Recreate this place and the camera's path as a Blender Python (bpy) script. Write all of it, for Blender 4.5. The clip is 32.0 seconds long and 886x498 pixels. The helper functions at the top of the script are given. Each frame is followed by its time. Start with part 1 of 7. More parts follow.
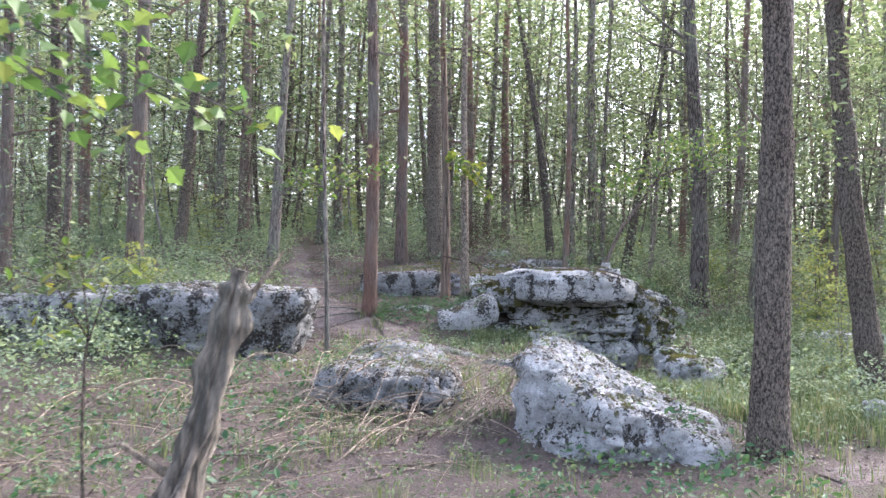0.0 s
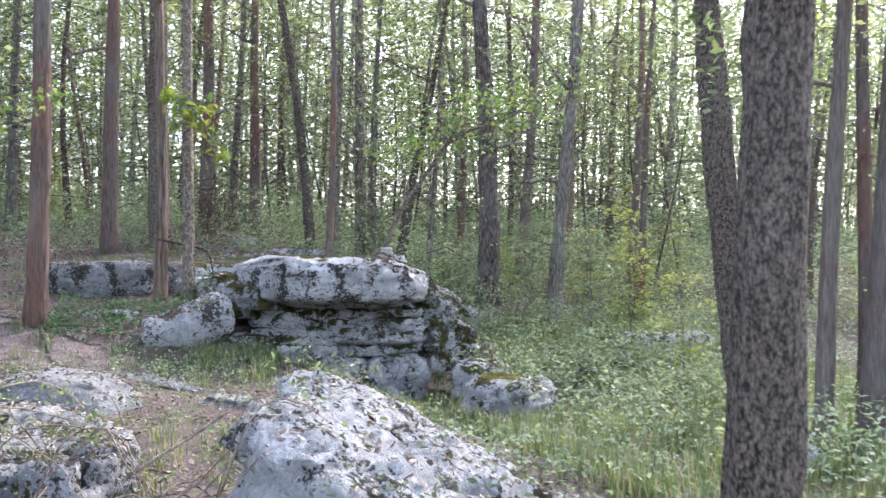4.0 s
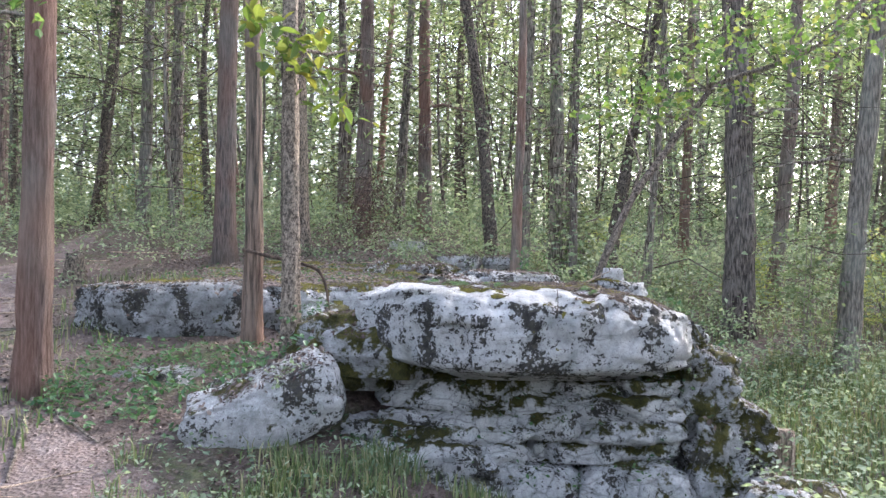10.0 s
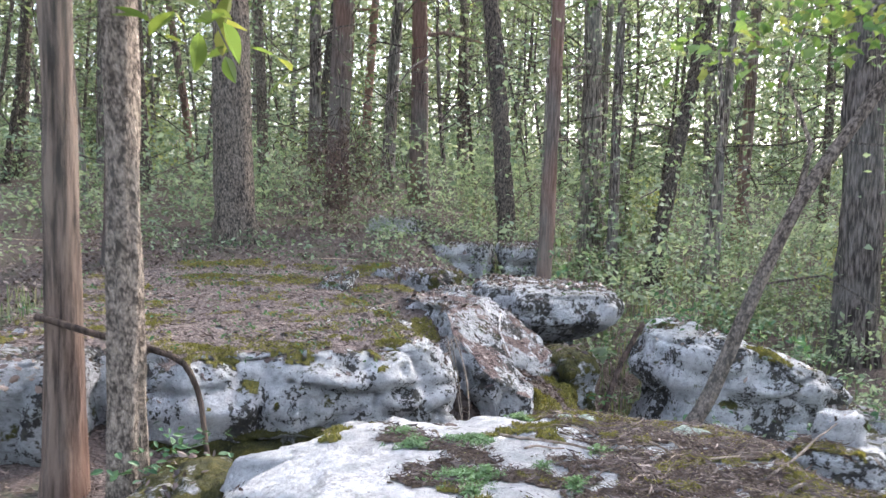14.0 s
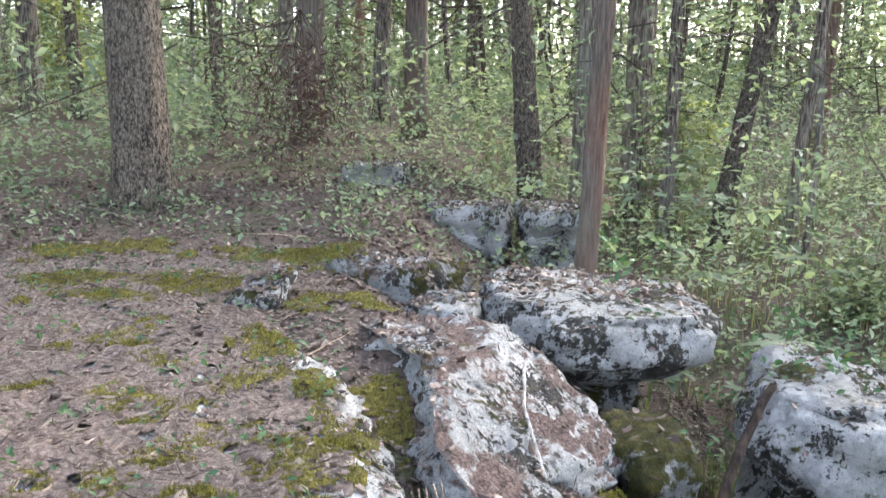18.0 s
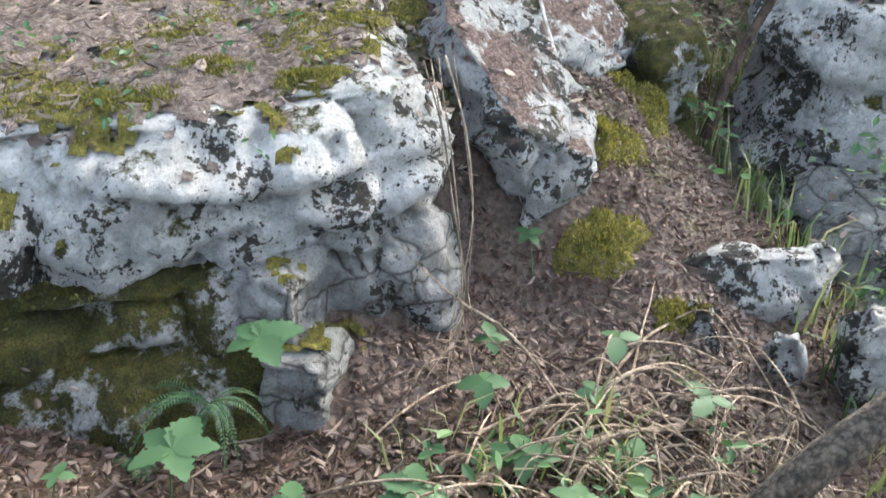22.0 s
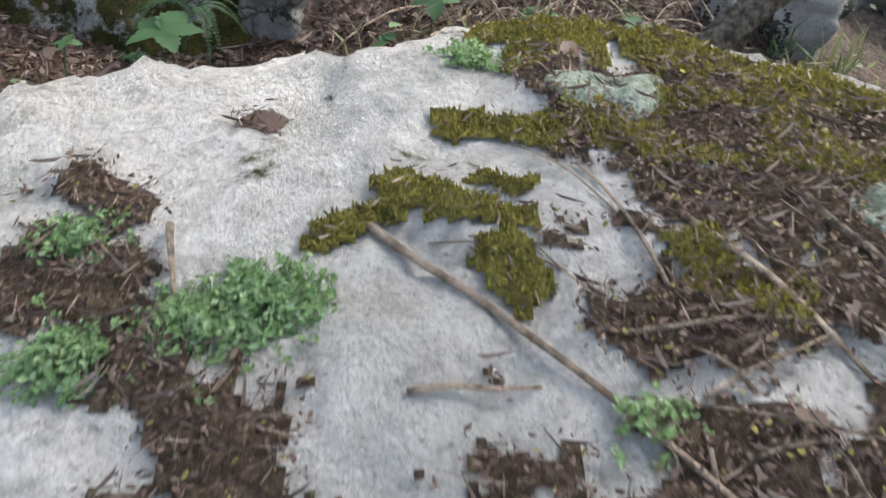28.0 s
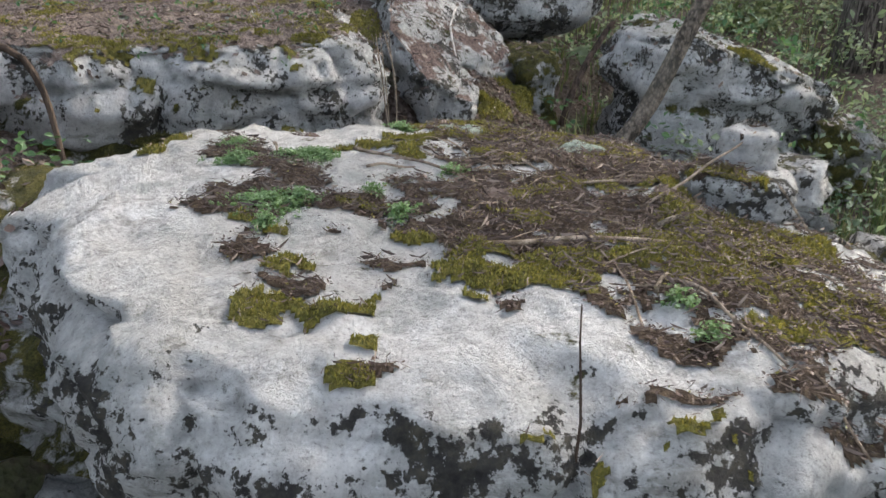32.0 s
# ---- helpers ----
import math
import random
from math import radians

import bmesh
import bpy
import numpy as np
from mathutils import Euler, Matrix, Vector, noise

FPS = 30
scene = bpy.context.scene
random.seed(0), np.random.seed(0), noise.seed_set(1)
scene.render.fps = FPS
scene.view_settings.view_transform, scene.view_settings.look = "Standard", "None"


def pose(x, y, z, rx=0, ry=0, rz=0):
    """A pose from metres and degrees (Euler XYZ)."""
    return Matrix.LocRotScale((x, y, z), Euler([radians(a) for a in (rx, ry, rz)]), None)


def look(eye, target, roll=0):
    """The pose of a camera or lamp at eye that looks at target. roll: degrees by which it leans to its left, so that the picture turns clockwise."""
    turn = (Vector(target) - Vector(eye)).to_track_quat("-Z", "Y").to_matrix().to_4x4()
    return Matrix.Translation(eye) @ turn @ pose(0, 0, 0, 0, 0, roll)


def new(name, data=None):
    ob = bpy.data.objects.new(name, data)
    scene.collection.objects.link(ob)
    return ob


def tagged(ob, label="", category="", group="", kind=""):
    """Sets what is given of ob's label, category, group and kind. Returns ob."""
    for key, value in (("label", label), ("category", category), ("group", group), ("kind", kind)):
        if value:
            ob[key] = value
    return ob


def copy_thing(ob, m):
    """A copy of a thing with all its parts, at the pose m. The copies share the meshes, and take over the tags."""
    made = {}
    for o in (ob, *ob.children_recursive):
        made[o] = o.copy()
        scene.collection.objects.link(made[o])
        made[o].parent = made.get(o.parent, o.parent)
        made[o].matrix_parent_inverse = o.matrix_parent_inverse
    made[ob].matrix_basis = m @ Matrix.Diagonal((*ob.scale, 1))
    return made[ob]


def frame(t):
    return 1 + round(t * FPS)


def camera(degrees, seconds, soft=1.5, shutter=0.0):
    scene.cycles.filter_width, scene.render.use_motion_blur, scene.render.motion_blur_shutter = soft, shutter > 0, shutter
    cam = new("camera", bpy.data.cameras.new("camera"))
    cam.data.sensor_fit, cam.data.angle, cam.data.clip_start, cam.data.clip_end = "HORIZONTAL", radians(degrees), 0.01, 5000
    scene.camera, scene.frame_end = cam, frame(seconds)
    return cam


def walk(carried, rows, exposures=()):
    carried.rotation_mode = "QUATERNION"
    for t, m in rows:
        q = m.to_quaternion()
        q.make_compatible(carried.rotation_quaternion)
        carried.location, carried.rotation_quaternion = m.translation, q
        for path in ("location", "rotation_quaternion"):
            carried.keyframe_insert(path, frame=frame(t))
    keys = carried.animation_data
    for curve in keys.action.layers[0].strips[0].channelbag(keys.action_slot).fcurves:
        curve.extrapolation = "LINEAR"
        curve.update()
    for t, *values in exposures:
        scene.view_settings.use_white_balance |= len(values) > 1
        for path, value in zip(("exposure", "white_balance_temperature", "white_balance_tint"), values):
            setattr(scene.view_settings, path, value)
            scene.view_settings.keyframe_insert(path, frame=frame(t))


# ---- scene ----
cam = camera(51.8, 32.0, soft=1.4, shutter=0.4)
PATH = [
    (0, -0.04, 0.096, 2.02, 89.96, -0.44, 0),
    (0.5, -0.028, 0.943, 2.032, 89.94, -0.4, -1.92),
    (1, 0.001, 1.766, 2.007, 89.91, -0.18, -5.93),
    (1.5, 0.039, 2.515, 1.899, 90, -0.08, -11.17),
    (2, 0.111, 3.209, 1.748, 90.14, 0.02, -15.62),
    (2.5, 0.188, 3.802, 1.615, 90.32, 0.08, -18.01),
    (4.5, 0.732, 5.875, 1.791, 89.81, -0.62, -11.74),
    (5, 0.856, 6.323, 1.831, 89.79, -0.64, -7.49),
    (5.5, 0.947, 6.816, 1.894, 89.7, -0.69, -4.84),
    (6, 1.034, 7.347, 1.945, 89.62, -0.72, -4.07),
    (6.5, 1.108, 7.841, 1.942, 89.68, -0.64, -3.91),
    (7, 1.172, 8.3, 1.909, 89.76, -0.57, -3.7),
    (7.5, 1.234, 8.774, 1.895, 89.76, -0.56, -3.45),
    (8, 1.282, 9.223, 1.887, 89.76, -0.61, -3.24),
    (8.5, 1.327, 9.668, 1.865, 89.84, -0.58, -3.15),
    (9, 1.365, 10.128, 1.872, 89.82, -0.61, -3.12),
    (9.5, 1.388, 10.598, 1.93, 89.64, -0.72, -3.16),
    (10, 1.411, 11.077, 1.954, 89.58, -0.74, -3.19),
    (10.5, 1.429, 11.579, 1.95, 89.65, -0.74, -3.25),
    (11, 1.458, 12.116, 1.976, 89.76, -0.73, -3.25),
    (11.5, 1.49, 12.7, 2.141, 89.54, -0.92, -3.23),
    (12, 1.524, 13.302, 2.339, 89.3, -1.1, -3.22),
    (12.5, 1.55, 13.885, 2.478, 88.97, -1.17, -3.22),
    (13, 1.582, 14.462, 2.569, 88.16, -1.25, -3.19),
    (13.5, 1.624, 15.043, 2.603, 86.98, -1.28, -3.16),
    (14, 1.673, 15.641, 2.57, 85.48, -1.2, -3.17),
    (14.5, 1.723, 16.188, 2.526, 83.59, -1.15, -3.14),
    (16.5, 1.949, 18.3, 2.668, 82.75, -1.22, -2.5),
    (17, 1.989, 18.763, 2.758, 82.47, -1.3, -2.4),
    (17.5, 2.007, 18.994, 2.766, 81.84, -1.25, -2.31),
    (18, 2.016, 19.042, 2.739, 80.15, -1.12, -2.23),
    (18.5, 2.019, 19.029, 2.711, 77.52, -1.05, -2.19),
    (19, 2.03, 18.999, 2.688, 74.6, -0.96, -2.04),
    (19.5, 2.025, 18.975, 2.67, 71.61, -0.89, -2),
    (20, 2.018, 18.962, 2.655, 68.58, -0.84, -1.95),
    (20.5, 2.019, 18.946, 2.648, 65.52, -0.73, -1.83),
    (21, 2.02, 18.948, 2.642, 62.4, -0.68, -1.71),
    (21.5, 2.016, 18.953, 2.628, 59.35, -0.62, -1.69),
    (22, 2.012, 18.959, 2.623, 56.23, -0.62, -1.7),
    (22.5, 2.019, 18.962, 2.62, 53.14, -0.5, -1.59),
    (23, 2.023, 18.97, 2.618, 50, -0.41, -1.5),
    (23.5, 2.015, 18.976, 2.616, 47.01, -0.39, -1.51),
    (24, 2.002, 18.988, 2.608, 44.42, -0.45, -1.58),
    (24.5, 2.004, 18.991, 2.568, 43.12, -0.37, -1.42),
    (26.5, 2.023, 18.845, 2.451, 41.54, -0.68, -1.63),
    (27, 2.075, 18.685, 2.447, 41.37, -0.78, -1.53),
    (27.5, 2.13, 18.485, 2.438, 41.66, -0.79, -1.37),
    (28, 2.18, 18.242, 2.448, 43.11, -0.49, -1.06),
    (28.5, 2.186, 17.987, 2.47, 45.15, -1.01, -1.87),
    (29, 2.201, 17.718, 2.48, 48.16, -1.11, -2.1),
    (29.5, 2.233, 17.451, 2.489, 50.95, -1.03, -2.02),
    (30, 2.274, 17.179, 2.482, 54.22, -0.88, -1.29),
    (30.5, 2.265, 16.906, 2.48, 57.39, -1.24, -1.84),
    (31, 2.262, 16.642, 2.485, 60.42, -1.42, -1.91),
    (31.5, 2.272, 16.4, 2.485, 63.51, -1.52, -1.77),
    (32, 2.291, 16.186, 2.476, 66.65, -1.63, -1.62),
]
walk(cam, [(t, pose(x, y, z, rx, ry, rz)) for t, x, y, z, rx, ry, rz in PATH],
     exposures=[(0.0, 2.85, 5650, 20), (2.5, 2.9, 5600, 20), (5.0, 3.0, 5700, 19), (9.0, 3.15, 5800, 18), (14.0, 3.25, 5800, 17), (18.5, 3.5, 5950, 14), (24.0, 3.55, 6070, 8), (26.0, 3.2, 6150, 12), (27.5, 2.76, 6150, 12), (30.0, 2.85, 6200, 12), (31.0, 2.5, 6280, 12), (32.0, 2.6, 6350, 13)])

# ---- light: open shade under the trees, a bright hazy sky, a low soft sun behind the far trees ----
SUN_UP, SUN_ROUND = 32.0, 48.0
world = bpy.data.worlds.new("world")
scene.world = world
world.use_nodes = True
wn = world.node_tree
sky = wn.nodes.new("ShaderNodeTexSky")
sky.sky_type = "NISHITA"
sky.sun_disc = False
sky.sun_elevation, sky.sun_rotation = radians(SUN_UP), radians(SUN_ROUND)
sky.dust_density = 3.0
wn.nodes["Background"].inputs["Strength"].default_value = 0.15
haze = wn.nodes.new("ShaderNodeHueSaturation")
haze.inputs["Saturation"].default_value = 0.55
wn.links.new(sky.outputs[0], haze.inputs["Color"])
wn.links.new(haze.outputs[0], wn.nodes["Background"].inputs["Color"])
sun = new("sun", bpy.data.lights.new("sun", "SUN"))
sun.data.energy, sun.data.angle, sun.data.color = 2.5, radians(11), (1.0, 0.9, 0.76)
sun.matrix_world = look((40 * math.sin(radians(SUN_ROUND)), 40 * math.cos(radians(SUN_ROUND)), 40 * math.tan(radians(SUN_UP))), (0, 0, 0))


# ---- the lie of the land ----
def ramp(v, table):
    return np.interp(v, [a for a, b in table], [b for a, b in table])


def smooth(a, b, v):
    u = np.clip((np.asarray(v, float) - a) / (b - a), 0, 1)
    return u * u * (3 - 2 * u)


HIGH = [(-30, -0.4), (8, -0.1), (14, 0.13), (17, 0.2), (18.7, 0.6), (20, 0.88), (24, 1.42), (27, 1.72), (38, 2.5), (60, 3.4), (300, 6)]
LOW = [(-30, -0.5), (8, -0.12), (12, -0.25), (15.5, -0.42), (19, -0.42), (22, -0.2), (24.5, 0.0), (27, 0.55), (32, 1.2), (45, 2.2), (60, 3.0), (300, 6)]


def lay(x, y):
    """Height of the smooth ground."""
    x, y = np.asarray(x, float), np.asarray(y, float)
    near = ramp(y, [(12, 1.9), (15.6, 1.8), (17.3, 1.55), (18.6, 0.3), (19.8, 2.4), (23, 2.2), (25, 1.5), (30, 1.6), (36, 2.4)])
    side = smooth(0, 1, (x - 0.12 * np.maximum(y - 26, 0) - near) / ramp(y, [(13, 3.0), (17, 1.6), (19.8, 2.8), (24, 2.2), (36, 2.8)]))
    h = ramp(y, HIGH) * (1 - side) + ramp(y, LOW) * side
    h = h - 0.3 * np.exp(-((x - 2.0) / 1.1) ** 2 - ((y - 20.7) / 0.75) ** 2)
    h = h - 0.32 * np.exp(-((x - 1.1) / 0.8) ** 2 - ((y - 21.15) / 0.55) ** 2)
    h = h - 0.4 * np.exp(-((x - 3.3) / 1.0) ** 2 - ((y - 21.2) / 1.0) ** 2) * (1 - side)
    h = h - 0.42 * np.exp(-((x - 2.3) / 0.45) ** 2 - ((y - 21.75) / 0.45) ** 2)
    h = h + 0.35 * np.exp(-((x + 4.5) / 3.5) ** 2 - ((y - 15) / 4.0) ** 2)
    h = h - 0.12 * np.exp(-((x + 3.0) / 0.8) ** 2) * smooth(12, 16, y) * (1 - smooth(22, 30, y))
    return h


def ground_z(x, y):
    x, y = np.asarray(x, float), np.asarray(y, float)
    return lay(x, y) + 0.035 * np.sin(x * 1.7 + 0.6 * y) * np.sin(y * 1.3 - 0.4 * x) + 0.015 * np.sin(x * 4.3 + 1) * np.sin(y * 3.9)


# ---- materials ----
def nodes_of(name):
    m = bpy.data.materials.new(name)
    m.use_nodes = True
    nt = m.node_tree
    return m, nt, nt.nodes["Principled BSDF"]


def add(nt, kind, **values):
    n = nt.nodes.new(kind)
    for k, v in values.items():
        n.inputs[k.replace("_", " ")].default_value = v
    return n


def noise_tex(nt, scale, detail=4.0, rough=0.6, space="Object", stretch=None, lac=2.0):
    n = add(nt, "ShaderNodeTexNoise", Scale=scale, Detail=detail, Roughness=rough, Lacunarity=lac)
    co = nt.nodes.new("ShaderNodeTexCoord")
    src = nt.nodes.new("ShaderNodeNewGeometry").outputs["Position"] if space == "World" else co.outputs[space]
    if stretch:
        mp = nt.nodes.new("ShaderNodeMapping")
        mp.inputs["Scale"].default_value = stretch
        nt.links.new(src, mp.inputs["Vector"])
        src = mp.outputs["Vector"]
    nt.links.new(src, n.inputs["Vector"])
    return n.outputs["Fac"]


def ramp_of(nt, fac, stops, ease=False):
    r = nt.nodes.new("ShaderNodeValToRGB")
    while len(r.color_ramp.elements) < len(stops):
        r.color_ramp.elements.new(0.5)
    for e, (p, c) in zip(r.color_ramp.elements, stops):
        e.position = p
        e.color = (c, c, c, 1) if isinstance(c, (int, float)) else (*c, 1)
    nt.links.new(fac, r.inputs["Fac"])
    return r.outputs["Color"]


def mix(nt, fac, a, b, blend="MIX"):
    n = nt.nodes.new("ShaderNodeMix")
    n.data_type, n.blend_type = "RGBA", blend
    for sock, v in ((n.inputs[0], fac), (n.inputs[6], a), (n.inputs[7], b)):
        if hasattr(v, "links"):
            nt.links.new(v, sock)
        else:
            sock.default_value = v if isinstance(v, (int, float)) else (*v, 1)
    return n.outputs[2]


def calc(nt, op, a, b=0.0):
    n = nt.nodes.new("ShaderNodeMath")
    n.operation = op
    for sock, v in ((n.inputs[0], a), (n.inputs[1], b)):
        if hasattr(v, "links"):
            nt.links.new(v, sock)
        else:
            sock.default_value = v
    return n.outputs[0]


def bump(nt, bsdf, height, strength=0.5, distance=0.02):
    b = add(nt, "ShaderNodeBump", Strength=strength, Distance=distance)
    nt.links.new(height, b.inputs["Height"])
    nt.links.new(b.outputs["Normal"], bsdf.inputs["Normal"])


def normal_z(nt):
    g = nt.nodes.new("ShaderNodeNewGeometry")
    s = nt.nodes.new("ShaderNodeSeparateXYZ")
    nt.links.new(g.outputs["Normal"], s.inputs[0])
    return s.outputs["Z"]


def limestone(name, pale=0.5, lichen=0.5, moss=0.3, litter=0.0, warm=0.0, moss_low=0.0, clean_top=0.0, relief=0.06, cracks=0.0):
    """Weathered limestone: mottled, pitted, with black lichen, moss and, on level tops, leaf litter."""
    m, nt, p = nodes_of(name)
    p.inputs["Roughness"].default_value = 0.92
    p.inputs["Specular IOR Level"].default_value = 0.2
    g, c = pale, max(0.0, min(1.0, (pale - 0.5) * 6))
    broad = noise_tex(nt, 2.1, 6, 0.65, "World")
    grain = noise_tex(nt, 19, 8, 0.72, "World")
    fine_pits = noise_tex(nt, 95, 5, 0.75, "World")
    bands = noise_tex(nt, 1.0, 6, 0.7, "World", (2.6, 2.6, 11))
    stone = ramp_of(nt, grain, [(0.34, tuple((0.47 + 0.18 * c) * g * k for k in (1, 0.97, 0.91))), (0.45, tuple((0.8 + 0.08 * c) * g * k for k in (1, 0.98, 0.935))), (0.56, (g, 0.99 * g, 0.945 * g))])
    stone = mix(nt, 1.0, stone, ramp_of(nt, broad, [(0.34, (0.6 + 0.12 * c, 0.6 + 0.12 * c, 0.58 + 0.12 * c)), (0.46, (0.88, 0.88, 0.87)), (0.56, (1.0, 1.0, 1.0))]), "MULTIPLY")
    stone = mix(nt, 0.55, stone, ramp_of(nt, bands, [(0.35, (0.4, 0.38, 0.34)), (0.42, (1, 1, 1)), (1, (1, 0.98 - 0.06 * warm, 0.95 - 0.16 * warm))]), "MULTIPLY")
    stone = mix(nt, 0.7, stone, ramp_of(nt, fine_pits, [(0.33, (0.3, 0.29, 0.27)), (0.42, (0.86, 0.86, 0.85)), (0.55, (1, 1, 1))]), "MULTIPLY")
    # grey-green film in broad patches
    grey = ramp_of(nt, noise_tex(nt, 4.2, 6, 0.7, "World"), [(0.5, 0.0), (0.64, 0.55)])
    stone = mix(nt, grey, stone, (0.22 * g + 0.05, 0.24 * g + 0.055, 0.225 * g + 0.045))
    if cracks:
        split = add(nt, "ShaderNodeTexVoronoi", Scale=1.0)
        split.feature = "DISTANCE_TO_EDGE"
        lay_of = nt.nodes.new("ShaderNodeMapping")
        lay_of.inputs["Scale"].default_value = (4.5, 4.5, 8.0)
        lay_of.inputs["Rotation"].default_value = (0.3, 0.45, 0.2)
        bent = add(nt, "ShaderNodeTexNoise", Scale=6.0, Detail=4.0)
        nt.links.new(nt.nodes.new("ShaderNodeNewGeometry").outputs["Position"], lay_of.inputs["Vector"])
        nt.links.new(mix(nt, 0.22, lay_of.outputs["Vector"], bent.outputs["Color"], "ADD"), split.inputs["Vector"])
        gap = ramp_of(nt, split.outputs["Distance"], [(0.0, 1.0), (0.035, 0.35), (0.09, 0.0)])
        stone = mix(nt, calc(nt, "MULTIPLY", gap, cracks), stone, (0.035, 0.03, 0.024))
    # black lichen: clusters of ragged dots
    cluster = noise_tex(nt, 3.4, 6, 0.65, "World", (1, 1, 0.7))
    dots = calc(nt, "ADD", calc(nt, "MULTIPLY", noise_tex(nt, 24.0, 5, 0.65, "World"), 0.75), calc(nt, "MULTIPLY", noise_tex(nt, 66.0, 4, 0.7, "World"), 0.42))
    black = calc(nt, "ADD", dots, calc(nt, "MULTIPLY", cluster, 1.1))
    if clean_top:
        black = calc(nt, "SUBTRACT", black, calc(nt, "MULTIPLY", calc(nt, "MAXIMUM", calc(nt, "SUBTRACT", normal_z(nt), 0.5), 0.0), clean_top))
    edge = 1.335 - 0.2 * lichen
    black = ramp_of(nt, calc(nt, "MULTIPLY", black, 0.5), [(edge * 0.5, 0.0), (edge * 0.5 + 0.022, 0.95)])
    black_col = ramp_of(nt, grain, [(0.36, (0.012, 0.011, 0.010)), (0.5, (0.035, 0.031, 0.024)), (0.64, (0.075, 0.066, 0.042))])
    stone = mix(nt, black, stone, black_col)
    nz = normal_z(nt)
    mn = noise_tex(nt, 3.0, 8, 0.7, "World")
    mo = calc(nt, "ADD", mn, calc(nt, "MULTIPLY", nz, 0.10 - 0.3 * moss_low))
    moss_fac = ramp_of(nt, mo, [(0.70 - 0.2 * moss, 0.0), (0.75 - 0.2 * moss, 1.0)])
    fine = noise_tex(nt, 140, 4, 0.7, "World")
    moss_col = ramp_of(nt, noise_tex(nt, 9, 6, 0.75, "World"), [(0.32, (0.022, 0.024, 0.007)), (0.5, (0.08, 0.076, 0.016)), (0.68, (0.17, 0.145, 0.032))])
    moss_col = mix(nt, 0.85, moss_col, ramp_of(nt, fine, [(0.35, 0.25), (0.62, 1.0)]), "MULTIPLY")
    stone = mix(nt, moss_fac, stone, moss_col)
    if litter:
        ln = noise_tex(nt, 2.4, 7, 0.7, "World")
        lf = calc(nt, "ADD", ln, calc(nt, "MULTIPLY", nz, 0.35))
        lf = ramp_of(nt, lf, [(0.95 - 0.25 * litter, 0.0), (1.0 - 0.25 * litter, 1.0)])
        lc = ramp_of(nt, noise_tex(nt, 60, 6, 0.8, "World"), [(0.34, (0.05, 0.036, 0.03)), (0.5, (0.16, 0.11, 0.09)), (0.64, (0.33, 0.25, 0.21))])
        stone = mix(nt, lf, stone, lc)
    nt.links.new(stone, p.inputs["Base Color"])
    hgt = calc(nt, "ADD", calc(nt, "MULTIPLY", noise_tex(nt, 17, 9, 0.72, "World"), 0.9), calc(nt, "MULTIPLY", moss_fac, calc(nt, "MULTIPLY", fine, 0.35)))
    hgt = calc(nt, "ADD", hgt, calc(nt, "MULTIPLY", bands, 0.3))
    hgt = calc(nt, "ADD", hgt, calc(nt, "MULTIPLY", ramp_of(nt, fine_pits, [(0.34, 0.0), (0.48, 1.0)]), 0.26))
    hgt = calc(nt, "ADD", hgt, calc(nt, "MULTIPLY", ramp_of(nt, noise_tex(nt, 40, 6, 0.75, "World"), [(0.38, 0.0), (0.5, 1.0)]), 0.22))
    if cracks:
        hgt = calc(nt, "SUBTRACT", hgt, calc(nt, "MULTIPLY", gap, 0.5 * cracks))
    hgt = calc(nt, "SUBTRACT", hgt, calc(nt, "MULTIPLY", black, 0.06))
    hgt = calc(nt, "ADD", hgt, calc(nt, "MULTIPLY", noise_tex(nt, 230, 4, 0.7, "World"), 0.14))
    bump(nt, p, hgt, 1.0, relief)
    return m


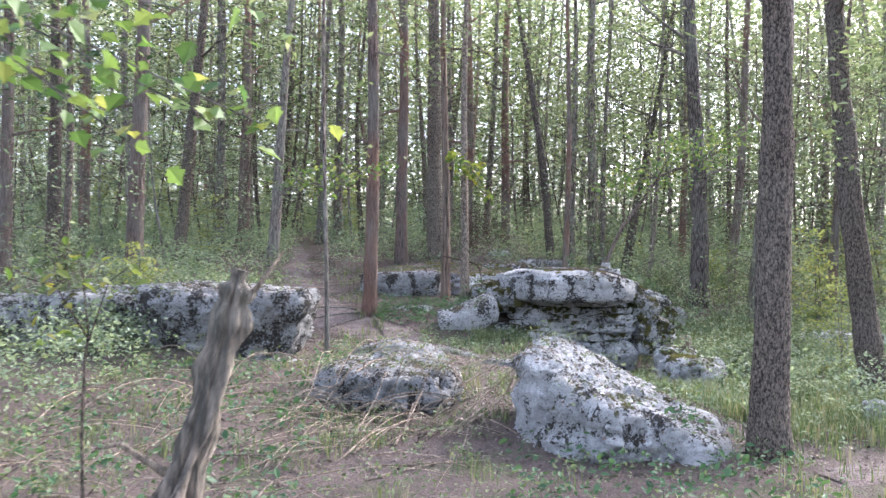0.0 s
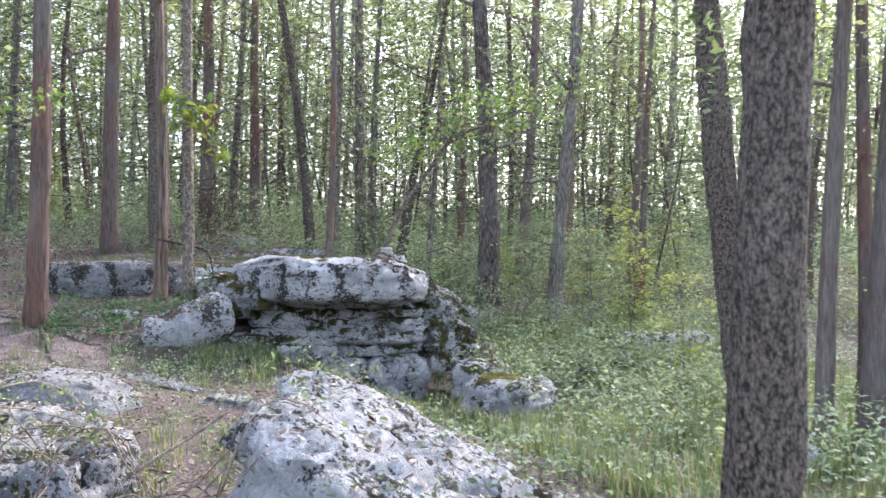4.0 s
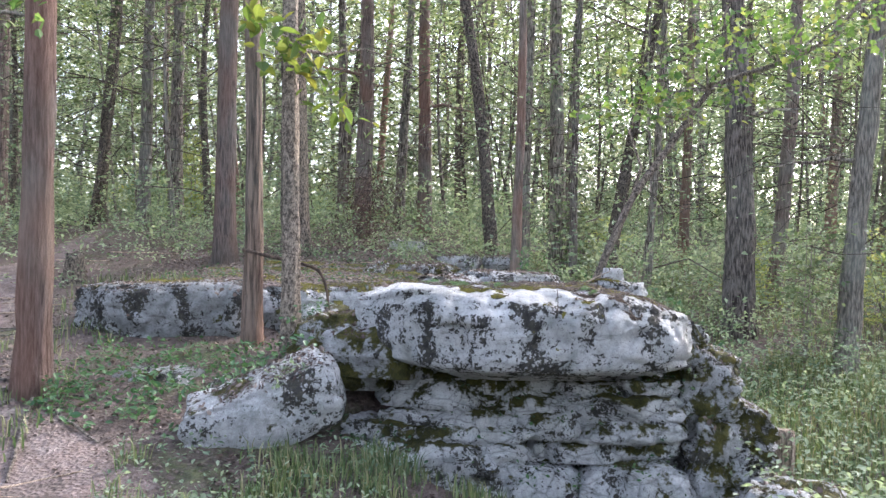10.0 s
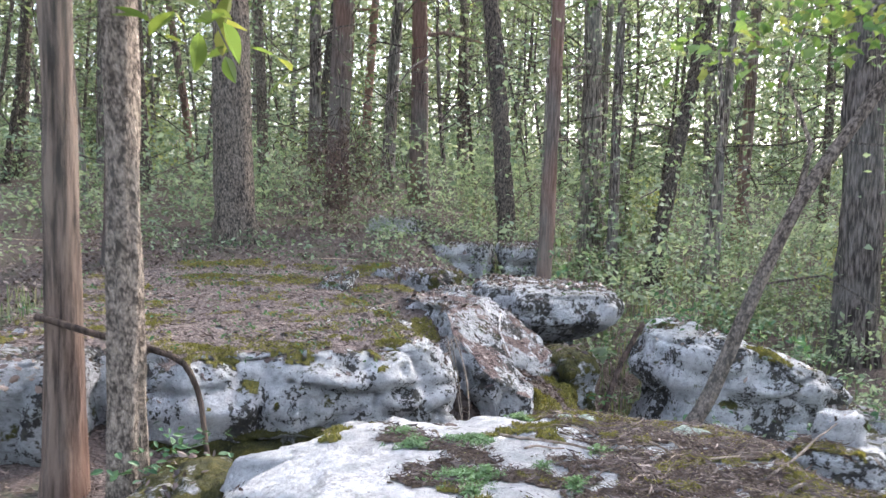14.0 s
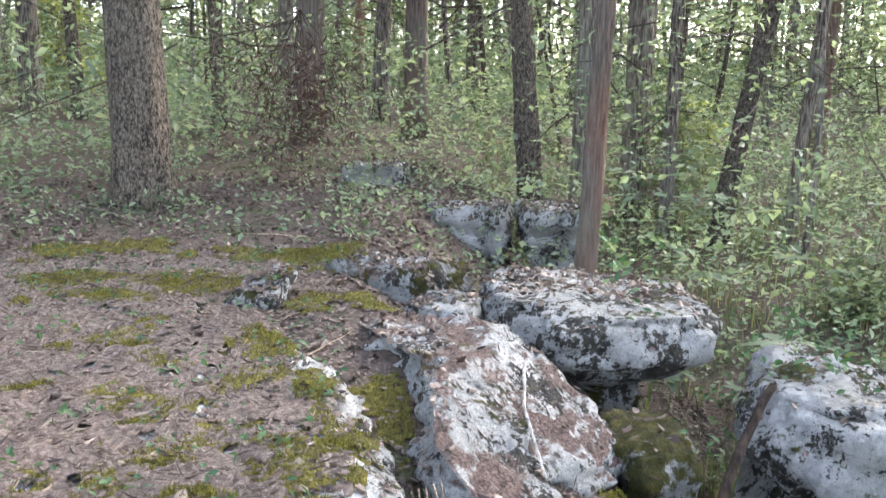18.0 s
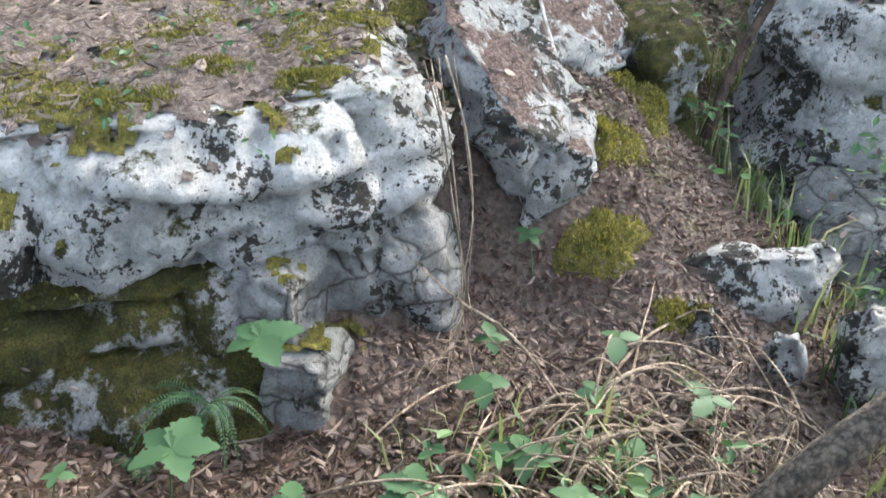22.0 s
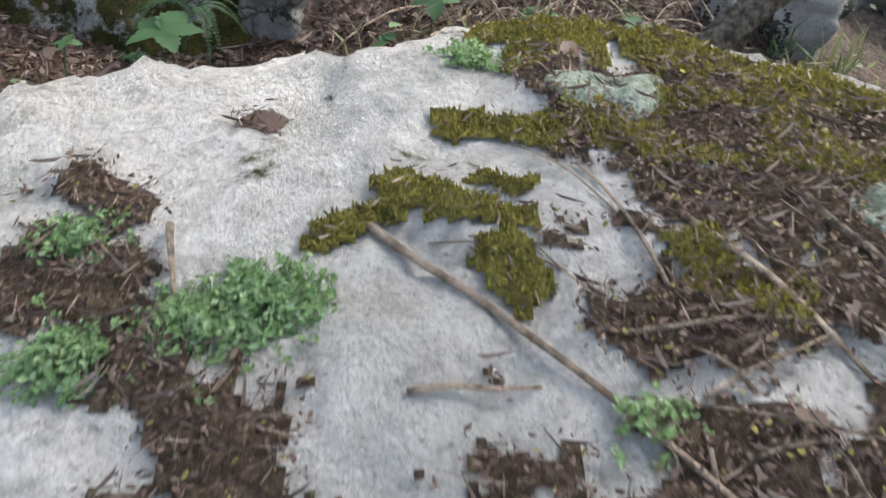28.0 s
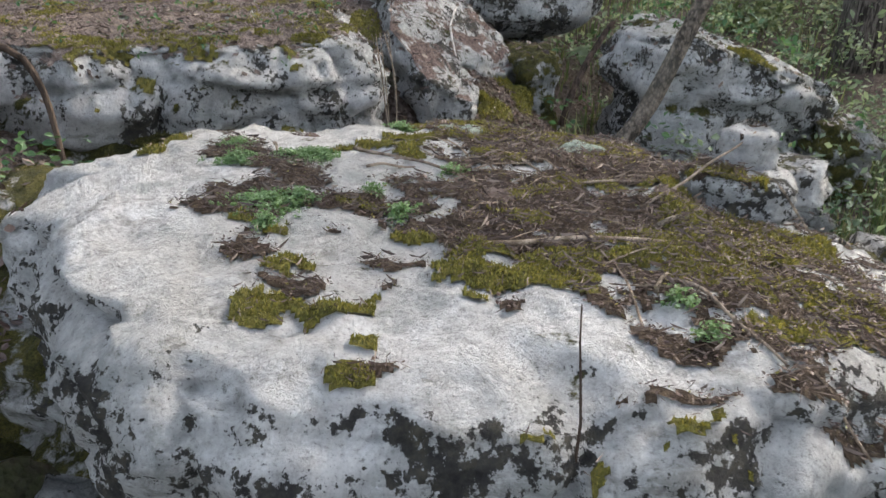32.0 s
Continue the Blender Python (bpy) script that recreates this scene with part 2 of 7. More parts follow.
def bark(name, dark, light, stretch=(9, 9, 1.2), lichen=0.3, red=False, plates=None):
    m, nt, p = nodes_of(name)
    p.inputs["Roughness"].default_value = 0.95
    p.inputs["Specular IOR Level"].default_value = 0.15
    rough = noise_tex(nt, 3.2, 8, 0.7, "Object", stretch)
    if plates:
        co = nt.nodes.new("ShaderNodeTexCoord")
        mp = nt.nodes.new("ShaderNodeMapping")
        mp.inputs["Scale"].default_value = plates
        warp = mix(nt, 0.06, co.outputs["Object"], add(nt, "ShaderNodeTexNoise", Scale=9.0, Detail=3.0).outputs["Color"])
        nt.links.new(warp, mp.inputs["Vector"])
        vor = add(nt, "ShaderNodeTexVoronoi", Scale=1.0)
        nt.links.new(mp.outputs["Vector"], vor.inputs["Vector"])
        cell = calc(nt, "SUBTRACT", 0.74, calc(nt, "MULTIPLY", vor.outputs["Distance"], 0.62))
        shade = nt.nodes.new("ShaderNodeSeparateXYZ")
        nt.links.new(vor.outputs["Color"], shade.inputs[0])
        cell = calc(nt, "ADD", cell, calc(nt, "MULTIPLY", shade.outputs["X"], 0.16))
        rough = calc(nt, "ADD", calc(nt, "MULTIPLY", rough, 0.66), calc(nt, "MULTIPLY", cell, 0.3))
    broad = noise_tex(nt, 0.9, 4, 0.6, "World")
    col = ramp_of(nt, rough, [(0.40, dark), (0.5, tuple((a + b) / 2 for a, b in zip(dark, light))), (0.6, light)])
    col = mix(nt, ramp_of(nt, broad, [(0.4, 0.0), (0.62, lichen)]), col, (0.19, 0.2, 0.17))
    if red:
        col = mix(nt, ramp_of(nt, noise_tex(nt, 0.6, 3, 0.5, "World", (2, 2, 0.7)), [(0.48, 0.0), (0.62, 0.5)]), col, (0.2, 0.10, 0.065))
    info = nt.nodes.new("ShaderNodeObjectInfo")
    col = mix(nt, 1.0, col, ramp_of(nt, info.outputs["Random"], [(0, (0.75, 0.73, 0.72)), (1, (1.2, 1.18, 1.12))]), "MULTIPLY")
    nt.links.new(col, p.inputs["Base Color"])
    bump(nt, p, calc(nt, "ADD", rough, calc(nt, "MULTIPLY", noise_tex(nt, 14, 6, 0.7, "Object", (4, 4, 1)), 0.5)), 1.0, 0.05)
    return m


def leafy(name, stops, through_light=0.45):
    """Thin leaves: colour varies from leaf to leaf, some light passes through."""
    m, nt, p = nodes_of(name)
    p.inputs["Roughness"].default_value = 0.6
    p.inputs["Specular IOR Level"].default_value = 0.3
    rnd = nt.nodes.new("ShaderNodeNewGeometry").outputs["Random Per Island"]
    n = len(stops)
    col = ramp_of(nt, rnd, [(i / (n - 1), c) for i, c in enumerate(stops)])
    vary = ramp_of(nt, noise_tex(nt, 0.5, 3, 0.6, "World"), [(0.3, (0.75, 0.8, 0.8)), (0.7, (1.2, 1.15, 1.0))])
    col = mix(nt, 1.0, col, vary, "MULTIPLY")
    nt.links.new(col, p.inputs["Base Color"])
    if through_light:
        tl = nt.nodes.new("ShaderNodeBsdfTranslucent")
        nt.links.new(mix(nt, 1.0, col, (1.4, 1.45, 1.0), "MULTIPLY"), tl.inputs["Color"])
        ms = add(nt, "ShaderNodeMixShader", Fac=through_light)
        out = nt.nodes["Material Output"]
        nt.links.new(p.outputs[0], ms.inputs[1])
        nt.links.new(tl.outputs[0], ms.inputs[2])
        nt.links.new(ms.outputs[0], out.inputs["Surface"])
    return m


def soil():
    m, nt, p = nodes_of("forest floor")
    p.inputs["Roughness"].default_value = 0.95
    p.inputs["Specular IOR Level"].default_value = 0.15
    geo = nt.nodes.new("ShaderNodeNewGeometry").outputs["Position"]
    bits = add(nt, "ShaderNodeTexVoronoi", Scale=34.0, Randomness=1.0)
    nt.links.new(geo, bits.inputs["Vector"])
    chips = ramp_of(nt, noise_tex(nt, 38, 7, 0.78, "World"), [(0.3, (0.03, 0.022, 0.018)), (0.47, (0.08, 0.06, 0.048)), (0.6, (0.15, 0.115, 0.095)), (0.72, (0.26, 0.21, 0.18))])
    earth = ramp_of(nt, noise_tex(nt, 8, 8, 0.7, "World"), [(0.35, (0.045, 0.034, 0.027)), (0.6, (0.11, 0.082, 0.067))])
    col = mix(nt, ramp_of(nt, noise_tex(nt, 0.8, 5, 0.6, "World"), [(0.4, 0.25), (0.6, 0.85)]), earth, chips)
    green = ramp_of(nt, noise_tex(nt, 0.9, 8, 0.75, "World"), [(0.52, 0.0), (0.62, 0.6)])
    col = mix(nt, green, col, ramp_of(nt, noise_tex(nt, 11, 5, 0.7, "World"), [(0.35, (0.02, 0.035, 0.012)), (0.65, (0.09, 0.11, 0.035))]))
    nt.links.new(col, p.inputs["Base Color"])
    bump(nt, p, calc(nt, "ADD", bits.outputs["Distance"], noise_tex(nt, 30, 6, 0.7, "World")), 0.8, 0.03)
    return m


def moss(name, deep, middle, tip, scale=26):
    m, nt, p = nodes_of(name)
    p.inputs["Roughness"].default_value = 0.95
    p.inputs["Specular IOR Level"].default_value = 0.1
    fine = noise_tex(nt, scale * 5, 4, 0.65, "World")
    col = ramp_of(nt, noise_tex(nt, scale, 6, 0.75, "World"), [(0.32, deep), (0.5, middle), (0.68, tip)])
    col = mix(nt, 0.7, col, ramp_of(nt, fine, [(0.3, 0.3), (0.62, 1.0)]), "MULTIPLY")
    nt.links.new(col, p.inputs["Base Color"])
    bump(nt, p, calc(nt, "ADD", fine, noise_tex(nt, scale, 5, 0.7, "World")), 0.9, 0.025)
    return m


def trodden():
    m, nt, p = nodes_of("trodden earth")
    p.inputs["Roughness"].default_value = 0.95
    p.inputs["Specular IOR Level"].default_value = 0.15
    col = ramp_of(nt, noise_tex(nt, 5, 8, 0.7, "World"), [(0.3, (0.045, 0.034, 0.028)), (0.5, (0.105, 0.082, 0.07)), (0.7, (0.2, 0.165, 0.145))])
    bits = add(nt, "ShaderNodeTexVoronoi", Scale=30.0, Randomness=1.0)
    nt.links.new(nt.nodes.new("ShaderNodeNewGeometry").outputs["Position"], bits.inputs["Vector"])
    col = mix(nt, ramp_of(nt, noise_tex(nt, 2.2, 4, 0.6, "World"), [(0.42, 0.0), (0.62, 0.8)]), col, ramp_of(nt, noise_tex(nt, 40, 7, 0.78, "World"), [(0.34, (0.035, 0.026, 0.021)), (0.5, (0.13, 0.095, 0.08)), (0.68, (0.28, 0.23, 0.2))]))
    nt.links.new(col, p.inputs["Base Color"])
    bump(nt, p, calc(nt, "ADD", bits.outputs["Distance"], noise_tex(nt, 18, 7, 0.7, "World")), 0.8, 0.03)
    return m


STONE = limestone("weathered limestone", 0.62, 0.82, 0.4)
STONE_PALE = limestone("pale limestone", 0.7, 0.84, -0.1, clean_top=0.45, relief=0.1)
STONE_MOSSY = limestone("mossy limestone", 0.5, 0.78, 0.95, 0.0, 0.3, 0.25)
STONE_GREY = limestone("grey cracked limestone", 0.47, 0.4, 0.15, 0.0, 0.5, relief=0.1, cracks=0.8)
STONE_LEDGE = limestone("layered mossy limestone", 0.75, 0.65, 0.72, 0.0, 0.2, relief=0.08, cracks=0.5)
STONE_FOOT = limestone("pale foot limestone", 0.64, 0.75, 0.4, relief=0.08, cracks=0.4)
STONE_BRINK = limestone("white pitted limestone", 0.69, 0.72, 0.36, relief=0.08)
STONE_DARKSPOT = limestone("limestone blotched with black lichen", 0.62, 0.95, 0.2, relief=0.08)
BARK_CEDAR = bark("cedar bark", (0.055, 0.04, 0.033), (0.2, 0.15, 0.125), (15, 15, 1.3), 0.4, True)
BARK_OAK = bark("oak bark", (0.02, 0.016, 0.013), (0.2, 0.165, 0.13), (11, 11, 5.0), 0.1, False, (70, 70, 38))
BARK_GREY = bark("grey bark", (0.035, 0.028, 0.023), (0.25, 0.215, 0.18), (9, 9, 1.6), 0.4, False, (42, 42, 7))
DEADWOOD = bark("dead wood", (0.07, 0.053, 0.04), (0.33, 0.265, 0.2), (11, 11, 1.0), 0.2)
BARK_FINE = bark("netted grey bark", (0.05, 0.04, 0.031), (0.29, 0.24, 0.19), (9, 9, 5.0), 0.2, False, (75, 75, 50))
LEAF = leafy("broad leaves", [(0.055, 0.075, 0.04), (0.09, 0.115, 0.06), (0.13, 0.16, 0.085), (0.2, 0.22, 0.13)], 0.4)
# far leaves: colour lightened and greyed to stand in for distance haze
LEAF_HAZE_TINT = leafy("far leaves with haze in their colour", [(0.17, 0.195, 0.14), (0.25, 0.275, 0.2), (0.36, 0.37, 0.29)], 0.5)
# lighter, yellower leaf copy: sunlight on foliage put into the base colour
LEAF_SUN_TINT = leafy("leaves tinted as if sunlit", [(0.13, 0.16, 0.05), (0.2, 0.23, 0.08), (0.29, 0.27, 0.11)], 0.5)
LEAF_COOL = leafy("undergrowth leaves", [(0.075, 0.107, 0.068), (0.145, 0.187, 0.126), (0.205, 0.247, 0.168), (0.245, 0.28, 0.2)], 0.45)
NEEDLE = leafy("cedar needles", [(0.025, 0.045, 0.02), (0.05, 0.075, 0.035)], 0.25)
GRASS = leafy("grass", [(0.05, 0.08, 0.03), (0.085, 0.12, 0.05), (0.14, 0.16, 0.075), (0.24, 0.21, 0.13)], 0.35)
LITTER = leafy("dry leaves", [(0.035, 0.024, 0.02), (0.07, 0.048, 0.04), (0.115, 0.082, 0.068), (0.2, 0.155, 0.13)], 0.08)
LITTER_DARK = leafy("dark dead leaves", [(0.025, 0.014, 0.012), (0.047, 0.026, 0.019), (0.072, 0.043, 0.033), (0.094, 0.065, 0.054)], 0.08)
SOIL = soil()
MOSS = moss("bright moss", (0.04, 0.036, 0.012), (0.12, 0.108, 0.028), (0.23, 0.19, 0.05))
MOSS_FUR = leafy("moss tips", [(0.06, 0.06, 0.014), (0.125, 0.115, 0.025), (0.21, 0.175, 0.045)], 0.3)
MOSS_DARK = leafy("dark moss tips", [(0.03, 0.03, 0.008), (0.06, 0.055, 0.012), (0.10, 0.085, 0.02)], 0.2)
LICHEN_PALE = moss("pale green lichen", (0.13, 0.16, 0.12), (0.28, 0.32, 0.25), (0.42, 0.46, 0.37))
TERRACE = moss("dry litter carpet", (0.055, 0.041, 0.034), (0.19, 0.148, 0.124), (0.38, 0.31, 0.27), 40)
HUMUS = moss("dark humus and crumbled leaves", (0.022, 0.016, 0.011), (0.07, 0.05, 0.034), (0.16, 0.12, 0.08), 60)
STONECROP = leafy("stonecrop leaves", [(0.07, 0.13, 0.04), (0.12, 0.19, 0.075), (0.19, 0.26, 0.15)], 0.3)
BIGLEAF = leafy("broad dark leaves", [(0.05, 0.085, 0.02), (0.09, 0.12, 0.03), (0.16, 0.15, 0.035)], 0.5)
MAPLE = leafy("bright maple leaves", [(0.045, 0.085, 0.028), (0.08, 0.13, 0.038), (0.115, 0.165, 0.05), (0.2, 0.205, 0.065)], 0.4)
HERB = leafy("herb leaves", [(0.03, 0.072, 0.032), (0.05, 0.1, 0.042), (0.08, 0.135, 0.055)], 0.3)
TWIG = bark("pale twigs", (0.16, 0.115, 0.08), (0.46, 0.37, 0.28), (5, 5, 1.0), 0.15)
STICKWHITE = bark("bleached wood", (0.35, 0.33, 0.3), (0.65, 0.63, 0.6), (6, 6, 1.0), 0.0)
TWIG_DARK = bark("dark rotten wood", (0.02, 0.015, 0.012), (0.09, 0.065, 0.05), (6, 6, 1.0), 0.0)
STONE_MOSS = limestone("moss-grown limestone", 0.5, 0.5, 1.25, 0.0, 0.4, 0.1)
STONE_NEEDLE = limestone("limestone under needles", 0.6, 0.86, 0.2, 0.62)
STONE_PALE2 = limestone("pale slab limestone", 0.62, 0.68, 0.3)
STONE_SMOOTH = limestone("smooth worn limestone", 0.36, 0.2, 0.1)
STONE_GREYPALE = limestone("grey weathered limestone", 0.42, 0.95, 0.3)
STONE_LITTER2 = limestone("low mossy limestone", 0.6, 0.6, 0.6)
SNAG = bark("peeling dead bark", (0.045, 0.035, 0.028), (0.3, 0.245, 0.195), (10, 10, 1.6), 0.35, False, (26, 26, 7))
BARK_SPLIT = bark("split cedar wood", (0.045, 0.033, 0.025), (0.25, 0.185, 0.14), (9, 9, 0.6), 0.25, True)
EARTH = trodden()


# ---- builders ----
def mesh_of(name, verts, faces, material, smooth_shade=False):
    me = bpy.data.meshes.new(name)
    me.from_pydata([tuple(v) for v in verts] if not isinstance(verts, np.ndarray) else verts.tolist(), [], faces if not isinstance(faces, np.ndarray) else faces.tolist())
    me.materials.append(material)
    if smooth_shade:
        me.shade_smooth()
    me.update()
    return me


def part(name, me, parent, label=""):
    ob = new(name, me)
    ob.parent = parent
    if label:
        ob["label"] = label
    return ob


def wall_noise(p, seed, layered=1.0):
    """Rugged stone: lumps, strata and pits."""
    q = Vector((p[0] + seed * 7.3, p[1] - seed * 3.1, p[2] + seed * 1.7))
    lump = noise.fractal(q * 0.9, 1.0, 2.0, 4) * 0.125
    strata = noise.fractal(Vector((q.x * 0.6, q.y * 0.6, q.z * 7.0)), 0.9, 2.1, 4) * 0.09 * layered
    pit = noise.fractal(q * 6.5, 0.7, 2.2, 5) * 0.06
    pit += noise.fractal(q * 3.4, 0.6, 2.2, 6) * 0.05 + 0.02 * abs(noise.fractal(q * 15, 0.7, 2.1, 3))
    far, cells = noise.voronoi(q * 1.9 + Vector((lump, strata, pit)) * 3)
    facet = noise.noise(cells[0] * 3.7) * 0.10
    crack = -0.06 * max(0.0, 1 - (far[1] - far[0]) / 0.10)
    return lump + facet * 1.3, strata, pit + crack


def slab(name, outline, low, high, material, seed, label, tilt=(0.0, 0.0), round_edge=0.12, under=0.0, step=0.045, rugged=1.0, kind_of="rock", lean=(0, 0), group="limestone outcrop", parent=None, layered=1.0, rigid=False, flat_top=0.5):
    """A block of stone: a plan outline raised from low to high, its top tilted, its foot drawn in by under."""
    pts = [Vector(p) for p in outline]
    n = len(pts)
    c = sum(pts, Vector((0, 0))) / n
    # rounded, evenly spaced outline
    ring = []
    total = sum((pts[(i + 1) % n] - pts[i]).length for i in range(n))
    count = max(24, int(total / step))
    for i in range(n):
        a, b = pts[i], pts[(i + 1) % n]
        k = max(2, round(count * (b - a).length / total))
        ring += [a.lerp(b, j / k) for j in range(k)]
    for _ in range(max(2, int(0.10 / step))):
        m = len(ring)
        ring = [(ring[i - 1] + ring[i] * 2 + ring[(i + 1) % m]) / 4 for i in range(m)]
    m = len(ring)
    tall = high - low
    side = max(6, int(tall / step))
    levels = []  # (scale to the middle, inset in metres, height share)
    for j in range(6):
        levels.append((0.15 + 0.85 * j / 6, under, 0.0))
    for j in range(side + 1):
        h = j / side
        levels.append((1.0, under * (1 - h) ** 1.3, h))
    r = min(round_edge, tall * 0.45)
    across = max((p - c).length for p in ring)
    inner = max(8, int(across / step * 0.8))
    for j in range(1, inner):
        levels.append((1.0 - j / inner, 0.0, 1.0))
    verts, faces = [], []
    for scale, inset, h in levels:
        for p in ring:
            d = p - c
            out = d.normalized()
            v = c + d * scale - out * inset * scale
            z = low + (tall - 0.8 * r) * h if h < 1 else high
            edge = (1 - scale) * d.length if h >= 1 else 0.0
            if h >= 1 and edge < r:
                z -= r * (1 - math.sqrt(max(0, 1 - (1 - edge / r) ** 2))) * 0.8
            v = v + Vector(lean) * h
            z += (tilt[0] * (v.x - c.x) + tilt[1] * (v.y - c.y)) * (1.0 if rigid else h)
            a, s, t = wall_noise((v.x, v.y, z), seed, layered)
            side_on = 1.0 if (h < 1 and scale == 1) else max(0.0, 1 - edge / (r + 0.05)) if h >= 1 else 0.3
            push = (a + s + t) * rugged * side_on
            up = (a * 0.9 + t * 1.1) * flat_top * rugged * (1 - side_on * 0.5)
            verts.append((v.x + out.x * push, v.y + out.y * push, z + up))
    rows_n = len(levels)
    for j in range(rows_n - 1):
        for i in range(m):
            faces.append((j * m + i, j * m + (i + 1) % m, (j + 1) * m + (i + 1) % m, (j + 1) * m + i))
    faces.append(tuple(range(m))[::-1])
    faces.append(tuple((rows_n - 1) * m + i for i in range(m)))
    ob = new(name, mesh_of(name, verts, faces, material, True))
    solid(ob)
    if parent:
        ob.parent = parent
        return ob
    return tagged(ob, label, kind_of, group)


def crag(name, outline, low, top, material, seed, label, profile, step=0.03, rugged=0.8, round_edge=0.05, kind_of="rock", group="limestone outcrop", parent=None, top_rough=0.5):
    """An angular block of pitted limestone: a plan outline raised from low to the surface top(x, y); profile gives (share of height, metres drawn in)."""
    pts = [Vector(p) for p in outline]
    n = len(pts)
    c = sum(pts, Vector((0, 0))) / n
    ring = []
    for i in range(n):
        a, b = pts[i], pts[(i + 1) % n]
        k = max(2, round((b - a).length / step))
        ring += [a.lerp(b, j / k) for j in range(k)]
    m = len(ring)
    for _ in range(2):
        ring = [(ring[i - 1] + ring[i] * 2 + ring[(i + 1) % m]) / 4 for i in range(m)]
    outs = []
    for i in range(m):
        d = ring[(i + 3) % m] - ring[i - 3]
        outs.append(Vector((d.y, -d.x)).normalized())
    if sum(o.dot(p - c) for o, p in zip(outs, ring)) < 0:
        outs = [-o for o in outs]
    hs, ins = [h for h, _ in profile], [v for _, v in profile]
    tall = top(c.x, c.y) - low
    side = max(5, int(tall / step))
    inner = max(8, int(max((p - c).length for p in ring) / step * 0.85))
    levels = [(0.2, 0.0), (0.6, 0.0)] + [(1.0, j / side) for j in range(side + 1)] + [(1 - j / inner, 1.0) for j in range(1, inner)]
    verts = []
    for scale, h in levels:
        inset = float(np.interp(h, hs, ins))
        for p, out in zip(ring, outs):
            v = c + (p - out * inset - c) * scale
            z1 = top(v.x, v.y)
            edge = (1 - scale) * (p - c).length if h >= 1 else 0.0
            z = low + (z1 - low) * h
            near = math.exp(-((z1 - z) + edge) / round_edge)
            q = Vector((v.x + seed * 7.3, v.y - seed * 3.1, z + seed * 1.7))
            far, cells = noise.voronoi(Vector((q.x * 1.7, q.y * 1.7, q.z * 2.6)))
            facet = noise.noise(cells[0] * 3.7) * 0.13 - 0.07 * max(0.0, 1 - (far[1] - far[0]) / 0.14)
            shelf = noise.noise(Vector((q.x * 0.9, q.y * 0.9, q.z * 9.0))) * 0.04
            pit = 0.05 - 0.12 * noise.turbulence(q * 3.3, 4, True) - 0.035 * noise.turbulence(q * 13.0, 3, True)
            on_side = 1.0 if h < 1 else max(0.0, 1 - edge / (round_edge + 0.06))
            push = ((facet + shelf) * on_side + pit * max(on_side, 0.25)) * rugged - near * round_edge * 0.55 * on_side
            up = ((facet * 0.5 + pit) * top_rough * rugged - near * round_edge * 0.5) if h >= 1 else (pit * 0.3 * rugged - near * round_edge * 0.5)
            if scale < 0.9 and h < 1:
                push = up = 0.0
            verts.append((v.x + out.x * push, v.y + out.y * push, z + up))
    rows_n, faces = len(levels), []
    for j in range(rows_n - 1):
        for i in range(m):
            faces.append((j * m + i, j * m + (i + 1) % m, (j + 1) * m + (i + 1) % m, (j + 1) * m + i))
    faces += [tuple(range(m))[::-1], tuple((rows_n - 1) * m + i for i in range(m))]
    area = sum(ring[i].x * ring[(i + 1) % m].y - ring[(i + 1) % m].x * ring[i].y for i in range(m))
    if area < 0:
        faces = [f[::-1] for f in faces]
    ob = new(name, mesh_of(name, verts, faces, material, True))
    solid(ob)
    if parent:
        ob.parent = parent
        return ob
    return tagged(ob, label, kind_of, group)


SOLIDS = []


def solid(ob):
    SOLIDS.append(ob)
    return ob


def blocks(name, label, pieces, material, seed, **more):
    """An outcrop that is split by joints into several blocks."""
    root = tagged(new(name), label, "rock", "limestone outcrop")
    for i, (outline, low, high, tilt) in enumerate(pieces):
        slab("block", outline, low, high, material, seed + i * 3, "", tilt, parent=root, **more)
    return root


def tube(points, radii, sides=10, rough=0.0, seed=0, cap=True):
    """Verts and faces of a limb through points."""
    verts, faces = [], []
    pts = [Vector(p) for p in points]
    for i, p in enumerate(pts):
        d = (pts[min(i + 1, len(pts) - 1)] - pts[max(i - 1, 0)]).normalized()
        u = d.cross(Vector((0.3, 0.9, 0.1))).normalized()
        w = d.cross(u)
        for k in range(sides):
            a = 2 * math.pi * k / sides
            f = 1.0
            if rough:
                f += rough * noise.fractal(Vector((math.cos(a) * 2 + seed * 5, math.sin(a) * 2, p.z * 1.3 + i * 0.05)), 0.9, 2.1, 3)
                f += rough * 0.5 * noise.noise(Vector((a * 3 + seed, p.z * 0.7, seed * 2.0)))
            verts.append(p + (u * math.cos(a) + w * math.sin(a)) * radii[i] * f)
    for i in range(len(pts) - 1):
        for k in range(sides):
            faces.append((i * sides + k, i * sides + (k + 1) % sides, (i + 1) * sides + (k + 1) % sides, (i + 1) * sides + k))
    if cap:
        faces.append(tuple(range(sides))[::-1])
        faces.append(tuple((len(pts) - 1) * sides + k for k in range(sides)))
    return verts, faces


def join(pieces):
    verts, faces = [], []
    for v, f in pieces:
        o = len(verts)
        verts += list(v)
        faces += [tuple(i + o for i in q) for q in f]
    return verts, faces


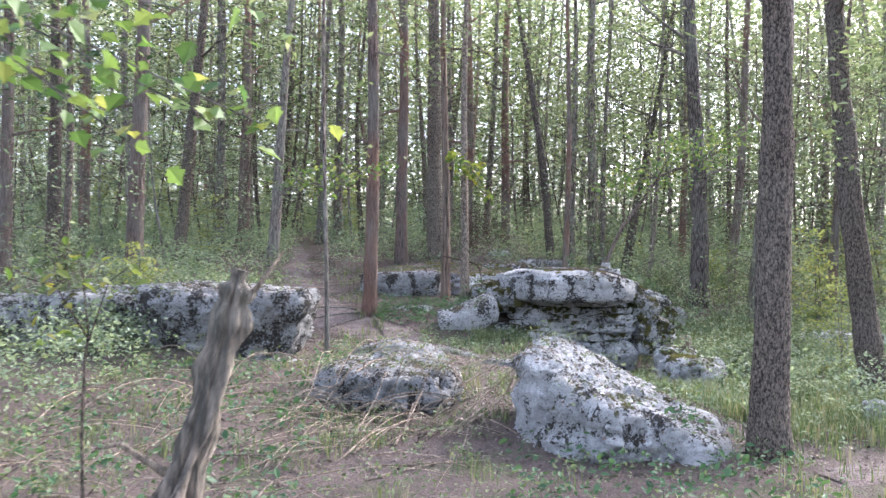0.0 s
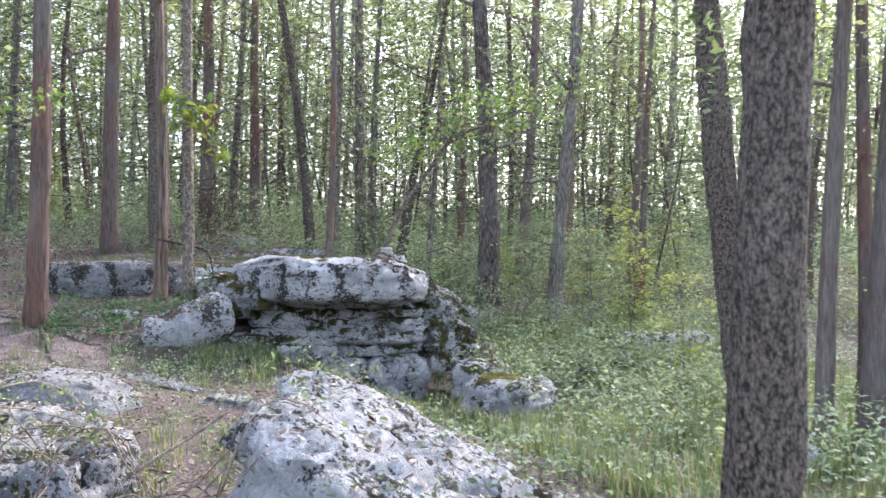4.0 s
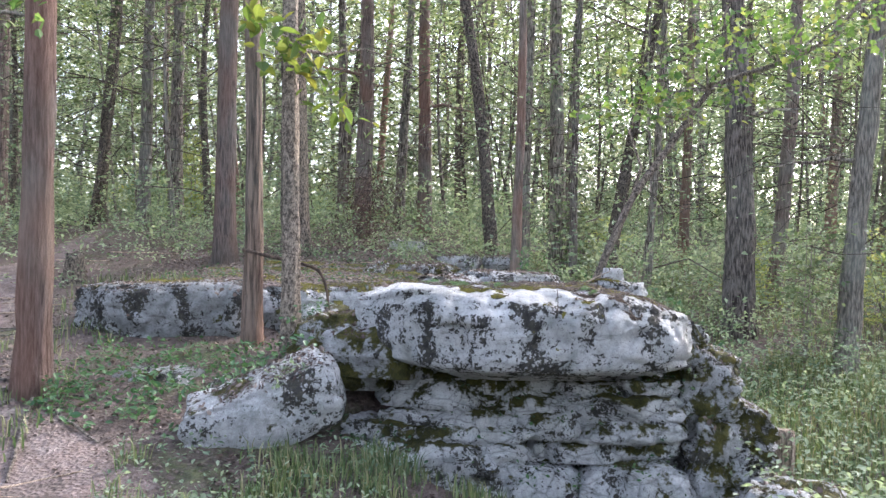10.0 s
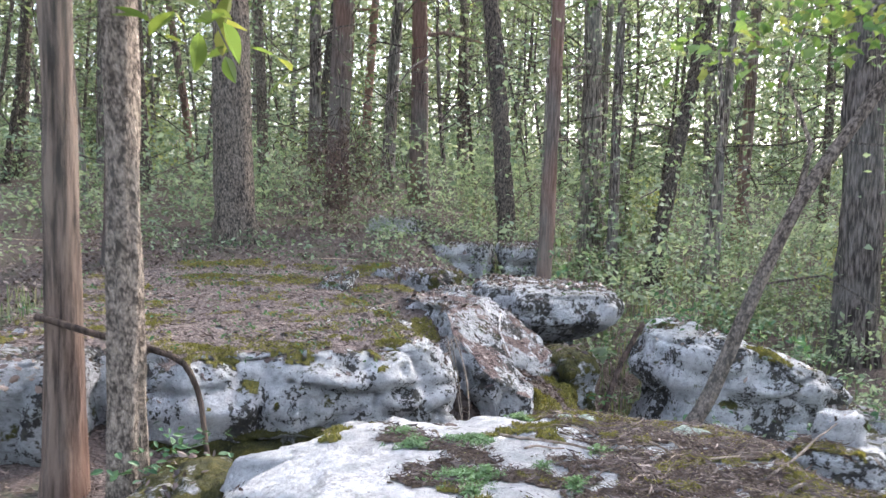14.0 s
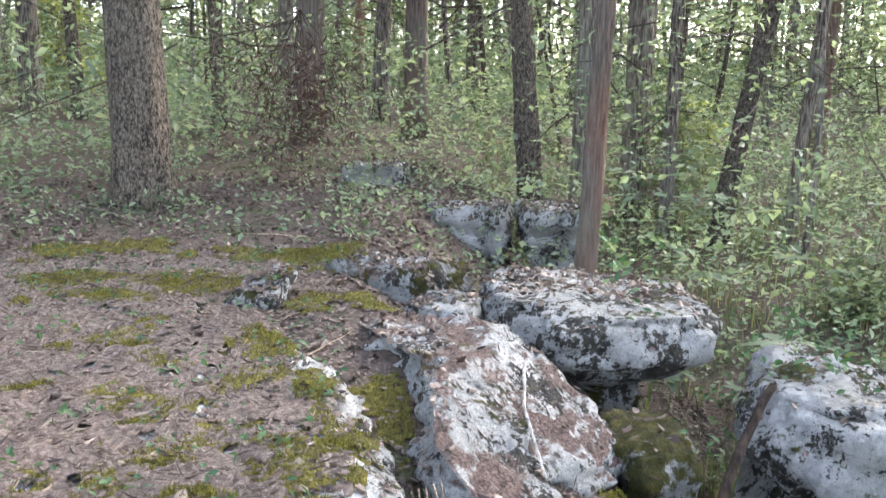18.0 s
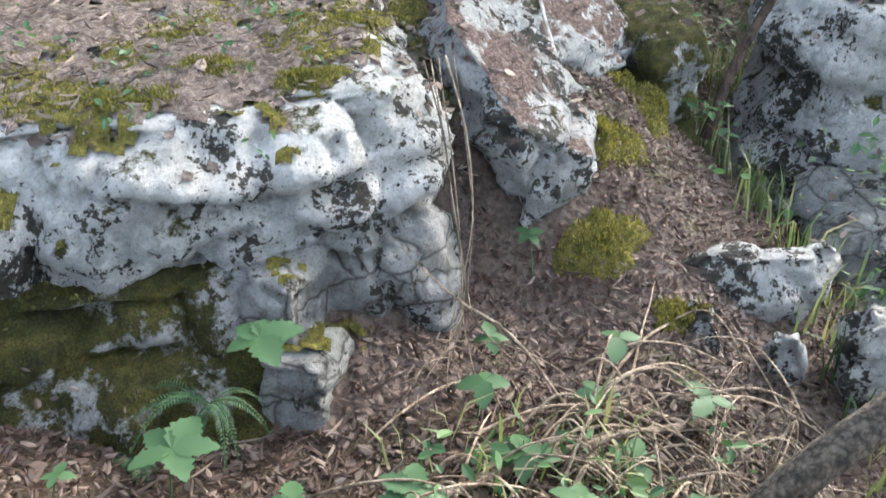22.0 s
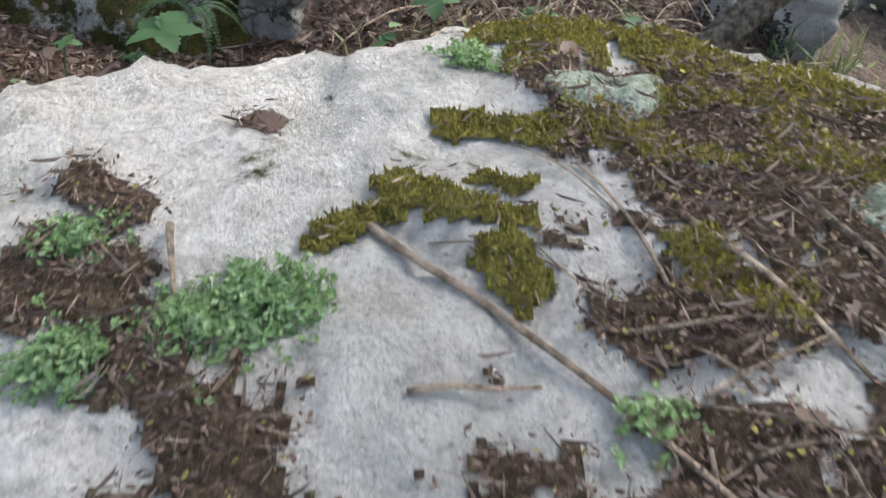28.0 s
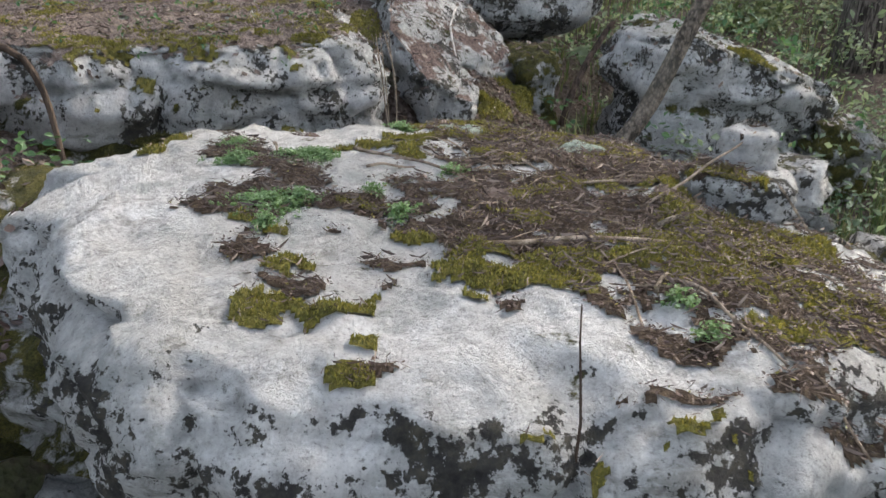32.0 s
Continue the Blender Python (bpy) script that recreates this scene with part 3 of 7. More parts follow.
def leaf_arrays(centres, axis, normal, length, width):
    """Folded leaves, four corners and two triangles each."""
    axis = axis / np.linalg.norm(axis, axis=1, keepdims=True)
    across = np.cross(normal, axis)
    across /= np.linalg.norm(across, axis=1, keepdims=True) + 1e-9
    up = np.cross(axis, across)
    L, W = np.asarray(length)[:, None], np.asarray(width)[:, None]
    base, tip = centres - axis * L / 2, centres + axis * L / 2
    mid = centres - axis * L * 0.05
    left, right = mid + across * W / 2 + up * W * 0.18, mid - across * W / 2 + up * W * 0.18
    n = len(centres)
    verts = np.stack([base, left, tip, right], 1).reshape(-1, 3)
    k = np.arange(n)[:, None] * 4
    faces = np.concatenate([k + np.array([[0, 2, 1]]), k + np.array([[0, 3, 2]])], 1).reshape(-1, 3)
    return verts, faces


def oval_arrays(centres, axis, normal, length, width, lobes=0.0):
    """Leaves with a rounded or lobed outline, folded on the rib: ten corners, eight triangles each."""
    axis = axis / np.linalg.norm(axis, axis=1, keepdims=True)
    across = np.cross(normal, axis)
    across /= np.linalg.norm(across, axis=1, keepdims=True) + 1e-9
    up = np.cross(axis, across)
    L, W = np.asarray(length)[:, None], np.asarray(width)[:, None]
    shape = [(-0.5, 0), (-0.3, 0.7 + 0.35 * lobes), (-0.16, 0.95 - 0.5 * lobes), (0.02, 1.0 + 0.25 * lobes), (0.22, 0.75 - 0.45 * lobes), (0.5, 0)]
    outline = shape + [(a, -b) for a, b in shape[1:-1][::-1]]
    pts = [centres + axis * L * a + across * W * b * 0.5 + up * W * (0.12 * abs(b) - 0.25 * (a + 0.5) ** 2) for a, b in outline]
    k = np.arange(len(centres))[:, None, None] * 10
    tri = np.array([[0, 2, 1], [0, 3, 2], [0, 4, 3], [0, 5, 4], [0, 6, 5], [0, 7, 6], [0, 8, 7], [0, 9, 8]])
    return np.stack(pts, 1).reshape(-1, 3), (k + tri[None]).reshape(-1, 3)


def sprays(rng, centres, per, spread, size, droop=0.2, thin=0.5, near=False, lobes=0.0):
    """Small clumps of leaves round each centre, lying roughly level."""
    n = len(centres)
    c = np.repeat(centres, per, axis=0) + rng.normal(0, 1, (n * per, 3)) * np.array([spread, spread, spread * 0.45])
    a = rng.normal(0, 1, (n * per, 3)) * np.array([1, 1, 0.35]) - np.array([0, 0, droop])
    nm = rng.normal(0, 0.45, (n * per, 3)) + np.array([0, 0, 1.0])
    L = size * rng.uniform(0.6, 1.3, n * per)
    W = L * thin * rng.uniform(0.8, 1.2, n * per)
    return oval_arrays(c, a, nm, L, W, lobes) if near else leaf_arrays(c, a, nm, L, W)


def trunk_line(x, y, z0, tall, lean, sway, rng, steps=26):
    pts = []
    ph = rng.uniform(0, 6.28)
    for i in range(steps + 1):
        h = i / steps
        hh = tall * h ** 1.25
        pts.append((x + lean[0] * hh + sway * math.sin(ph + hh * 0.55), y + lean[1] * hh + sway * math.cos(ph * 1.3 + hh * 0.45), z0 + hh))
    pts[0] = (pts[0][0], pts[0][1], z0 - 0.25)
    return pts


def tree(x, y, dia, tall, material, seed, label, lean=(0.0, 0.0), sway=0.05, limbs=6, limb_from=2.5, leaves=900, crown_from=4.5, leaf=LEAF, near=False, size=0.13, flare=0.35, dead_limbs=True, crown_r=2.2):
    """A forest tree: a flared, tapering trunk, its limbs, and a crown of small leaves."""
    rng = np.random.default_rng(seed)
    z0 = float(ground_z(x, y))
    root = tagged(new("tree"), label, "tree", "forest trees")
    root.location = (x, y, z0)
    line = trunk_line(0, 0, 0, tall, lean, sway, rng, 44 if near else 18)
    radii = []
    for p in line:
        h = max(0.0, p[2])
        radii.append(dia / 2 * (1 - 0.8 * (h / tall) ** 1.1) * (1 + flare * math.exp(-h / 0.22) + 0.12 * math.exp(-h / 0.9)))
    v, f = tube(line, radii, 28 if near else 9, 0.22 if near else 0.12, seed % 97)
    part("trunk", mesh_of("trunk", v, f, material, True), root)
    ends = []
    for i in range(limbs):
        h = limb_from + (tall * 0.9 - limb_from) * (i + rng.uniform(0, 0.8)) / limbs
        k = min(len(line) - 2, max(1, int(np.searchsorted([p[2] for p in line], h))))
        s = Vector(line[k])
        a = rng.uniform(0, 6.28)
        dead = dead_limbs and h < crown_from
        ln = rng.uniform(0.7, 1.7) * (1.0 if dead else 1.5) * crown_r / 2.2
        rise = rng.uniform(-0.15, 0.35) if dead else rng.uniform(0.2, 0.8)
        pts, rr = [], []
        bend = rng.uniform(-0.5, 0.5)
        for j in range(7):
            u = j / 6
            aa = a + bend * u + rng.normal(0, 0.06)
            pts.append(s + Vector((math.cos(aa) * ln * u, math.sin(aa) * ln * u, ln * (rise * u + 0.15 * u * u * (-1 if dead else 1)) + rng.normal(0, 0.02))))
            rr.append(max(0.006, radii[k] * 0.33 * (1 - 0.85 * u)))
        pieces = [tube(pts, rr, 6)]
        for j in (1, 2, 2, 3, 3, 4, 4, 5, 5):
            d = Vector((rng.normal(), rng.normal(), rng.normal(0.1, 0.4))).normalized() * ln * rng.uniform(0.2, 0.42)
            pieces.append(tube([pts[j], pts[j] + d * 0.5 + Vector((0, 0, 0.03)), pts[j] + d], [rr[j] * 0.5, rr[j] * 0.3, 0.003], 3, cap=False))
            ends.append(pts[j] + d)
        v, f = join(pieces)
        part("limb", mesh_of("limb", v, f, material, True), root)
        if not dead:
            ends.append(pts[-1])
    if leaves:
        n = leaves // 9
        top = np.array([p for p in line if p[2] > crown_from] or [line[-1]])
        pick = top[rng.integers(0, len(top), n)]
        ang, rad = rng.uniform(0, 6.28, n), crown_r * np.sqrt(rng.uniform(0.02, 1, n))
        fade = np.clip(1.15 - (pick[:, 2] - crown_from) / (tall - crown_from + 0.1), 0.25, 1)
        cs = pick + np.stack([np.cos(ang) * rad * fade, np.sin(ang) * rad * fade, rng.normal(0.1, 0.5, n)], 1)
        v, f = sprays(rng, cs, 9, 0.22, size)
        part("crown", mesh_of("crown", v, f, leaf), root)
    return root


# ---- ground ----
def axis_lines(a, b, fine_a, fine_b, fine, grow=1.12, biggest=30.0):
    out = list(np.arange(fine_a, fine_b, fine))
    s = fine
    while out[-1] < b:
        s = min(s * grow, biggest)
        out.append(out[-1] + s)
    s = fine
    while out[0] > a:
        s = min(s * grow, biggest)
        out.insert(0, out[0] - s)
    return np.array(out)


gx, gy = axis_lines(-300, 300, -6, 9, 0.11), axis_lines(-300, 400, 5, 30, 0.11)
GX, GY = np.meshgrid(gx, gy)
GZ = ground_z(GX, GY)
nx, ny = len(gx), len(gy)
k = (np.arange(ny - 1)[:, None] * nx + np.arange(nx - 1)[None, :]).ravel()
ground = new("ground", mesh_of("ground", np.stack([GX, GY, GZ], 2).reshape(-1, 3), np.stack([k, k + 1, k + nx + 1, k + nx], 1), SOIL, True))
tagged(ground, "forest floor of brown leaf litter, bare earth and green patches", "ground", kind="structure")


def trail(name, line, widths, label):
    """A trodden strip, ragged at its edges, just above the floor."""
    pts = [Vector(p) for p in line]
    verts, faces, across = [], [], 12
    fine = []
    for i in range(len(pts) - 1):
        n = max(2, int((pts[i + 1] - pts[i]).length / 0.18))
        fine += [(pts[i].lerp(pts[i + 1], j / n), widths[i] + (widths[i + 1] - widths[i]) * j / n) for j in range(n)]
    for _ in range(12):
        fine = [fine[0]] + [((fine[i - 1][0] + fine[i][0] * 2 + fine[i + 1][0]) / 4, fine[i][1]) for i in range(1, len(fine) - 1)] + [fine[-1]]
    for i, (p, w) in enumerate(fine):
        d = (fine[min(i + 1, len(fine) - 1)][0] - fine[max(i - 1, 0)][0]).normalized()
        side = Vector((-d.y, d.x))
        for j in range(across + 1):
            u = j / across * 2 - 1
            q = p + side * u * w / 2 * (1 + 0.35 * noise.noise(Vector((p.x * 1.7, p.y * 1.7, 3.0 * math.copysign(1, u)))))
            lift = 0.022 * (1 - u * u) ** 0.5 - 0.012 + 0.012 * noise.noise(Vector((q.x * 3, q.y * 3, 1)))
            verts.append((q.x, q.y, float(ground_z(q.x, q.y)) + lift + 0.006))
    for i in range(len(fine) - 1):
        for j in range(across):
            a = i * (across + 1) + j
            faces.append((a, a + 1, a + across + 2, a + across + 1))
    ob = new(name, mesh_of(name, verts, faces, EARTH, True))
    return tagged(ob, label, "path", kind="structure")


trail("path_1", [(-0.3, 16.3), (-1.2, 17.4), (-2.5, 18.8), (-3.2, 21), (-3.9, 24), (-4.4, 28), (-5.6, 34)], [1.2, 1.6, 1.15, 0.85, 0.7, 0.5, 0.4], "trodden woodland trail of bare pinkish earth and chips")
trail("path_2", [(3.6, 8.6), (5.2, 9.5), (7.0, 10.2), (10, 10.6), (16, 10.5)], [0.4, 1.3, 1.3, 1.2, 1.2], "trodden earth trail beside the oak")

# ---- rocks: the great outcrop ----
def block_top(x, y):
    """The great block: nearly level, falling to its back, its sides and its front shoulder."""
    return 1.605 - 0.12 * max(0.0, y - 18.9) - 0.27 * max(0.0, 1.5 - x) - 0.28 * max(0.0, x - 3.05) - 0.3 * max(0.0, 17.8 - y)


crag("boulder", [(1.24, 18.42), (1.4, 18.16), (1.55, 17.86), (1.72, 17.66), (2.1, 17.52), (2.6, 17.5), (3.1, 17.56), (3.5, 17.72), (3.78, 18.05), (3.72, 18.65), (3.3, 19.15), (2.95, 19.6), (2.45, 19.8), (2.14, 19.74), (1.8, 19.65), (1.5, 19.58), (1.2, 19.46), (1.02, 19.12), (1.22, 18.86), (1.06, 18.64)],
     0.9, block_top, STONE_PALE, 1, "great pale limestone block spotted with black lichen, undercut along its front", [(0, 0.5), (0.06, 0.4), (0.13, 0.14), (0.22, 0.04), (0.5, 0.0), (0.85, -0.02), (1, 0.03)], 0.026, 0.65, 0.07, top_rough=0.55)
blocks("boulder", "dark mossy limestone blocks beside the great pale block", [
    ([(0.72, 18.75), (1.05, 18.55), (1.35, 18.6), (1.5, 19.3), (0.85, 19.6)], 0.72, 1.34, (0, 0.02)),
    ([(0.95, 18.6), (1.5, 18.3), (1.75, 18.5), (1.6, 19.0), (1.1, 19.1)], 0.85, 1.26, (0, 0.02)),
    ([(0.55, 19.4), (0.85, 19.25), (1.05, 19.7), (0.7, 20.0)], 0.6, 1.2, (0, 0))], STONE_MOSS, 22, rugged=0.8)
strata = [
    ([(2.0, 18.5), (2.5, 18.4), (3.0, 18.3), (3.74, 18.22), (3.86, 19.2), (2.0, 19.3)], 0.71, 0.88, 0.0),
    ([(1.35, 18.55), (1.9, 18.42), (2.4, 18.46), (2.4, 19.2), (1.4, 19.3)], 0.6, 0.85, 0.0),
    ([(2.3, 18.42), (3.0, 18.26), (3.7, 18.2), (3.86, 19.2), (2.2, 19.3)], 0.54, 0.74, 0.0),
    ([(1.3, 18.42), (2.2, 18.34), (2.45, 18.5), (2.4, 19.2), (1.4, 19.3)], 0.46, 0.62, 0.0),
    ([(2.4, 18.36), (2.9, 18.22), (3.4, 18.16), (3.84, 18.2), (3.9, 19.2), (2.3, 19.2)], 0.37, 0.58, 0.0),
    ([(2.5, 18.34), (3.0, 18.24), (3.5, 18.2), (3.8, 18.22), (3.9, 19.2), (2.4, 19.2)], 0.18, 0.4, 0.02),
    ([(0.95, 18.45), (1.5, 18.2), (1.9, 18.26), (2.5, 18.24), (2.5, 19.2), (1.0, 19.2)], 0.34, 0.5, 0.0),
    ([(0.8, 18.3), (1.5, 18.1), (2.2, 18.05), (2.5, 18.2), (2.5, 19.2), (0.9, 19.2)], 0.14, 0.38, 0.0)]
ledge = tagged(new("rock_ledge"), "layered limestone ledges patched with moss under the great block", "rock", "limestone outcrop")
for i, (outline, low, high, inset) in enumerate(strata):
    crag("stratum", outline, low, lambda x, y, z=high: z + 0.02 * math.sin(x * 3.1 + z * 9), STONE_LEDGE, 31 + 2 * i, "", [(0, inset + 0.05), (0.35, inset), (0.7, inset), (1, inset + 0.03)], 0.032, 1.15, 0.04, parent=ledge)
foot = tagged(new("rock_ledge"), "pale broken blocks rising from grass at the outcrop's foot", "rock", "limestone outcrop")
for i, (outline, low, high) in enumerate([
        ([(1.95, 18.12), (2.35, 18.0), (2.85, 18.02), (2.95, 18.3), (2.9, 19.0), (2.0, 19.0)], -0.55, 0.2),
        ([(2.88, 18.05), (3.3, 17.96), (3.72, 17.98), (3.82, 18.4), (3.8, 19.0), (2.9, 19.0)], -0.7, 0.22),
        ([(1.2, 18.15), (1.7, 17.98), (2.0, 18.05), (2.0, 18.9), (1.2, 18.9)], -0.1, 0.16),
        ([(0.7, 18.3), (1.2, 18.1), (1.35, 18.8), (0.8, 18.9)], 0.0, 0.3),
        ([(0.95, 17.75), (1.3, 17.62), (1.5, 17.85), (1.1, 18.05)], -0.1, 0.1)]):
    crag("block", outline, low, lambda x, y, z=high: z + 0.03 * math.sin(x * 4 + y), STONE_FOOT, 44 + 3 * i, "", [(0, 0.0), (0.5, -0.03), (0.85, 0.0), (1, 0.06)], 0.034, 0.8, 0.06, parent=foot)
blocks("rubble", "mossy limestone rubble stacked at the end of the outcrop", [
    ([(3.7, 18.3), (4.2, 18.2), (4.35, 18.9), (3.8, 19.2)], 0.55, 1.06, (-0.3, 0)),
    ([(3.8, 18.1), (4.3, 18.1), (4.45, 18.7), (3.8, 18.8)], -0.05, 0.56, (-0.2, 0)),
    ([(4.2, 18.4), (4.6, 18.4), (4.65, 19.1), (4.2, 19.1)], -0.1, 0.62, (-0.3, 0)),
    ([(3.55, 18.5), (3.95, 18.45), (4.0, 19.0), (3.6, 19.0)], 1.0, 1.36, (-0.4, 0))], STONE_MOSSY, 60, rugged=1.0, step=0.035)
for i, (x, y, r, z) in enumerate([(3.28, 18.75, 0.19, 1.52), (3.46, 18.9, 0.15, 1.5), (3.3, 18.8, 0.13, 1.64)]):
    slab("stone", [(x + r * math.cos(a + i), y + r * 0.8 * math.sin(a + i)) for a in (0, 1.2, 2.3, 3.5, 4.4, 5.4)], z, z + 0.12, STONE, 80 + i, "small flat stone stacked on the great block", rugged=0.35, round_edge=0.04, step=0.03, kind_of="stone", group="stacked stones")
tilted = crag("leaning_slab", [(-0.64, -0.22), (-0.1, -0.3), (0.56, -0.26), (0.62, 0.02), (0.56, 0.3), (-0.56, 0.3)], -0.25, lambda x, y: 0.25, STONE, 5, "tilted limestone slab streaked with black lichen, propped on the ledge", [(0, 0.06), (0.3, 0.0), (0.8, 0.0), (1, 0.03)], 0.03, 0.3, 0.04)
tilted.data.transform(Matrix.Translation((0.47, 18.0, 0.68)) @ Euler((radians(14), radians(-22), radians(6))).to_matrix().to_4x4())
bpy.context.view_layer.update()
crag("boulder", [(-1.95, 20.85), (-1.5, 20.55), (-0.8, 20.45), (-0.16, 20.62), (-0.1, 21.3), (-0.8, 21.8), (-1.9, 21.7)], 0.74, lambda x, y: 1.5 + 0.05 * (x + 0.8), STONE_GREYPALE, 6, "long grey limestone slab overhung along the trail", [(0, 0.2), (0.2, 0.1), (0.4, 0.02), (0.9, 0.0), (1, 0.05)], 0.035, 0.7, 0.05)
blocks("rock_ledge", "low weathered stones under ivy beside the trail", [
    ([(-1.0, 19.2), (-0.3, 19.0), (-0.2, 19.5), (-1.0, 19.7)], 0.4, 0.78, (0.02, 0.05)),
    ([(-0.2, 18.9), (0.4, 18.85), (0.45, 19.4), (-0.2, 19.5)], 0.4, 0.74, (0, 0.05))], STONE_GREYPALE, 90)
# the mossy terrace beyond the gully
crag("boulder", [(-0.6, 21.3), (0.1, 21.15), (0.45, 21.05), (0.86, 21.16), (1.12, 21.18), (1.33, 21.28), (1.6, 21.36), (1.85, 21.44), (2.05, 21.64), (2.1, 21.95), (2.0, 22.3), (1.94, 22.8), (1.88, 23.17), (1.6, 23.6), (1.42, 24.1), (1.2, 24.4), (1.0, 25.4), (-0.2, 25.6), (-1.3, 24.4), (-1.2, 22.2)],
     0.8, lambda x, y: 1.45 + 0.012 * (y - 21.2), STONE_BRINK, 7, "broad limestone slab with a carpet of litter and moss", [(0, 0.25), (0.1, 0.1), (0.25, -0.02), (0.5, -0.05), (0.8, 0.0), (1, 0.1)], 0.028, 0.95, 0.1, top_rough=0.3)
wall = tagged(new("rock_wall"), "cracked grey limestone wall under the mossy slab", "rock", "limestone outcrop")
for i, (outline, low, high) in enumerate([
        ([(1.32, 21.5), (1.6, 21.42), (1.88, 21.4), (2.12, 21.56), (2.12, 22.5), (1.3, 22.6)], 0.25, 1.12),
        ([(-0.3, 21.6), (0.6, 21.4), (1.4, 21.55), (1.4, 22.4), (-0.3, 22.4)], 0.3, 1.0),
        ([(2.3, 22.5), (2.5, 22.2), (2.8, 22.25), (2.85, 22.9), (2.2, 23.0)], 0.2, 0.95)]):
    crag("block", outline, low, lambda x, y, z=high: z, STONE_GREY, 100 + 3 * i, "", [(0, -0.12), (0.4, -0.04), (0.8, 0.0), (1, 0.04)], 0.03, 0.85, 0.04, parent=wall)
for i, (outline, low, high) in enumerate([([(1.5, 21.03), (1.75, 20.97), (1.82, 21.3), (1.5, 21.35)], 0.3, 0.8), ([(1.45, 21.2), (1.66, 21.12), (1.74, 21.45), (1.45, 21.45)], 0.6, 1.0)]):
    crag("stone", outline, low, lambda x, y, z=high: z, STONE_GREY, 112 + i, "small grey stone at the foot of the cracked wall", [(0, 0.0), (0.6, 0.0), (1, 0.03)], 0.025, 0.45, 0.03)
crag("mossy_bank", [(-0.3, 21.3), (0.3, 21.0), (0.9, 20.98), (1.4, 21.1), (1.6, 21.4), (1.5, 21.9), (-0.3, 21.9)], 0.2, lambda x, y: 1.0, STONE_MOSS, 110, "bank under the overhang covered in dark moss", [(0, -0.34), (0.4, -0.2), (0.75, -0.05), (1, 0.05)], 0.035, 0.75, 0.05)
crag("boulder", [(2.08, 22.38), (2.2, 22.12), (2.3, 21.98), (2.38, 21.84), (2.6, 21.86), (2.7, 22.1), (2.68, 22.5), (2.88, 22.72), (3.08, 23.0), (3.17, 23.3), (3.08, 23.58), (2.8, 23.8), (2.3, 24.1), (1.85, 24.3), (1.66, 24.1), (1.78, 23.7), (2.02, 23.2), (2.04, 22.7)],
     0.5, lambda x, y: min(1.5, 1.468 - 0.5375 * (x - 1.99) + 0.2185 * (y - 22.26)), STONE_NEEDLE, 8, "sloping limestone block strewn with brown needles", [(0, 0.04), (0.3, 0.1), (0.55, 0.05), (0.8, 0.0), (1, 0.03)], 0.026, 0.8, 0.05, top_rough=0.6)
blocks("rock_ledge", "small mossy blocks wedged beside the sloping block", [
    ([(2.66, 22.3), (2.95, 22.4), (3.2, 22.9), (2.9, 23.1)], 0.45, 0.84, (0, 0.1)),
    ([(3.08, 22.9), (3.4, 22.95), (3.4, 23.6), (3.0, 23.6)], 0.5, 1.1, (0, 0))], STONE_MOSS, 120, rugged=0.6, step=0.03)
crag("boulder", [(2.5, 24.5), (2.86, 23.84), (3.3, 23.8), (3.8, 24.05), (4.0, 24.45), (3.95, 25.1), (3.3, 25.5), (2.6, 25.5)], 1.02, lambda x, y: 1.52 - 0.03 * (x - 3.2), STONE_DARKSPOT, 9, "overhanging limestone block spotted with lichen", [(0, 0.36), (0.2, 0.16), (0.45, 0.02), (0.8, 0.0), (1, 0.06)], 0.03, 0.7, 0.08)
slab("boulder", [(2.9, 24.3), (3.4, 24.1), (3.6, 24.6), (3.0, 25.0)], 0.3, 1.1, STONE_MOSSY, 91, "mossy foot stone under the overhanging block")
crag("boulder", [(3.82, 23.45), (4.0, 23.08), (4.6, 22.95), (5.4, 23.05), (5.8, 23.5), (5.4, 24.3), (4.8, 24.8), (4.2, 24.5), (3.95, 23.95)], -0.15, lambda x, y: 1.26 - 0.32 * max(0.0, x - 4.45), STONE, 10, "lichen-spotted limestone block behind the leaning tree", [(0, -0.1), (0.4, 0.0), (0.6, 0.1), (0.72, 0.02), (0.9, 0.0), (1, 0.06)], 0.035, 0.85, 0.08)
slab("boulder", [(5.5, 23.1), (6.1, 23.2), (6.2, 23.7), (5.6, 23.8)], -0.1, 0.55, STONE_MOSSY, 92, "mossy end of the lichen-spotted block", (-0.2, 0))
blocks("rock_ledge", "weathered stones below the lichen-spotted block", [
    ([(3.9, 22.4), (4.6, 22.3), (4.8, 22.8), (4.0, 22.9)], -0.2, 0.42, (0, 0.1)),
    ([(4.6, 22.3), (5.4, 22.4), (5.4, 22.9), (4.7, 22.8)], -0.3, 0.3, (0, 0.1))], STONE_GREY, 130)
blocks("rocks", "lichen-covered stones at the back of the terrace", [
    ([(2.2, 27.2), (3.0, 27.0), (3.1, 27.8), (2.2, 27.9)], 1.2, 1.72, (0, 0)),
    ([(3.05, 27.0), (3.7, 27.1), (3.75, 27.7), (3.1, 27.8)], 1.1, 1.7, (0, 0)),
    ([(1.3, 28.4), (2.0, 28.2), (2.1, 28.9), (1.4, 29.0)], 1.5, 1.98, (0, 0))], STONE_DARKSPOT, 140, under=0.12)
slab("rock", [(1.0, 24.35), (1.28, 24.2), (1.4, 24.5), (1.15, 24.75)], 1.2, 1.6, STONE_DARKSPOT, 150, "pale stone tip showing through the moss", (0.3, 0.25), rugged=0.5, step=0.03, round_edge=0.04)
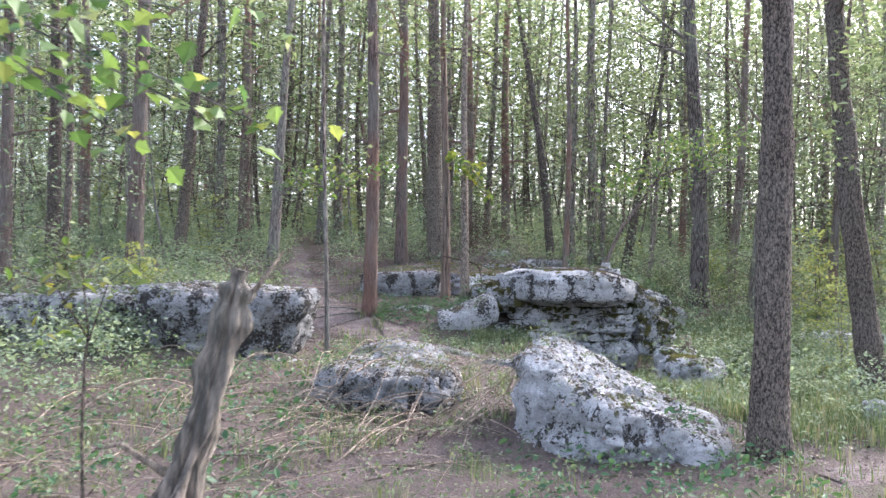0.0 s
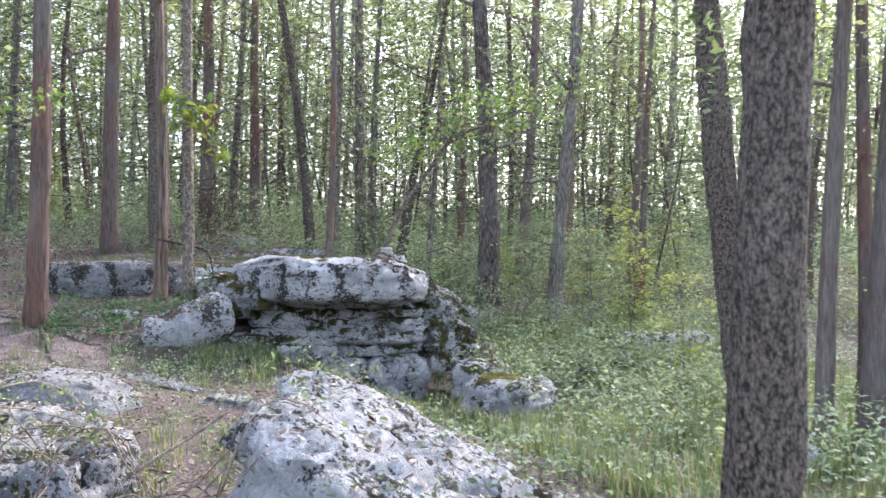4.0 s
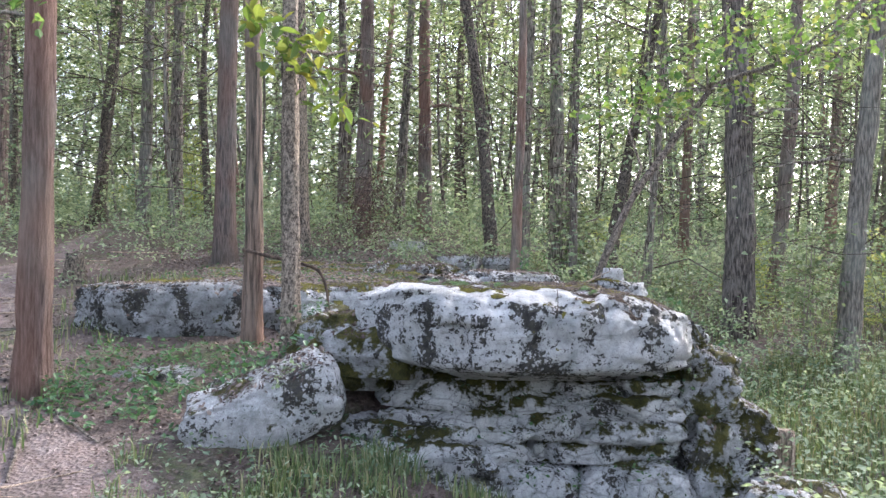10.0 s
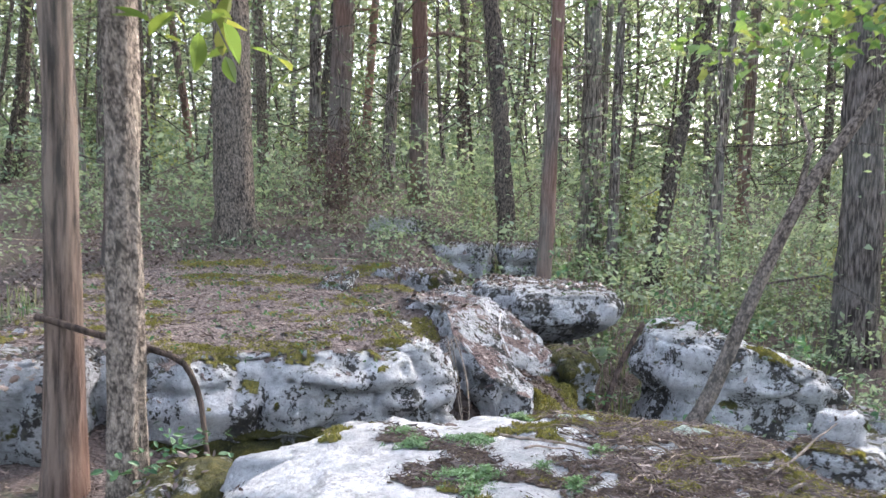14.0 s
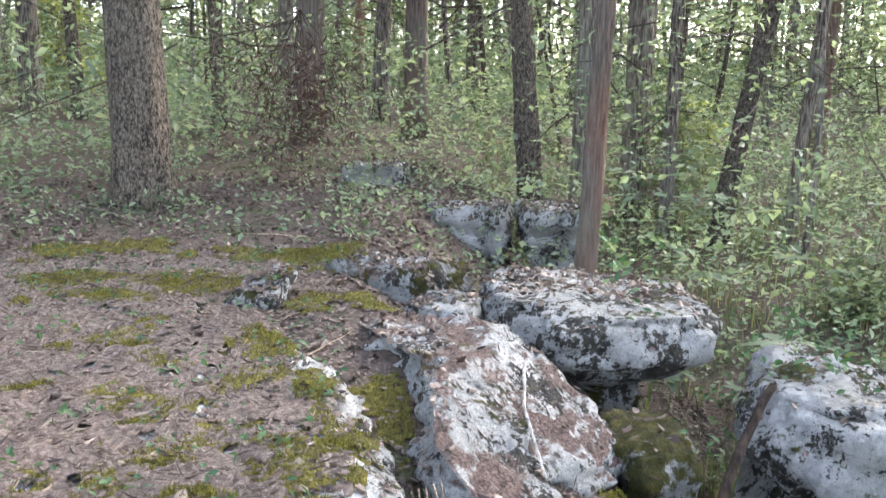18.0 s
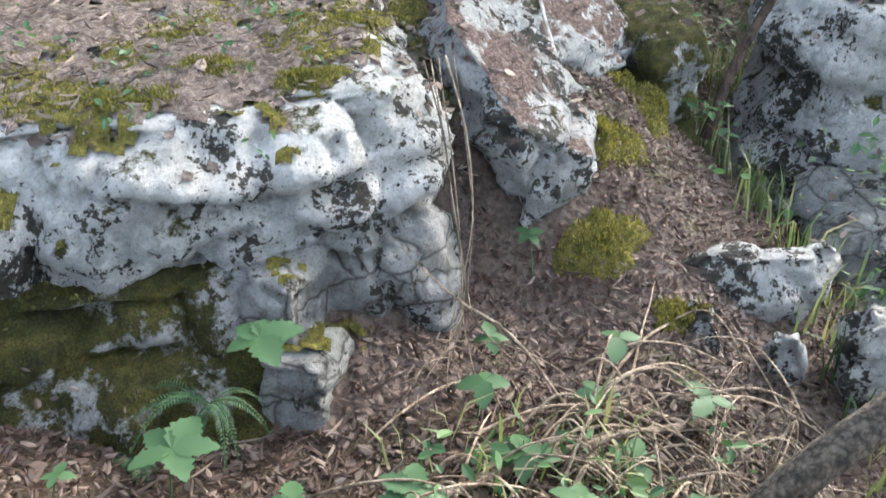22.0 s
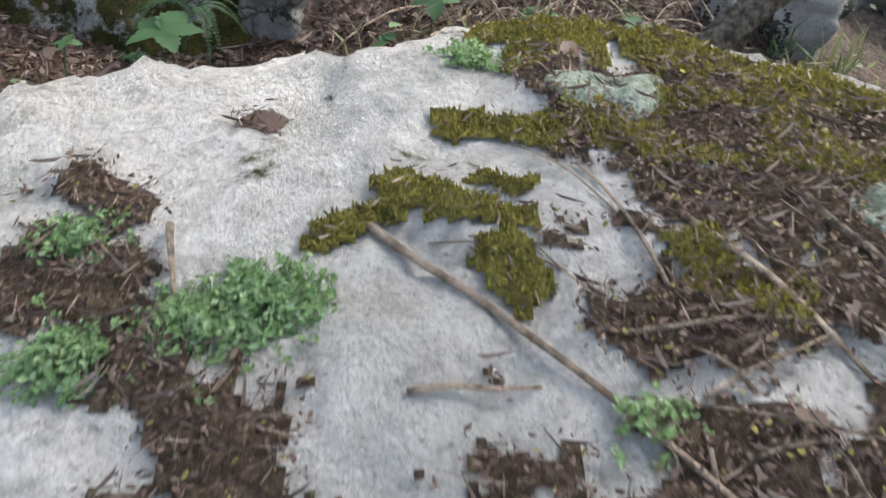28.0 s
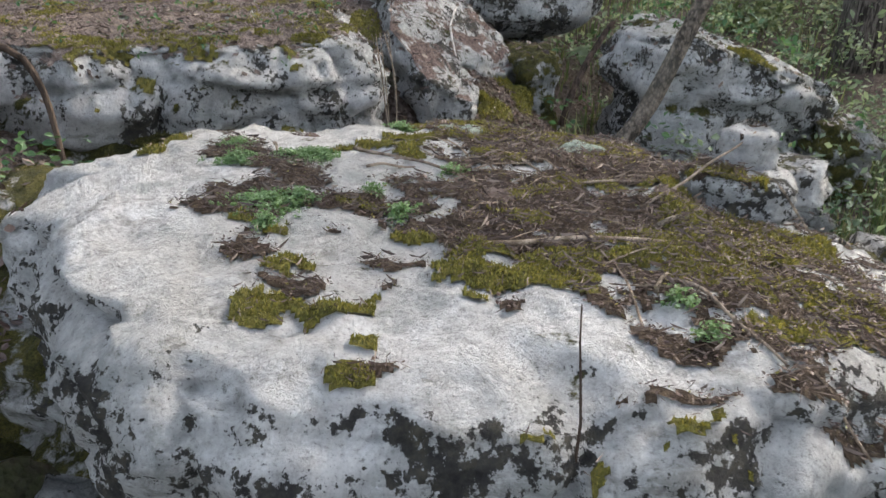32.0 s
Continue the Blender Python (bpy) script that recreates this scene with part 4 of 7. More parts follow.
slab("rock", [(1.5, 25.1), (2.2, 24.75), (2.4, 25.2), (1.7, 25.6)], 1.1, 1.6, STONE_MOSSY, 151, "mossy stone half buried in litter", rugged=0.7)
slab("rock", [(2.05, 24.5), (2.4, 24.3), (2.55, 24.8), (2.2, 25.0)], 0.9, 1.45, STONE_DARKSPOT, 152, "weathered stone between the larger blocks", rugged=0.8)
# stones in and beside the gully
heap = tagged(new("stones"), "white and black lichened stones in the gully", "rock", "limestone outcrop")
for i, (outline, low, high) in enumerate([
        ([(3.0, 21.9), (3.3, 21.76), (3.65, 21.82), (3.8, 22.05), (3.3, 22.12)], 0.3, 0.62),
        ([(3.55, 21.4), (3.85, 21.35), (4.0, 21.65), (3.65, 21.72)], 0.2, 0.6),
        ([(3.25, 21.45), (3.48, 21.38), (3.52, 21.6), (3.28, 21.66)], 0.2, 0.52),
        ([(2.95, 21.55), (3.15, 21.48), (3.2, 21.72), (3.0, 21.78)], 0.3, 0.58)]):
    crag("stone", outline, low, lambda x, y, z=high: z, STONE_DARKSPOT, 160 + i, "", [(0, 0.03), (0.6, 0.0), (1, 0.05)], 0.026, 0.55, 0.05, parent=heap)
crag("stone", [(2.06, 20.05), (2.2, 20.0), (2.36, 20.06), (2.33, 20.2), (2.12, 20.24)], 0.5, lambda x, y: 0.9, STONE_DARKSPOT, 170, "small grey stone at the edge of the gully", [(0, 0.0), (0.6, 0.0), (1, 0.03)], 0.022, 0.45, 0.03, kind_of="stone")
crag("stone", [(2.5, 20.02), (2.62, 19.88), (2.9, 19.82), (3.05, 19.95), (2.85, 20.14), (2.62, 20.2)], 0.6, lambda x, y: 1.1 - 0.2 * abs(x - 2.7), STONE_DARKSPOT, 171, "white stone blotched with black lichen", [(0, 0.0), (0.6, 0.0), (1, 0.04)], 0.025, 0.5, 0.04, kind_of="stone")
# before the outcrop
slab("boulder", [(0.85, 10.3), (1.1, 9.45), (1.7, 9.1), (2.55, 8.95), (2.98, 9.3), (2.9, 10.0), (2.4, 11.1), (1.7, 11.5), (1.2, 11.3)], -0.4, 0.54, STONE_PALE2, 11, "sloping pale limestone slab beside the trail", (-0.33, 0.17), 0.25, -0.22, 0.035, 1.0)
slab("boulder", [(-1.55, 11.5), (-0.9, 11.0), (-0.1, 11.0), (0.25, 11.4), (0.1, 12.3), (-0.6, 12.7), (-1.5, 12.5)], -0.3, 0.52, STONE_GREYPALE, 12, "low limestone block with tangled dry vines at its foot", (0, 0.05), 0.2, 0.1)
crag("flat_rock", [(-1.65, 14.6), (-1.05, 14.2), (-0.25, 14.2), (0.12, 14.6), (0.0, 15.2), (-0.6, 15.5), (-1.4, 15.4)], -0.05, lambda x, y: 0.54 - 0.14 * abs(x + 0.75), STONE_SMOOTH, 13, "smooth grey rock sunk beside the trail", [(0, -0.1), (0.6, 0.0), (1, 0.1)], 0.04, 0.35, 0.12)
crag("flat_rock", [(-0.55, 16.75), (-0.4, 17.05), (0.0, 16.75), (0.5, 16.1), (0.8, 15.65), (0.65, 15.3), (0.2, 15.55), (-0.3, 16.2)], -0.1, lambda x, y: 0.27 - 0.1 * max(0.0, x), STONE_SMOOTH, 15, "smooth pale rock lying along the trail", [(0, -0.08), (0.6, 0.0), (1, 0.08)], 0.035, 0.35, 0.08)
crag("flat_rock", [(0.5, 14.85), (0.75, 15.2), (1.15, 14.75), (1.6, 14.3), (1.85, 13.95), (1.5, 13.75), (0.95, 14.15)], -0.1, lambda x, y: 0.26, STONE_SMOOTH, 16, "low pale rock sunk beside the trail", [(0, -0.08), (0.6, 0.0), (1, 0.08)], 0.035, 0.35, 0.08)
slab("flat_rock", [(1.4, 14.1), (1.8, 14.0), (1.9, 14.4), (1.5, 14.5)], -0.1, 0.2, STONE, 17, "small rock spotted with lichen", rugged=0.6, step=0.035)
blocks("boulder", "long lichened limestone outcrop overhung at its end", [
    ([(-4.8, 14.1), (-3.9, 13.65), (-2.7, 13.7), (-2.05, 14.0), (-2.0, 15.0), (-3.3, 15.4), (-4.8, 15.3)], 0.34, 1.4, (0.0, 0.03)),
    ([(-6.6, 14.5), (-5.2, 14.3), (-4.4, 14.6), (-4.4, 15.9), (-6.5, 16.2)], 0.2, 1.28, (0, 0.1)),
    ([(-8.6, 14.7), (-7.0, 14.4), (-5.6, 14.7), (-5.5, 16.3), (-8.5, 16.6)], 0.1, 1.12, (0, 0.05))], STONE_GREYPALE, 180, under=0.32, round_edge=0.3, rugged=1.0, layered=0.3)
blocks("rocks", "low stones under the overhung outcrop", [
    ([(-3.2, 13.5), (-2.3, 13.3), (-2.0, 14.0), (-3.0, 14.3)], -0.1, 0.32, (0, 0.05)),
    ([(-2.4, 12.9), (-1.7, 12.8), (-1.6, 13.5), (-2.3, 13.5)], -0.2, 0.14, (0, 0))], STONE, 190)
blocks("rocks", "low mossy stones in the grass below the outcrop", [
    ([(4.0, 17.7), (4.7, 17.5), (4.9, 18.0), (4.2, 18.3)], -0.35, 0.12, (0, 0)),
    ([(3.85, 16.1), (4.5, 15.8), (4.95, 16.2), (4.7, 16.7), (4.0, 16.8)], -0.4, 0.1, (0, 0))], STONE_LITTER2, 200, rugged=0.9)
slab("rock", [(8.3, 21.6), (9.2, 20.9), (10.2, 21.0), (10.3, 21.7), (9.0, 22.2)], -0.4, 0.12, STONE, 210, "low pale rock in the grass under the trees", rugged=0.8)
slab("rock", [(5.8, 12.6), (6.1, 12.5), (6.2, 12.9), (5.9, 13.0)], -0.4, -0.05, STONE_PALE2, 211, "small pale rock in the grass", rugged=0.5)

# ---- surfaces to set things on ----
from mathutils.bvhtree import BVHTree
bpy.context.view_layer.update()
sv, sf = [], []
for ob in SOLIDS:
    o = len(sv)
    sv += [tuple(v.co) for v in ob.data.vertices]
    sf += [tuple(i + o for i in p.vertices) for p in ob.data.polygons]
TREE_OF_ROCKS = BVHTree.FromPolygons(sv, sf)


def rest_many(xs, ys, top=4.0):
    """The same for many spots at once: heights, slopes, and whether rock lies there."""
    zs = ground_z(xs, ys)
    ns = np.tile([0.0, 0.0, 1.0], (len(zs), 1))
    on = np.zeros(len(zs), bool)
    down = Vector((0, 0, -1))
    for i in np.nonzero((xs > -9) & (xs < 11) & (ys > 9) & (ys < 31))[0]:
        hit, nor, _, _ = TREE_OF_ROCKS.ray_cast(Vector((xs[i], ys[i], top)), down)
        if hit is not None and hit.z > zs[i]:
            zs[i], ns[i], on[i] = hit.z, nor, True
    return zs, ns, on


def rest(x, y, top=4.0):
    """Height and slope of the ground or the rock on top of it."""
    z, n = float(ground_z(x, y)), Vector((0, 0, 1))
    hit, nor, _, _ = TREE_OF_ROCKS.ray_cast(Vector((x, y, top)), Vector((0, 0, -1)))
    if hit is not None and hit.z > z:
        return hit.z, nor, True
    return z, n, False


# ---- named trees ----
KINDS = {"C": BARK_CEDAR, "G": BARK_GREY, "O": BARK_OAK}
WORDS = {"C": "reddish cedar trunk with shredding bark among saplings", "G": "grey-barked forest tree among undergrowth", "O": "dark-barked forest tree among undergrowth"}
tree(-1.52, 18.75, 0.27, 15, BARK_CEDAR, 101, "reddish cedar with peeling bark beside the trail", near=True, limb_from=4.5, leaves=1400, crown_from=6, flare=0.3)
tree(-0.02, 20.3, 0.18, 14, BARK_SPLIT, 102, "cedar trunk with a long bare split", near=True, limb_from=3.6, leaves=1200, crown_from=5.5)
tree(0.4, 20.0, 0.17, 12, BARK_FINE, 103, "slender rough-barked tree among the rocks", near=True, limb_from=2.4, lean=(0.01, 0), leaves=900, crown_from=5)
tree(3.45, 25.95, 0.165, 16, BARK_CEDAR, 104, "straight reddish cedar behind the rocks", near=True, limb_from=4, leaves=1400, crown_from=6)
tree(-0.2, 27.0, 0.46, 18, BARK_OAK, 105, "dark rugged oak with a flared foot", near=True, limb_from=4.5, leaves=2000, crown_from=6.5, crown_r=3.2, lean=(-0.03, 0))
tree(7.4, 26.5, 0.5, 17, BARK_GREY, 106, "stout shaggy grey trunk", near=True, limb_from=3.5, leaves=2000, crown_from=4.5, lean=(-0.035, 0), crown_r=3)
tree(8.3, 24.4, 0.33, 15, BARK_GREY, 107, "grey trunk leaning a little in the grass", near=True, lean=(0.06, 0), leaves=1200)
tree(3.32, 9.3, 0.35, 16, BARK_OAK, 108, "rugged oak with flecked bark beside the trail", near=True, limb_from=5.5, leaves=1600, crown_from=6.5, lean=(-0.015, 0))
tree(7.25, 15.4, 0.42, 16, BARK_OAK, 109, "dark oak leaning over the trail", near=True, lean=(-0.12, 0), limb_from=5, leaves=1600, crown_from=6)
tree(3.45, 28.9, 0.26, 14, BARK_OAK, 110, "dark leaning tree with crooked limbs", near=True, lean=(-0.13, 0), limb_from=2.2, leaves=1000, sway=0.08)
for i, (x, y, d, b, l) in enumerate([
        (-6.53, 30, 0.42, "C", 0), (-7.19, 34, 0.24, "G", 0), (-6.4, 36, 0.32, "O", 0.05), (-4.52, 33, 0.31, "G", 0.04), (-3.91, 34, 0.36, "G", 0),
        (-1.15, 25.5, 0.33, "C", -0.01), (0.16, 33, 0.26, "G", 0), (1.03, 38, 0.24, "C", 0.04), (1.62, 34, 0.27, "G", 0.03), (2.08, 32, 0.33, "C", 0.01),
        (3.25, 36, 0.26, "O", 0), (4.98, 31, 0.36, "G", 0), (5.68, 33, 0.2, "G", 0.02), (5.89, 30, 0.25, "O", 0.17), (6.75, 30, 0.17, "G", 0.05),
        (8.9, 34, 0.27, "C", 0), (10.51, 34, 0.21, "O", 0), (9.08, 29, 0.31, "C", 0.06), (12.12, 33, 0.31, "C", 0.03), (13.99, 34, 0.27, "C", 0.05),
        (7.32, 13.2, 0.34, "C", 0.02), (7.0, 13.6, 0.2, "C", 0.03), (12.68, 18, 0.21, "C", 0), (11.16, 20, 0.22, "O", 0), (14.12, 19, 0.21, "G", 0.02)]):
    tree(x, y, d, 12 + (i * 7) % 6, KINDS[b], 300 + i, WORDS[b], lean=(l, 0), limbs=7, limb_from=2.6, leaves=1300, crown_from=4.2, size=0.15)
for i, (x, y, d, b, l) in enumerate([
        (-10.24, 24, 0.39, "O", 0), (-7.42, 22, 0.42, "C", 0.02), (-7.49, 26, 0.36, "O", 0.08), (-11.79, 30, 0.37, "C", 0), (-9.58, 20, 0.32, "C", 0), (-7.34, 30, 0.33, "G", 0),
        (-4.62, 24.3, 0.3, "G", 0.08), (-1.89, 14.4, 0.07, "G", 0), (6.2, 31, 0.1, "O", 0.14), (5.14, 30, 0.17, "G", 0.03), (0.77, 31, 0.4, "C", 0), (4.3, 30.6, 0.26, "G", 0),
        (10.3, 24.5, 0.2, "C", 0.06), (11.5, 27, 0.24, "C", 0.02), (13.2, 24, 0.22, "O", 0.08), (15.5, 27, 0.25, "C", 0), (9.8, 16.5, 0.24, "C", 0)]):
    tree(x, y, d, 12 + (i * 5) % 6, KINDS[b], 340 + i, WORDS[b], lean=(l, 0), limbs=6, limb_from=2.6, leaves=1000 if d > 0.1 else 250, crown_from=4.2 if d > 0.1 else 2.5, size=0.14)

# ---- the wood all round: a few kinds of tree, repeated ----
protos = []
for i in range(14):
    b = "CGOCG"[i % 5]
    r = np.random.default_rng(700 + i)
    spot = (-60 + i * 4, -60)
    protos.append(tree(*spot, r.uniform(0.12, 0.34), r.uniform(11, 17), KINDS[b], 700 + i, WORDS[b], lean=(r.normal(0, 0.035), r.normal(0, 0.035)), limbs=9, limb_from=1.6, leaves=1200, crown_from=3.0 + (i % 4), sway=r.uniform(0.05, 0.24),
                       leaf=[LEAF, LEAF, NEEDLE, LEAF_SUN_TINT][i % 4], size=0.17, crown_r=r.uniform(1.6, 2.8)))
rng = np.random.default_rng(11)
spots = []


def clear(x, y):
    """Whether a spot lies off the open ground that is walked and seen across."""
    if y < 31 and -5.6 < x < 10.5 and y > -4:
        return False
    if y <= 31 and x >= 10.5 and y < 9:
        return x > 14
    return True


tries = 0
while len(spots) < 160 and tries < 20000:
    tries += 1
    x, y = rng.uniform(-42, 52), rng.uniform(-16, 78)
    # mostly unseen trees added to close the wood, thinned to admit skylight
    if y < 12 and rng.random() < 0.82:
        continue
    if not clear(x, y) or any((x - a) ** 2 + (y - b) ** 2 < 1.7 for a, b in spots):
        continue
    spots.append((x, y))
for i, (x, y) in enumerate(spots):
    copy_thing(protos[i % len(protos)], pose(x, y, float(ground_z(x, y)), 0, 0, rng.uniform(0, 360)))

# slender crooked stems between the larger trees
thin = []
for i in range(8):
    r = np.random.default_rng(760 + i)
    thin.append(tree(-60 + i * 4, -68, r.uniform(0.05, 0.1), r.uniform(6, 10), KINDS["OG"[i % 2]], 760 + i, "slender crooked young tree with a thin crown", lean=(r.normal(0, 0.07), r.normal(0, 0.07)), sway=r.uniform(0.12, 0.3), limbs=9, limb_from=1.2, leaves=360, crown_from=2.6, size=0.12, crown_r=1.3, flare=0.15))
rng = np.random.default_rng(17)
for i in range(72):
    for _ in range(50):
        x, y = rng.uniform(-16, 20), rng.uniform(24, 46)
        if not (-5 < x < 8.5 and y < 29) and not (-1.2 < x < 1.2 and y < 31):
            break
    copy_thing(thin[i % 8], pose(x, y, float(ground_z(x, y)), 0, 0, rng.uniform(0, 360)))

# ---- saplings and shrubs ----
def sapling(seed, tall, sprays_n, size, leaf, label, spread=0.7):
    r = np.random.default_rng(seed)
    root = tagged(new("sapling"), label, "sapling", "saplings in the wood")
    pieces, cs = [], []
    for s in range(r.integers(2, 5)):
        a, ln = r.uniform(0, 6.28), r.uniform(0.02, 0.25)
        h = tall * r.uniform(0.6, 1)
        pts = [Vector((math.cos(a) * ln * u * 1.5 + 0.05 * math.sin(u * 5 + s), math.sin(a) * ln * u * 1.5, -0.1 + h * u)) for u in np.linspace(0, 1, 7)]
        pieces.append(tube(pts, [0.016 * (1 - 0.8 * u) for u in np.linspace(0, 1, 7)], 5))
        for j in range(sprays_n // 3):
            u = r.uniform(0.15, 1)
            p = pts[min(6, int(u * 6))]
            b = r.uniform(0, 6.28)
            d = Vector((math.cos(b), math.sin(b), r.uniform(-0.05, 0.35))) * r.uniform(0.2, 1) * spread * (1.2 - 0.6 * u)
            pieces.append(tube([p, p + d * 0.5 + Vector((0, 0, 0.03)), p + d], [0.006, 0.004, 0.002], 3, cap=False))
            cs += [p + d, p + d * 0.65]
    v, f = join(pieces)
    part("stem", mesh_of("stem", v, f, BARK_GREY), root)
    v, f = sprays(r, np.array([tuple(c) for c in cs]), 7, 0.13, size, near=True)
    part("leaves", mesh_of("leaves", v, f, leaf), root)
    return root


kinds = []
for i in range(12):
    kinds.append(sapling(900 + i, [1.0, 1.6, 2.4, 3.4][i % 4], [40, 50, 60, 70][i % 4], [0.075, 0.09, 0.10][i % 3], [LEAF_COOL, LEAF_COOL, LEAF, LEAF_SUN_TINT][(i * 3 + i // 4) % 4], "leafy sapling in the undergrowth"))
    kinds[-1].location = (-60 + i * 4, -64, float(ground_z(-60 + i * 4, -64)))
rng = np.random.default_rng(21)
placed = 0
while placed < 270:
    x, y = rng.uniform(-30, 36), rng.uniform(6, 62)
    if -5.0 < x < 7.2 and y < 27.5 or (y < 17 and x > -5.5 and x < 9.5):
        continue
    if -5.2 < x + (y - 20) * 0.13 < -1.7 and y < 34:
        continue
    if -1.5 < x < 3.2 and y < 29.5:
        continue
    copy_thing(kinds[rng.integers(0, 12)], pose(x, y, float(ground_z(x, y)), 0, 0, rng.uniform(0, 360)))
    placed += 1


def stuff(name, arrays, material, label, category):
    v, f = arrays
    return tagged(new(name, mesh_of(name, v, f, material)), label, category, kind="stuff")


# low leafy undergrowth
def open_floor(x, y):
    """Where the floor stays free of undergrowth: rocks, trail and the ground before them."""
    w = x + (y - 20) * 0.13
    return ((x > -4.0) & (x < 4.0) & (y < 22.6)) | ((x > -2.6) & (x < 2.8) & (y < 27.6)) | ((x > 2.8) & (x < 4.2) & (y < 25.6)) | ((x > -4) & (x < 5) & (y < 13)) | ((w > -3.6) & (w < -2.6) & (y < 34) & (y > 14))


def thicket(name, n, box, zs, per, spread, size, material, label, power=1.0, cut=-0.3, base=True):
    xs, ys = rng.uniform(box[0], box[1], n), rng.uniform(box[2], box[3], n)
    dens = np.array([noise.noise(Vector((a * 0.33, b * 0.33, zs[1]))) for a, b in zip(xs, ys)])
    ok = (dens > cut) & ~open_floor(xs, ys)
    xs, ys = xs[ok], ys[ok]
    h = zs[0] + (zs[1] - zs[0]) * rng.uniform(0, 1, len(xs)) ** power
    return stuff(name, sprays(rng, np.stack([xs, ys, ground_z(xs, ys) + h], 1), per, spread, size), material, label, "foliage")


thicket("undergrowth", 20000, (-14, 18, 10, 36), (0.04, 0.7), 9, 0.17, 0.075, LEAF_COOL, "low leafy undergrowth covering the forest floor")
thicket("undergrowth", 14000, (-34, 42, 26, 62), (0.05, 1.4), 9, 0.3, 0.12, LEAF_COOL, "low leafy undergrowth under the far trees")
thicket("thicket", 11000, (-28, 34, 26, 56), (0.3, 5), 9, 0.3, 0.11, LEAF_COOL, "airy thicket of saplings between the trunks", 1.5, -0.15)
thicket("thicket", 4600, (-15, 17, 25.5, 39), (0.4, 4.5), 9, 0.22, 0.085, LEAF_COOL, "airy grey-green saplings among the nearer trunks", 1.4, -0.1)
thicket("thicket", 8000, (-36, 46, 36, 72), (0.5, 8), 10, 0.4, 0.18, LEAF, "green thicket between the far trunks", 1.3, -0.2)
thicket("thicket", 2600, (-36, 46, 32, 72), (0.3, 6), 9, 0.35, 0.13, LEAF_SUN_TINT, "leaves tinted sunlit yellow-green between the far trunks", 1.4, 0.05)
thicket("thicket", 7000, (9, 34, 6, 36), (0.1, 9), 9, 0.3, 0.09, LEAF_COOL, "leafy thicket beside the grass", 1.5, -0.1)
thicket("thicket", 2600, (-24, -4.6, 8, 34), (0.1, 3.5), 9, 0.3, 0.09, LEAF_COOL, "leafy thicket beside the trail", 1.6, -0.1)
thicket("canopy", 11000, (-40, 70, 52, 76), (2.5, 18), 10, 0.6, 0.3, LEAF_HAZE_TINT, "leafy canopy of the far trees, haze put into its pale colour", 1.0, -0.4)
thicket("canopy", 10500, (-34, 62, 31, 56), (2.5, 13), 10, 0.5, 0.15, LEAF, "leafy canopy among the trunks", 1.0, -0.25)
# slender far trunks, too many to count
poles = []
for i in range(200):
    x, y = rng.uniform(-48, 60), rng.uniform(36, 88)
    r, z, lx, ly = rng.uniform(0.04, 0.13), float(ground_z(x, y)), rng.normal(0, 0.07), rng.normal(0, 0.05)
    bow = rng.normal(0, 0.25)
    poles.append(tube([(x + lx * h + bow * math.sin(h / 5), y + ly * h, z - 0.2 + h) for h in (0, 3, 6, 9, 12, 16, 20)], [r, r * 0.9, r * 0.8, r * 0.7, r * 0.6, r * 0.45, r * 0.3], 5, cap=False))
stuff("far_trunks", join(poles), BARK_GREY, "slender trunks crowding the far woods", "trunks")
# thin bare twigs hanging in the wood
twigs = []
for i in range(5600):
    x, y = rng.uniform(-22, 28), rng.uniform(24, 50)
    if -2 < x < 5 and y < 27:
        continue
    p = Vector((x, y, float(ground_z(x, y)) + rng.uniform(1.2, 9)))
    a, ln = rng.uniform(0, 6.28), rng.uniform(0.5, 1.8)
    d = Vector((math.cos(a), math.sin(a), rng.normal(0.05, 0.3))) * ln * 1.25
    twigs.append(tube([p, p + d * 0.35 + Vector((0, 0, rng.normal(0, 0.08))), p + d * 0.7 + Vector((0, 0, rng.normal(0, 0.12))), p + d], [0.014, 0.011, 0.008, 0.004], 3, cap=False))
stuff("bare_twigs", join(twigs), BARK_OAK, "thin bare twigs between the trunks", "twigs")
# far woods behind, distance haze painted into the leaf colour
n = 21000
xs, ys = rng.uniform(-64, 76, n), rng.uniform(58, 92, n)
cs = np.stack([xs, ys, ground_z(xs, ys) + 26 * rng.uniform(0, 1, n) ** 1.1], 1)
stuff("far_woods", sprays(rng, cs, 11, 0.9, 0.55), LEAF_HAZE_TINT, "green foliage of the far woods, paled to look hazy", "foliage")


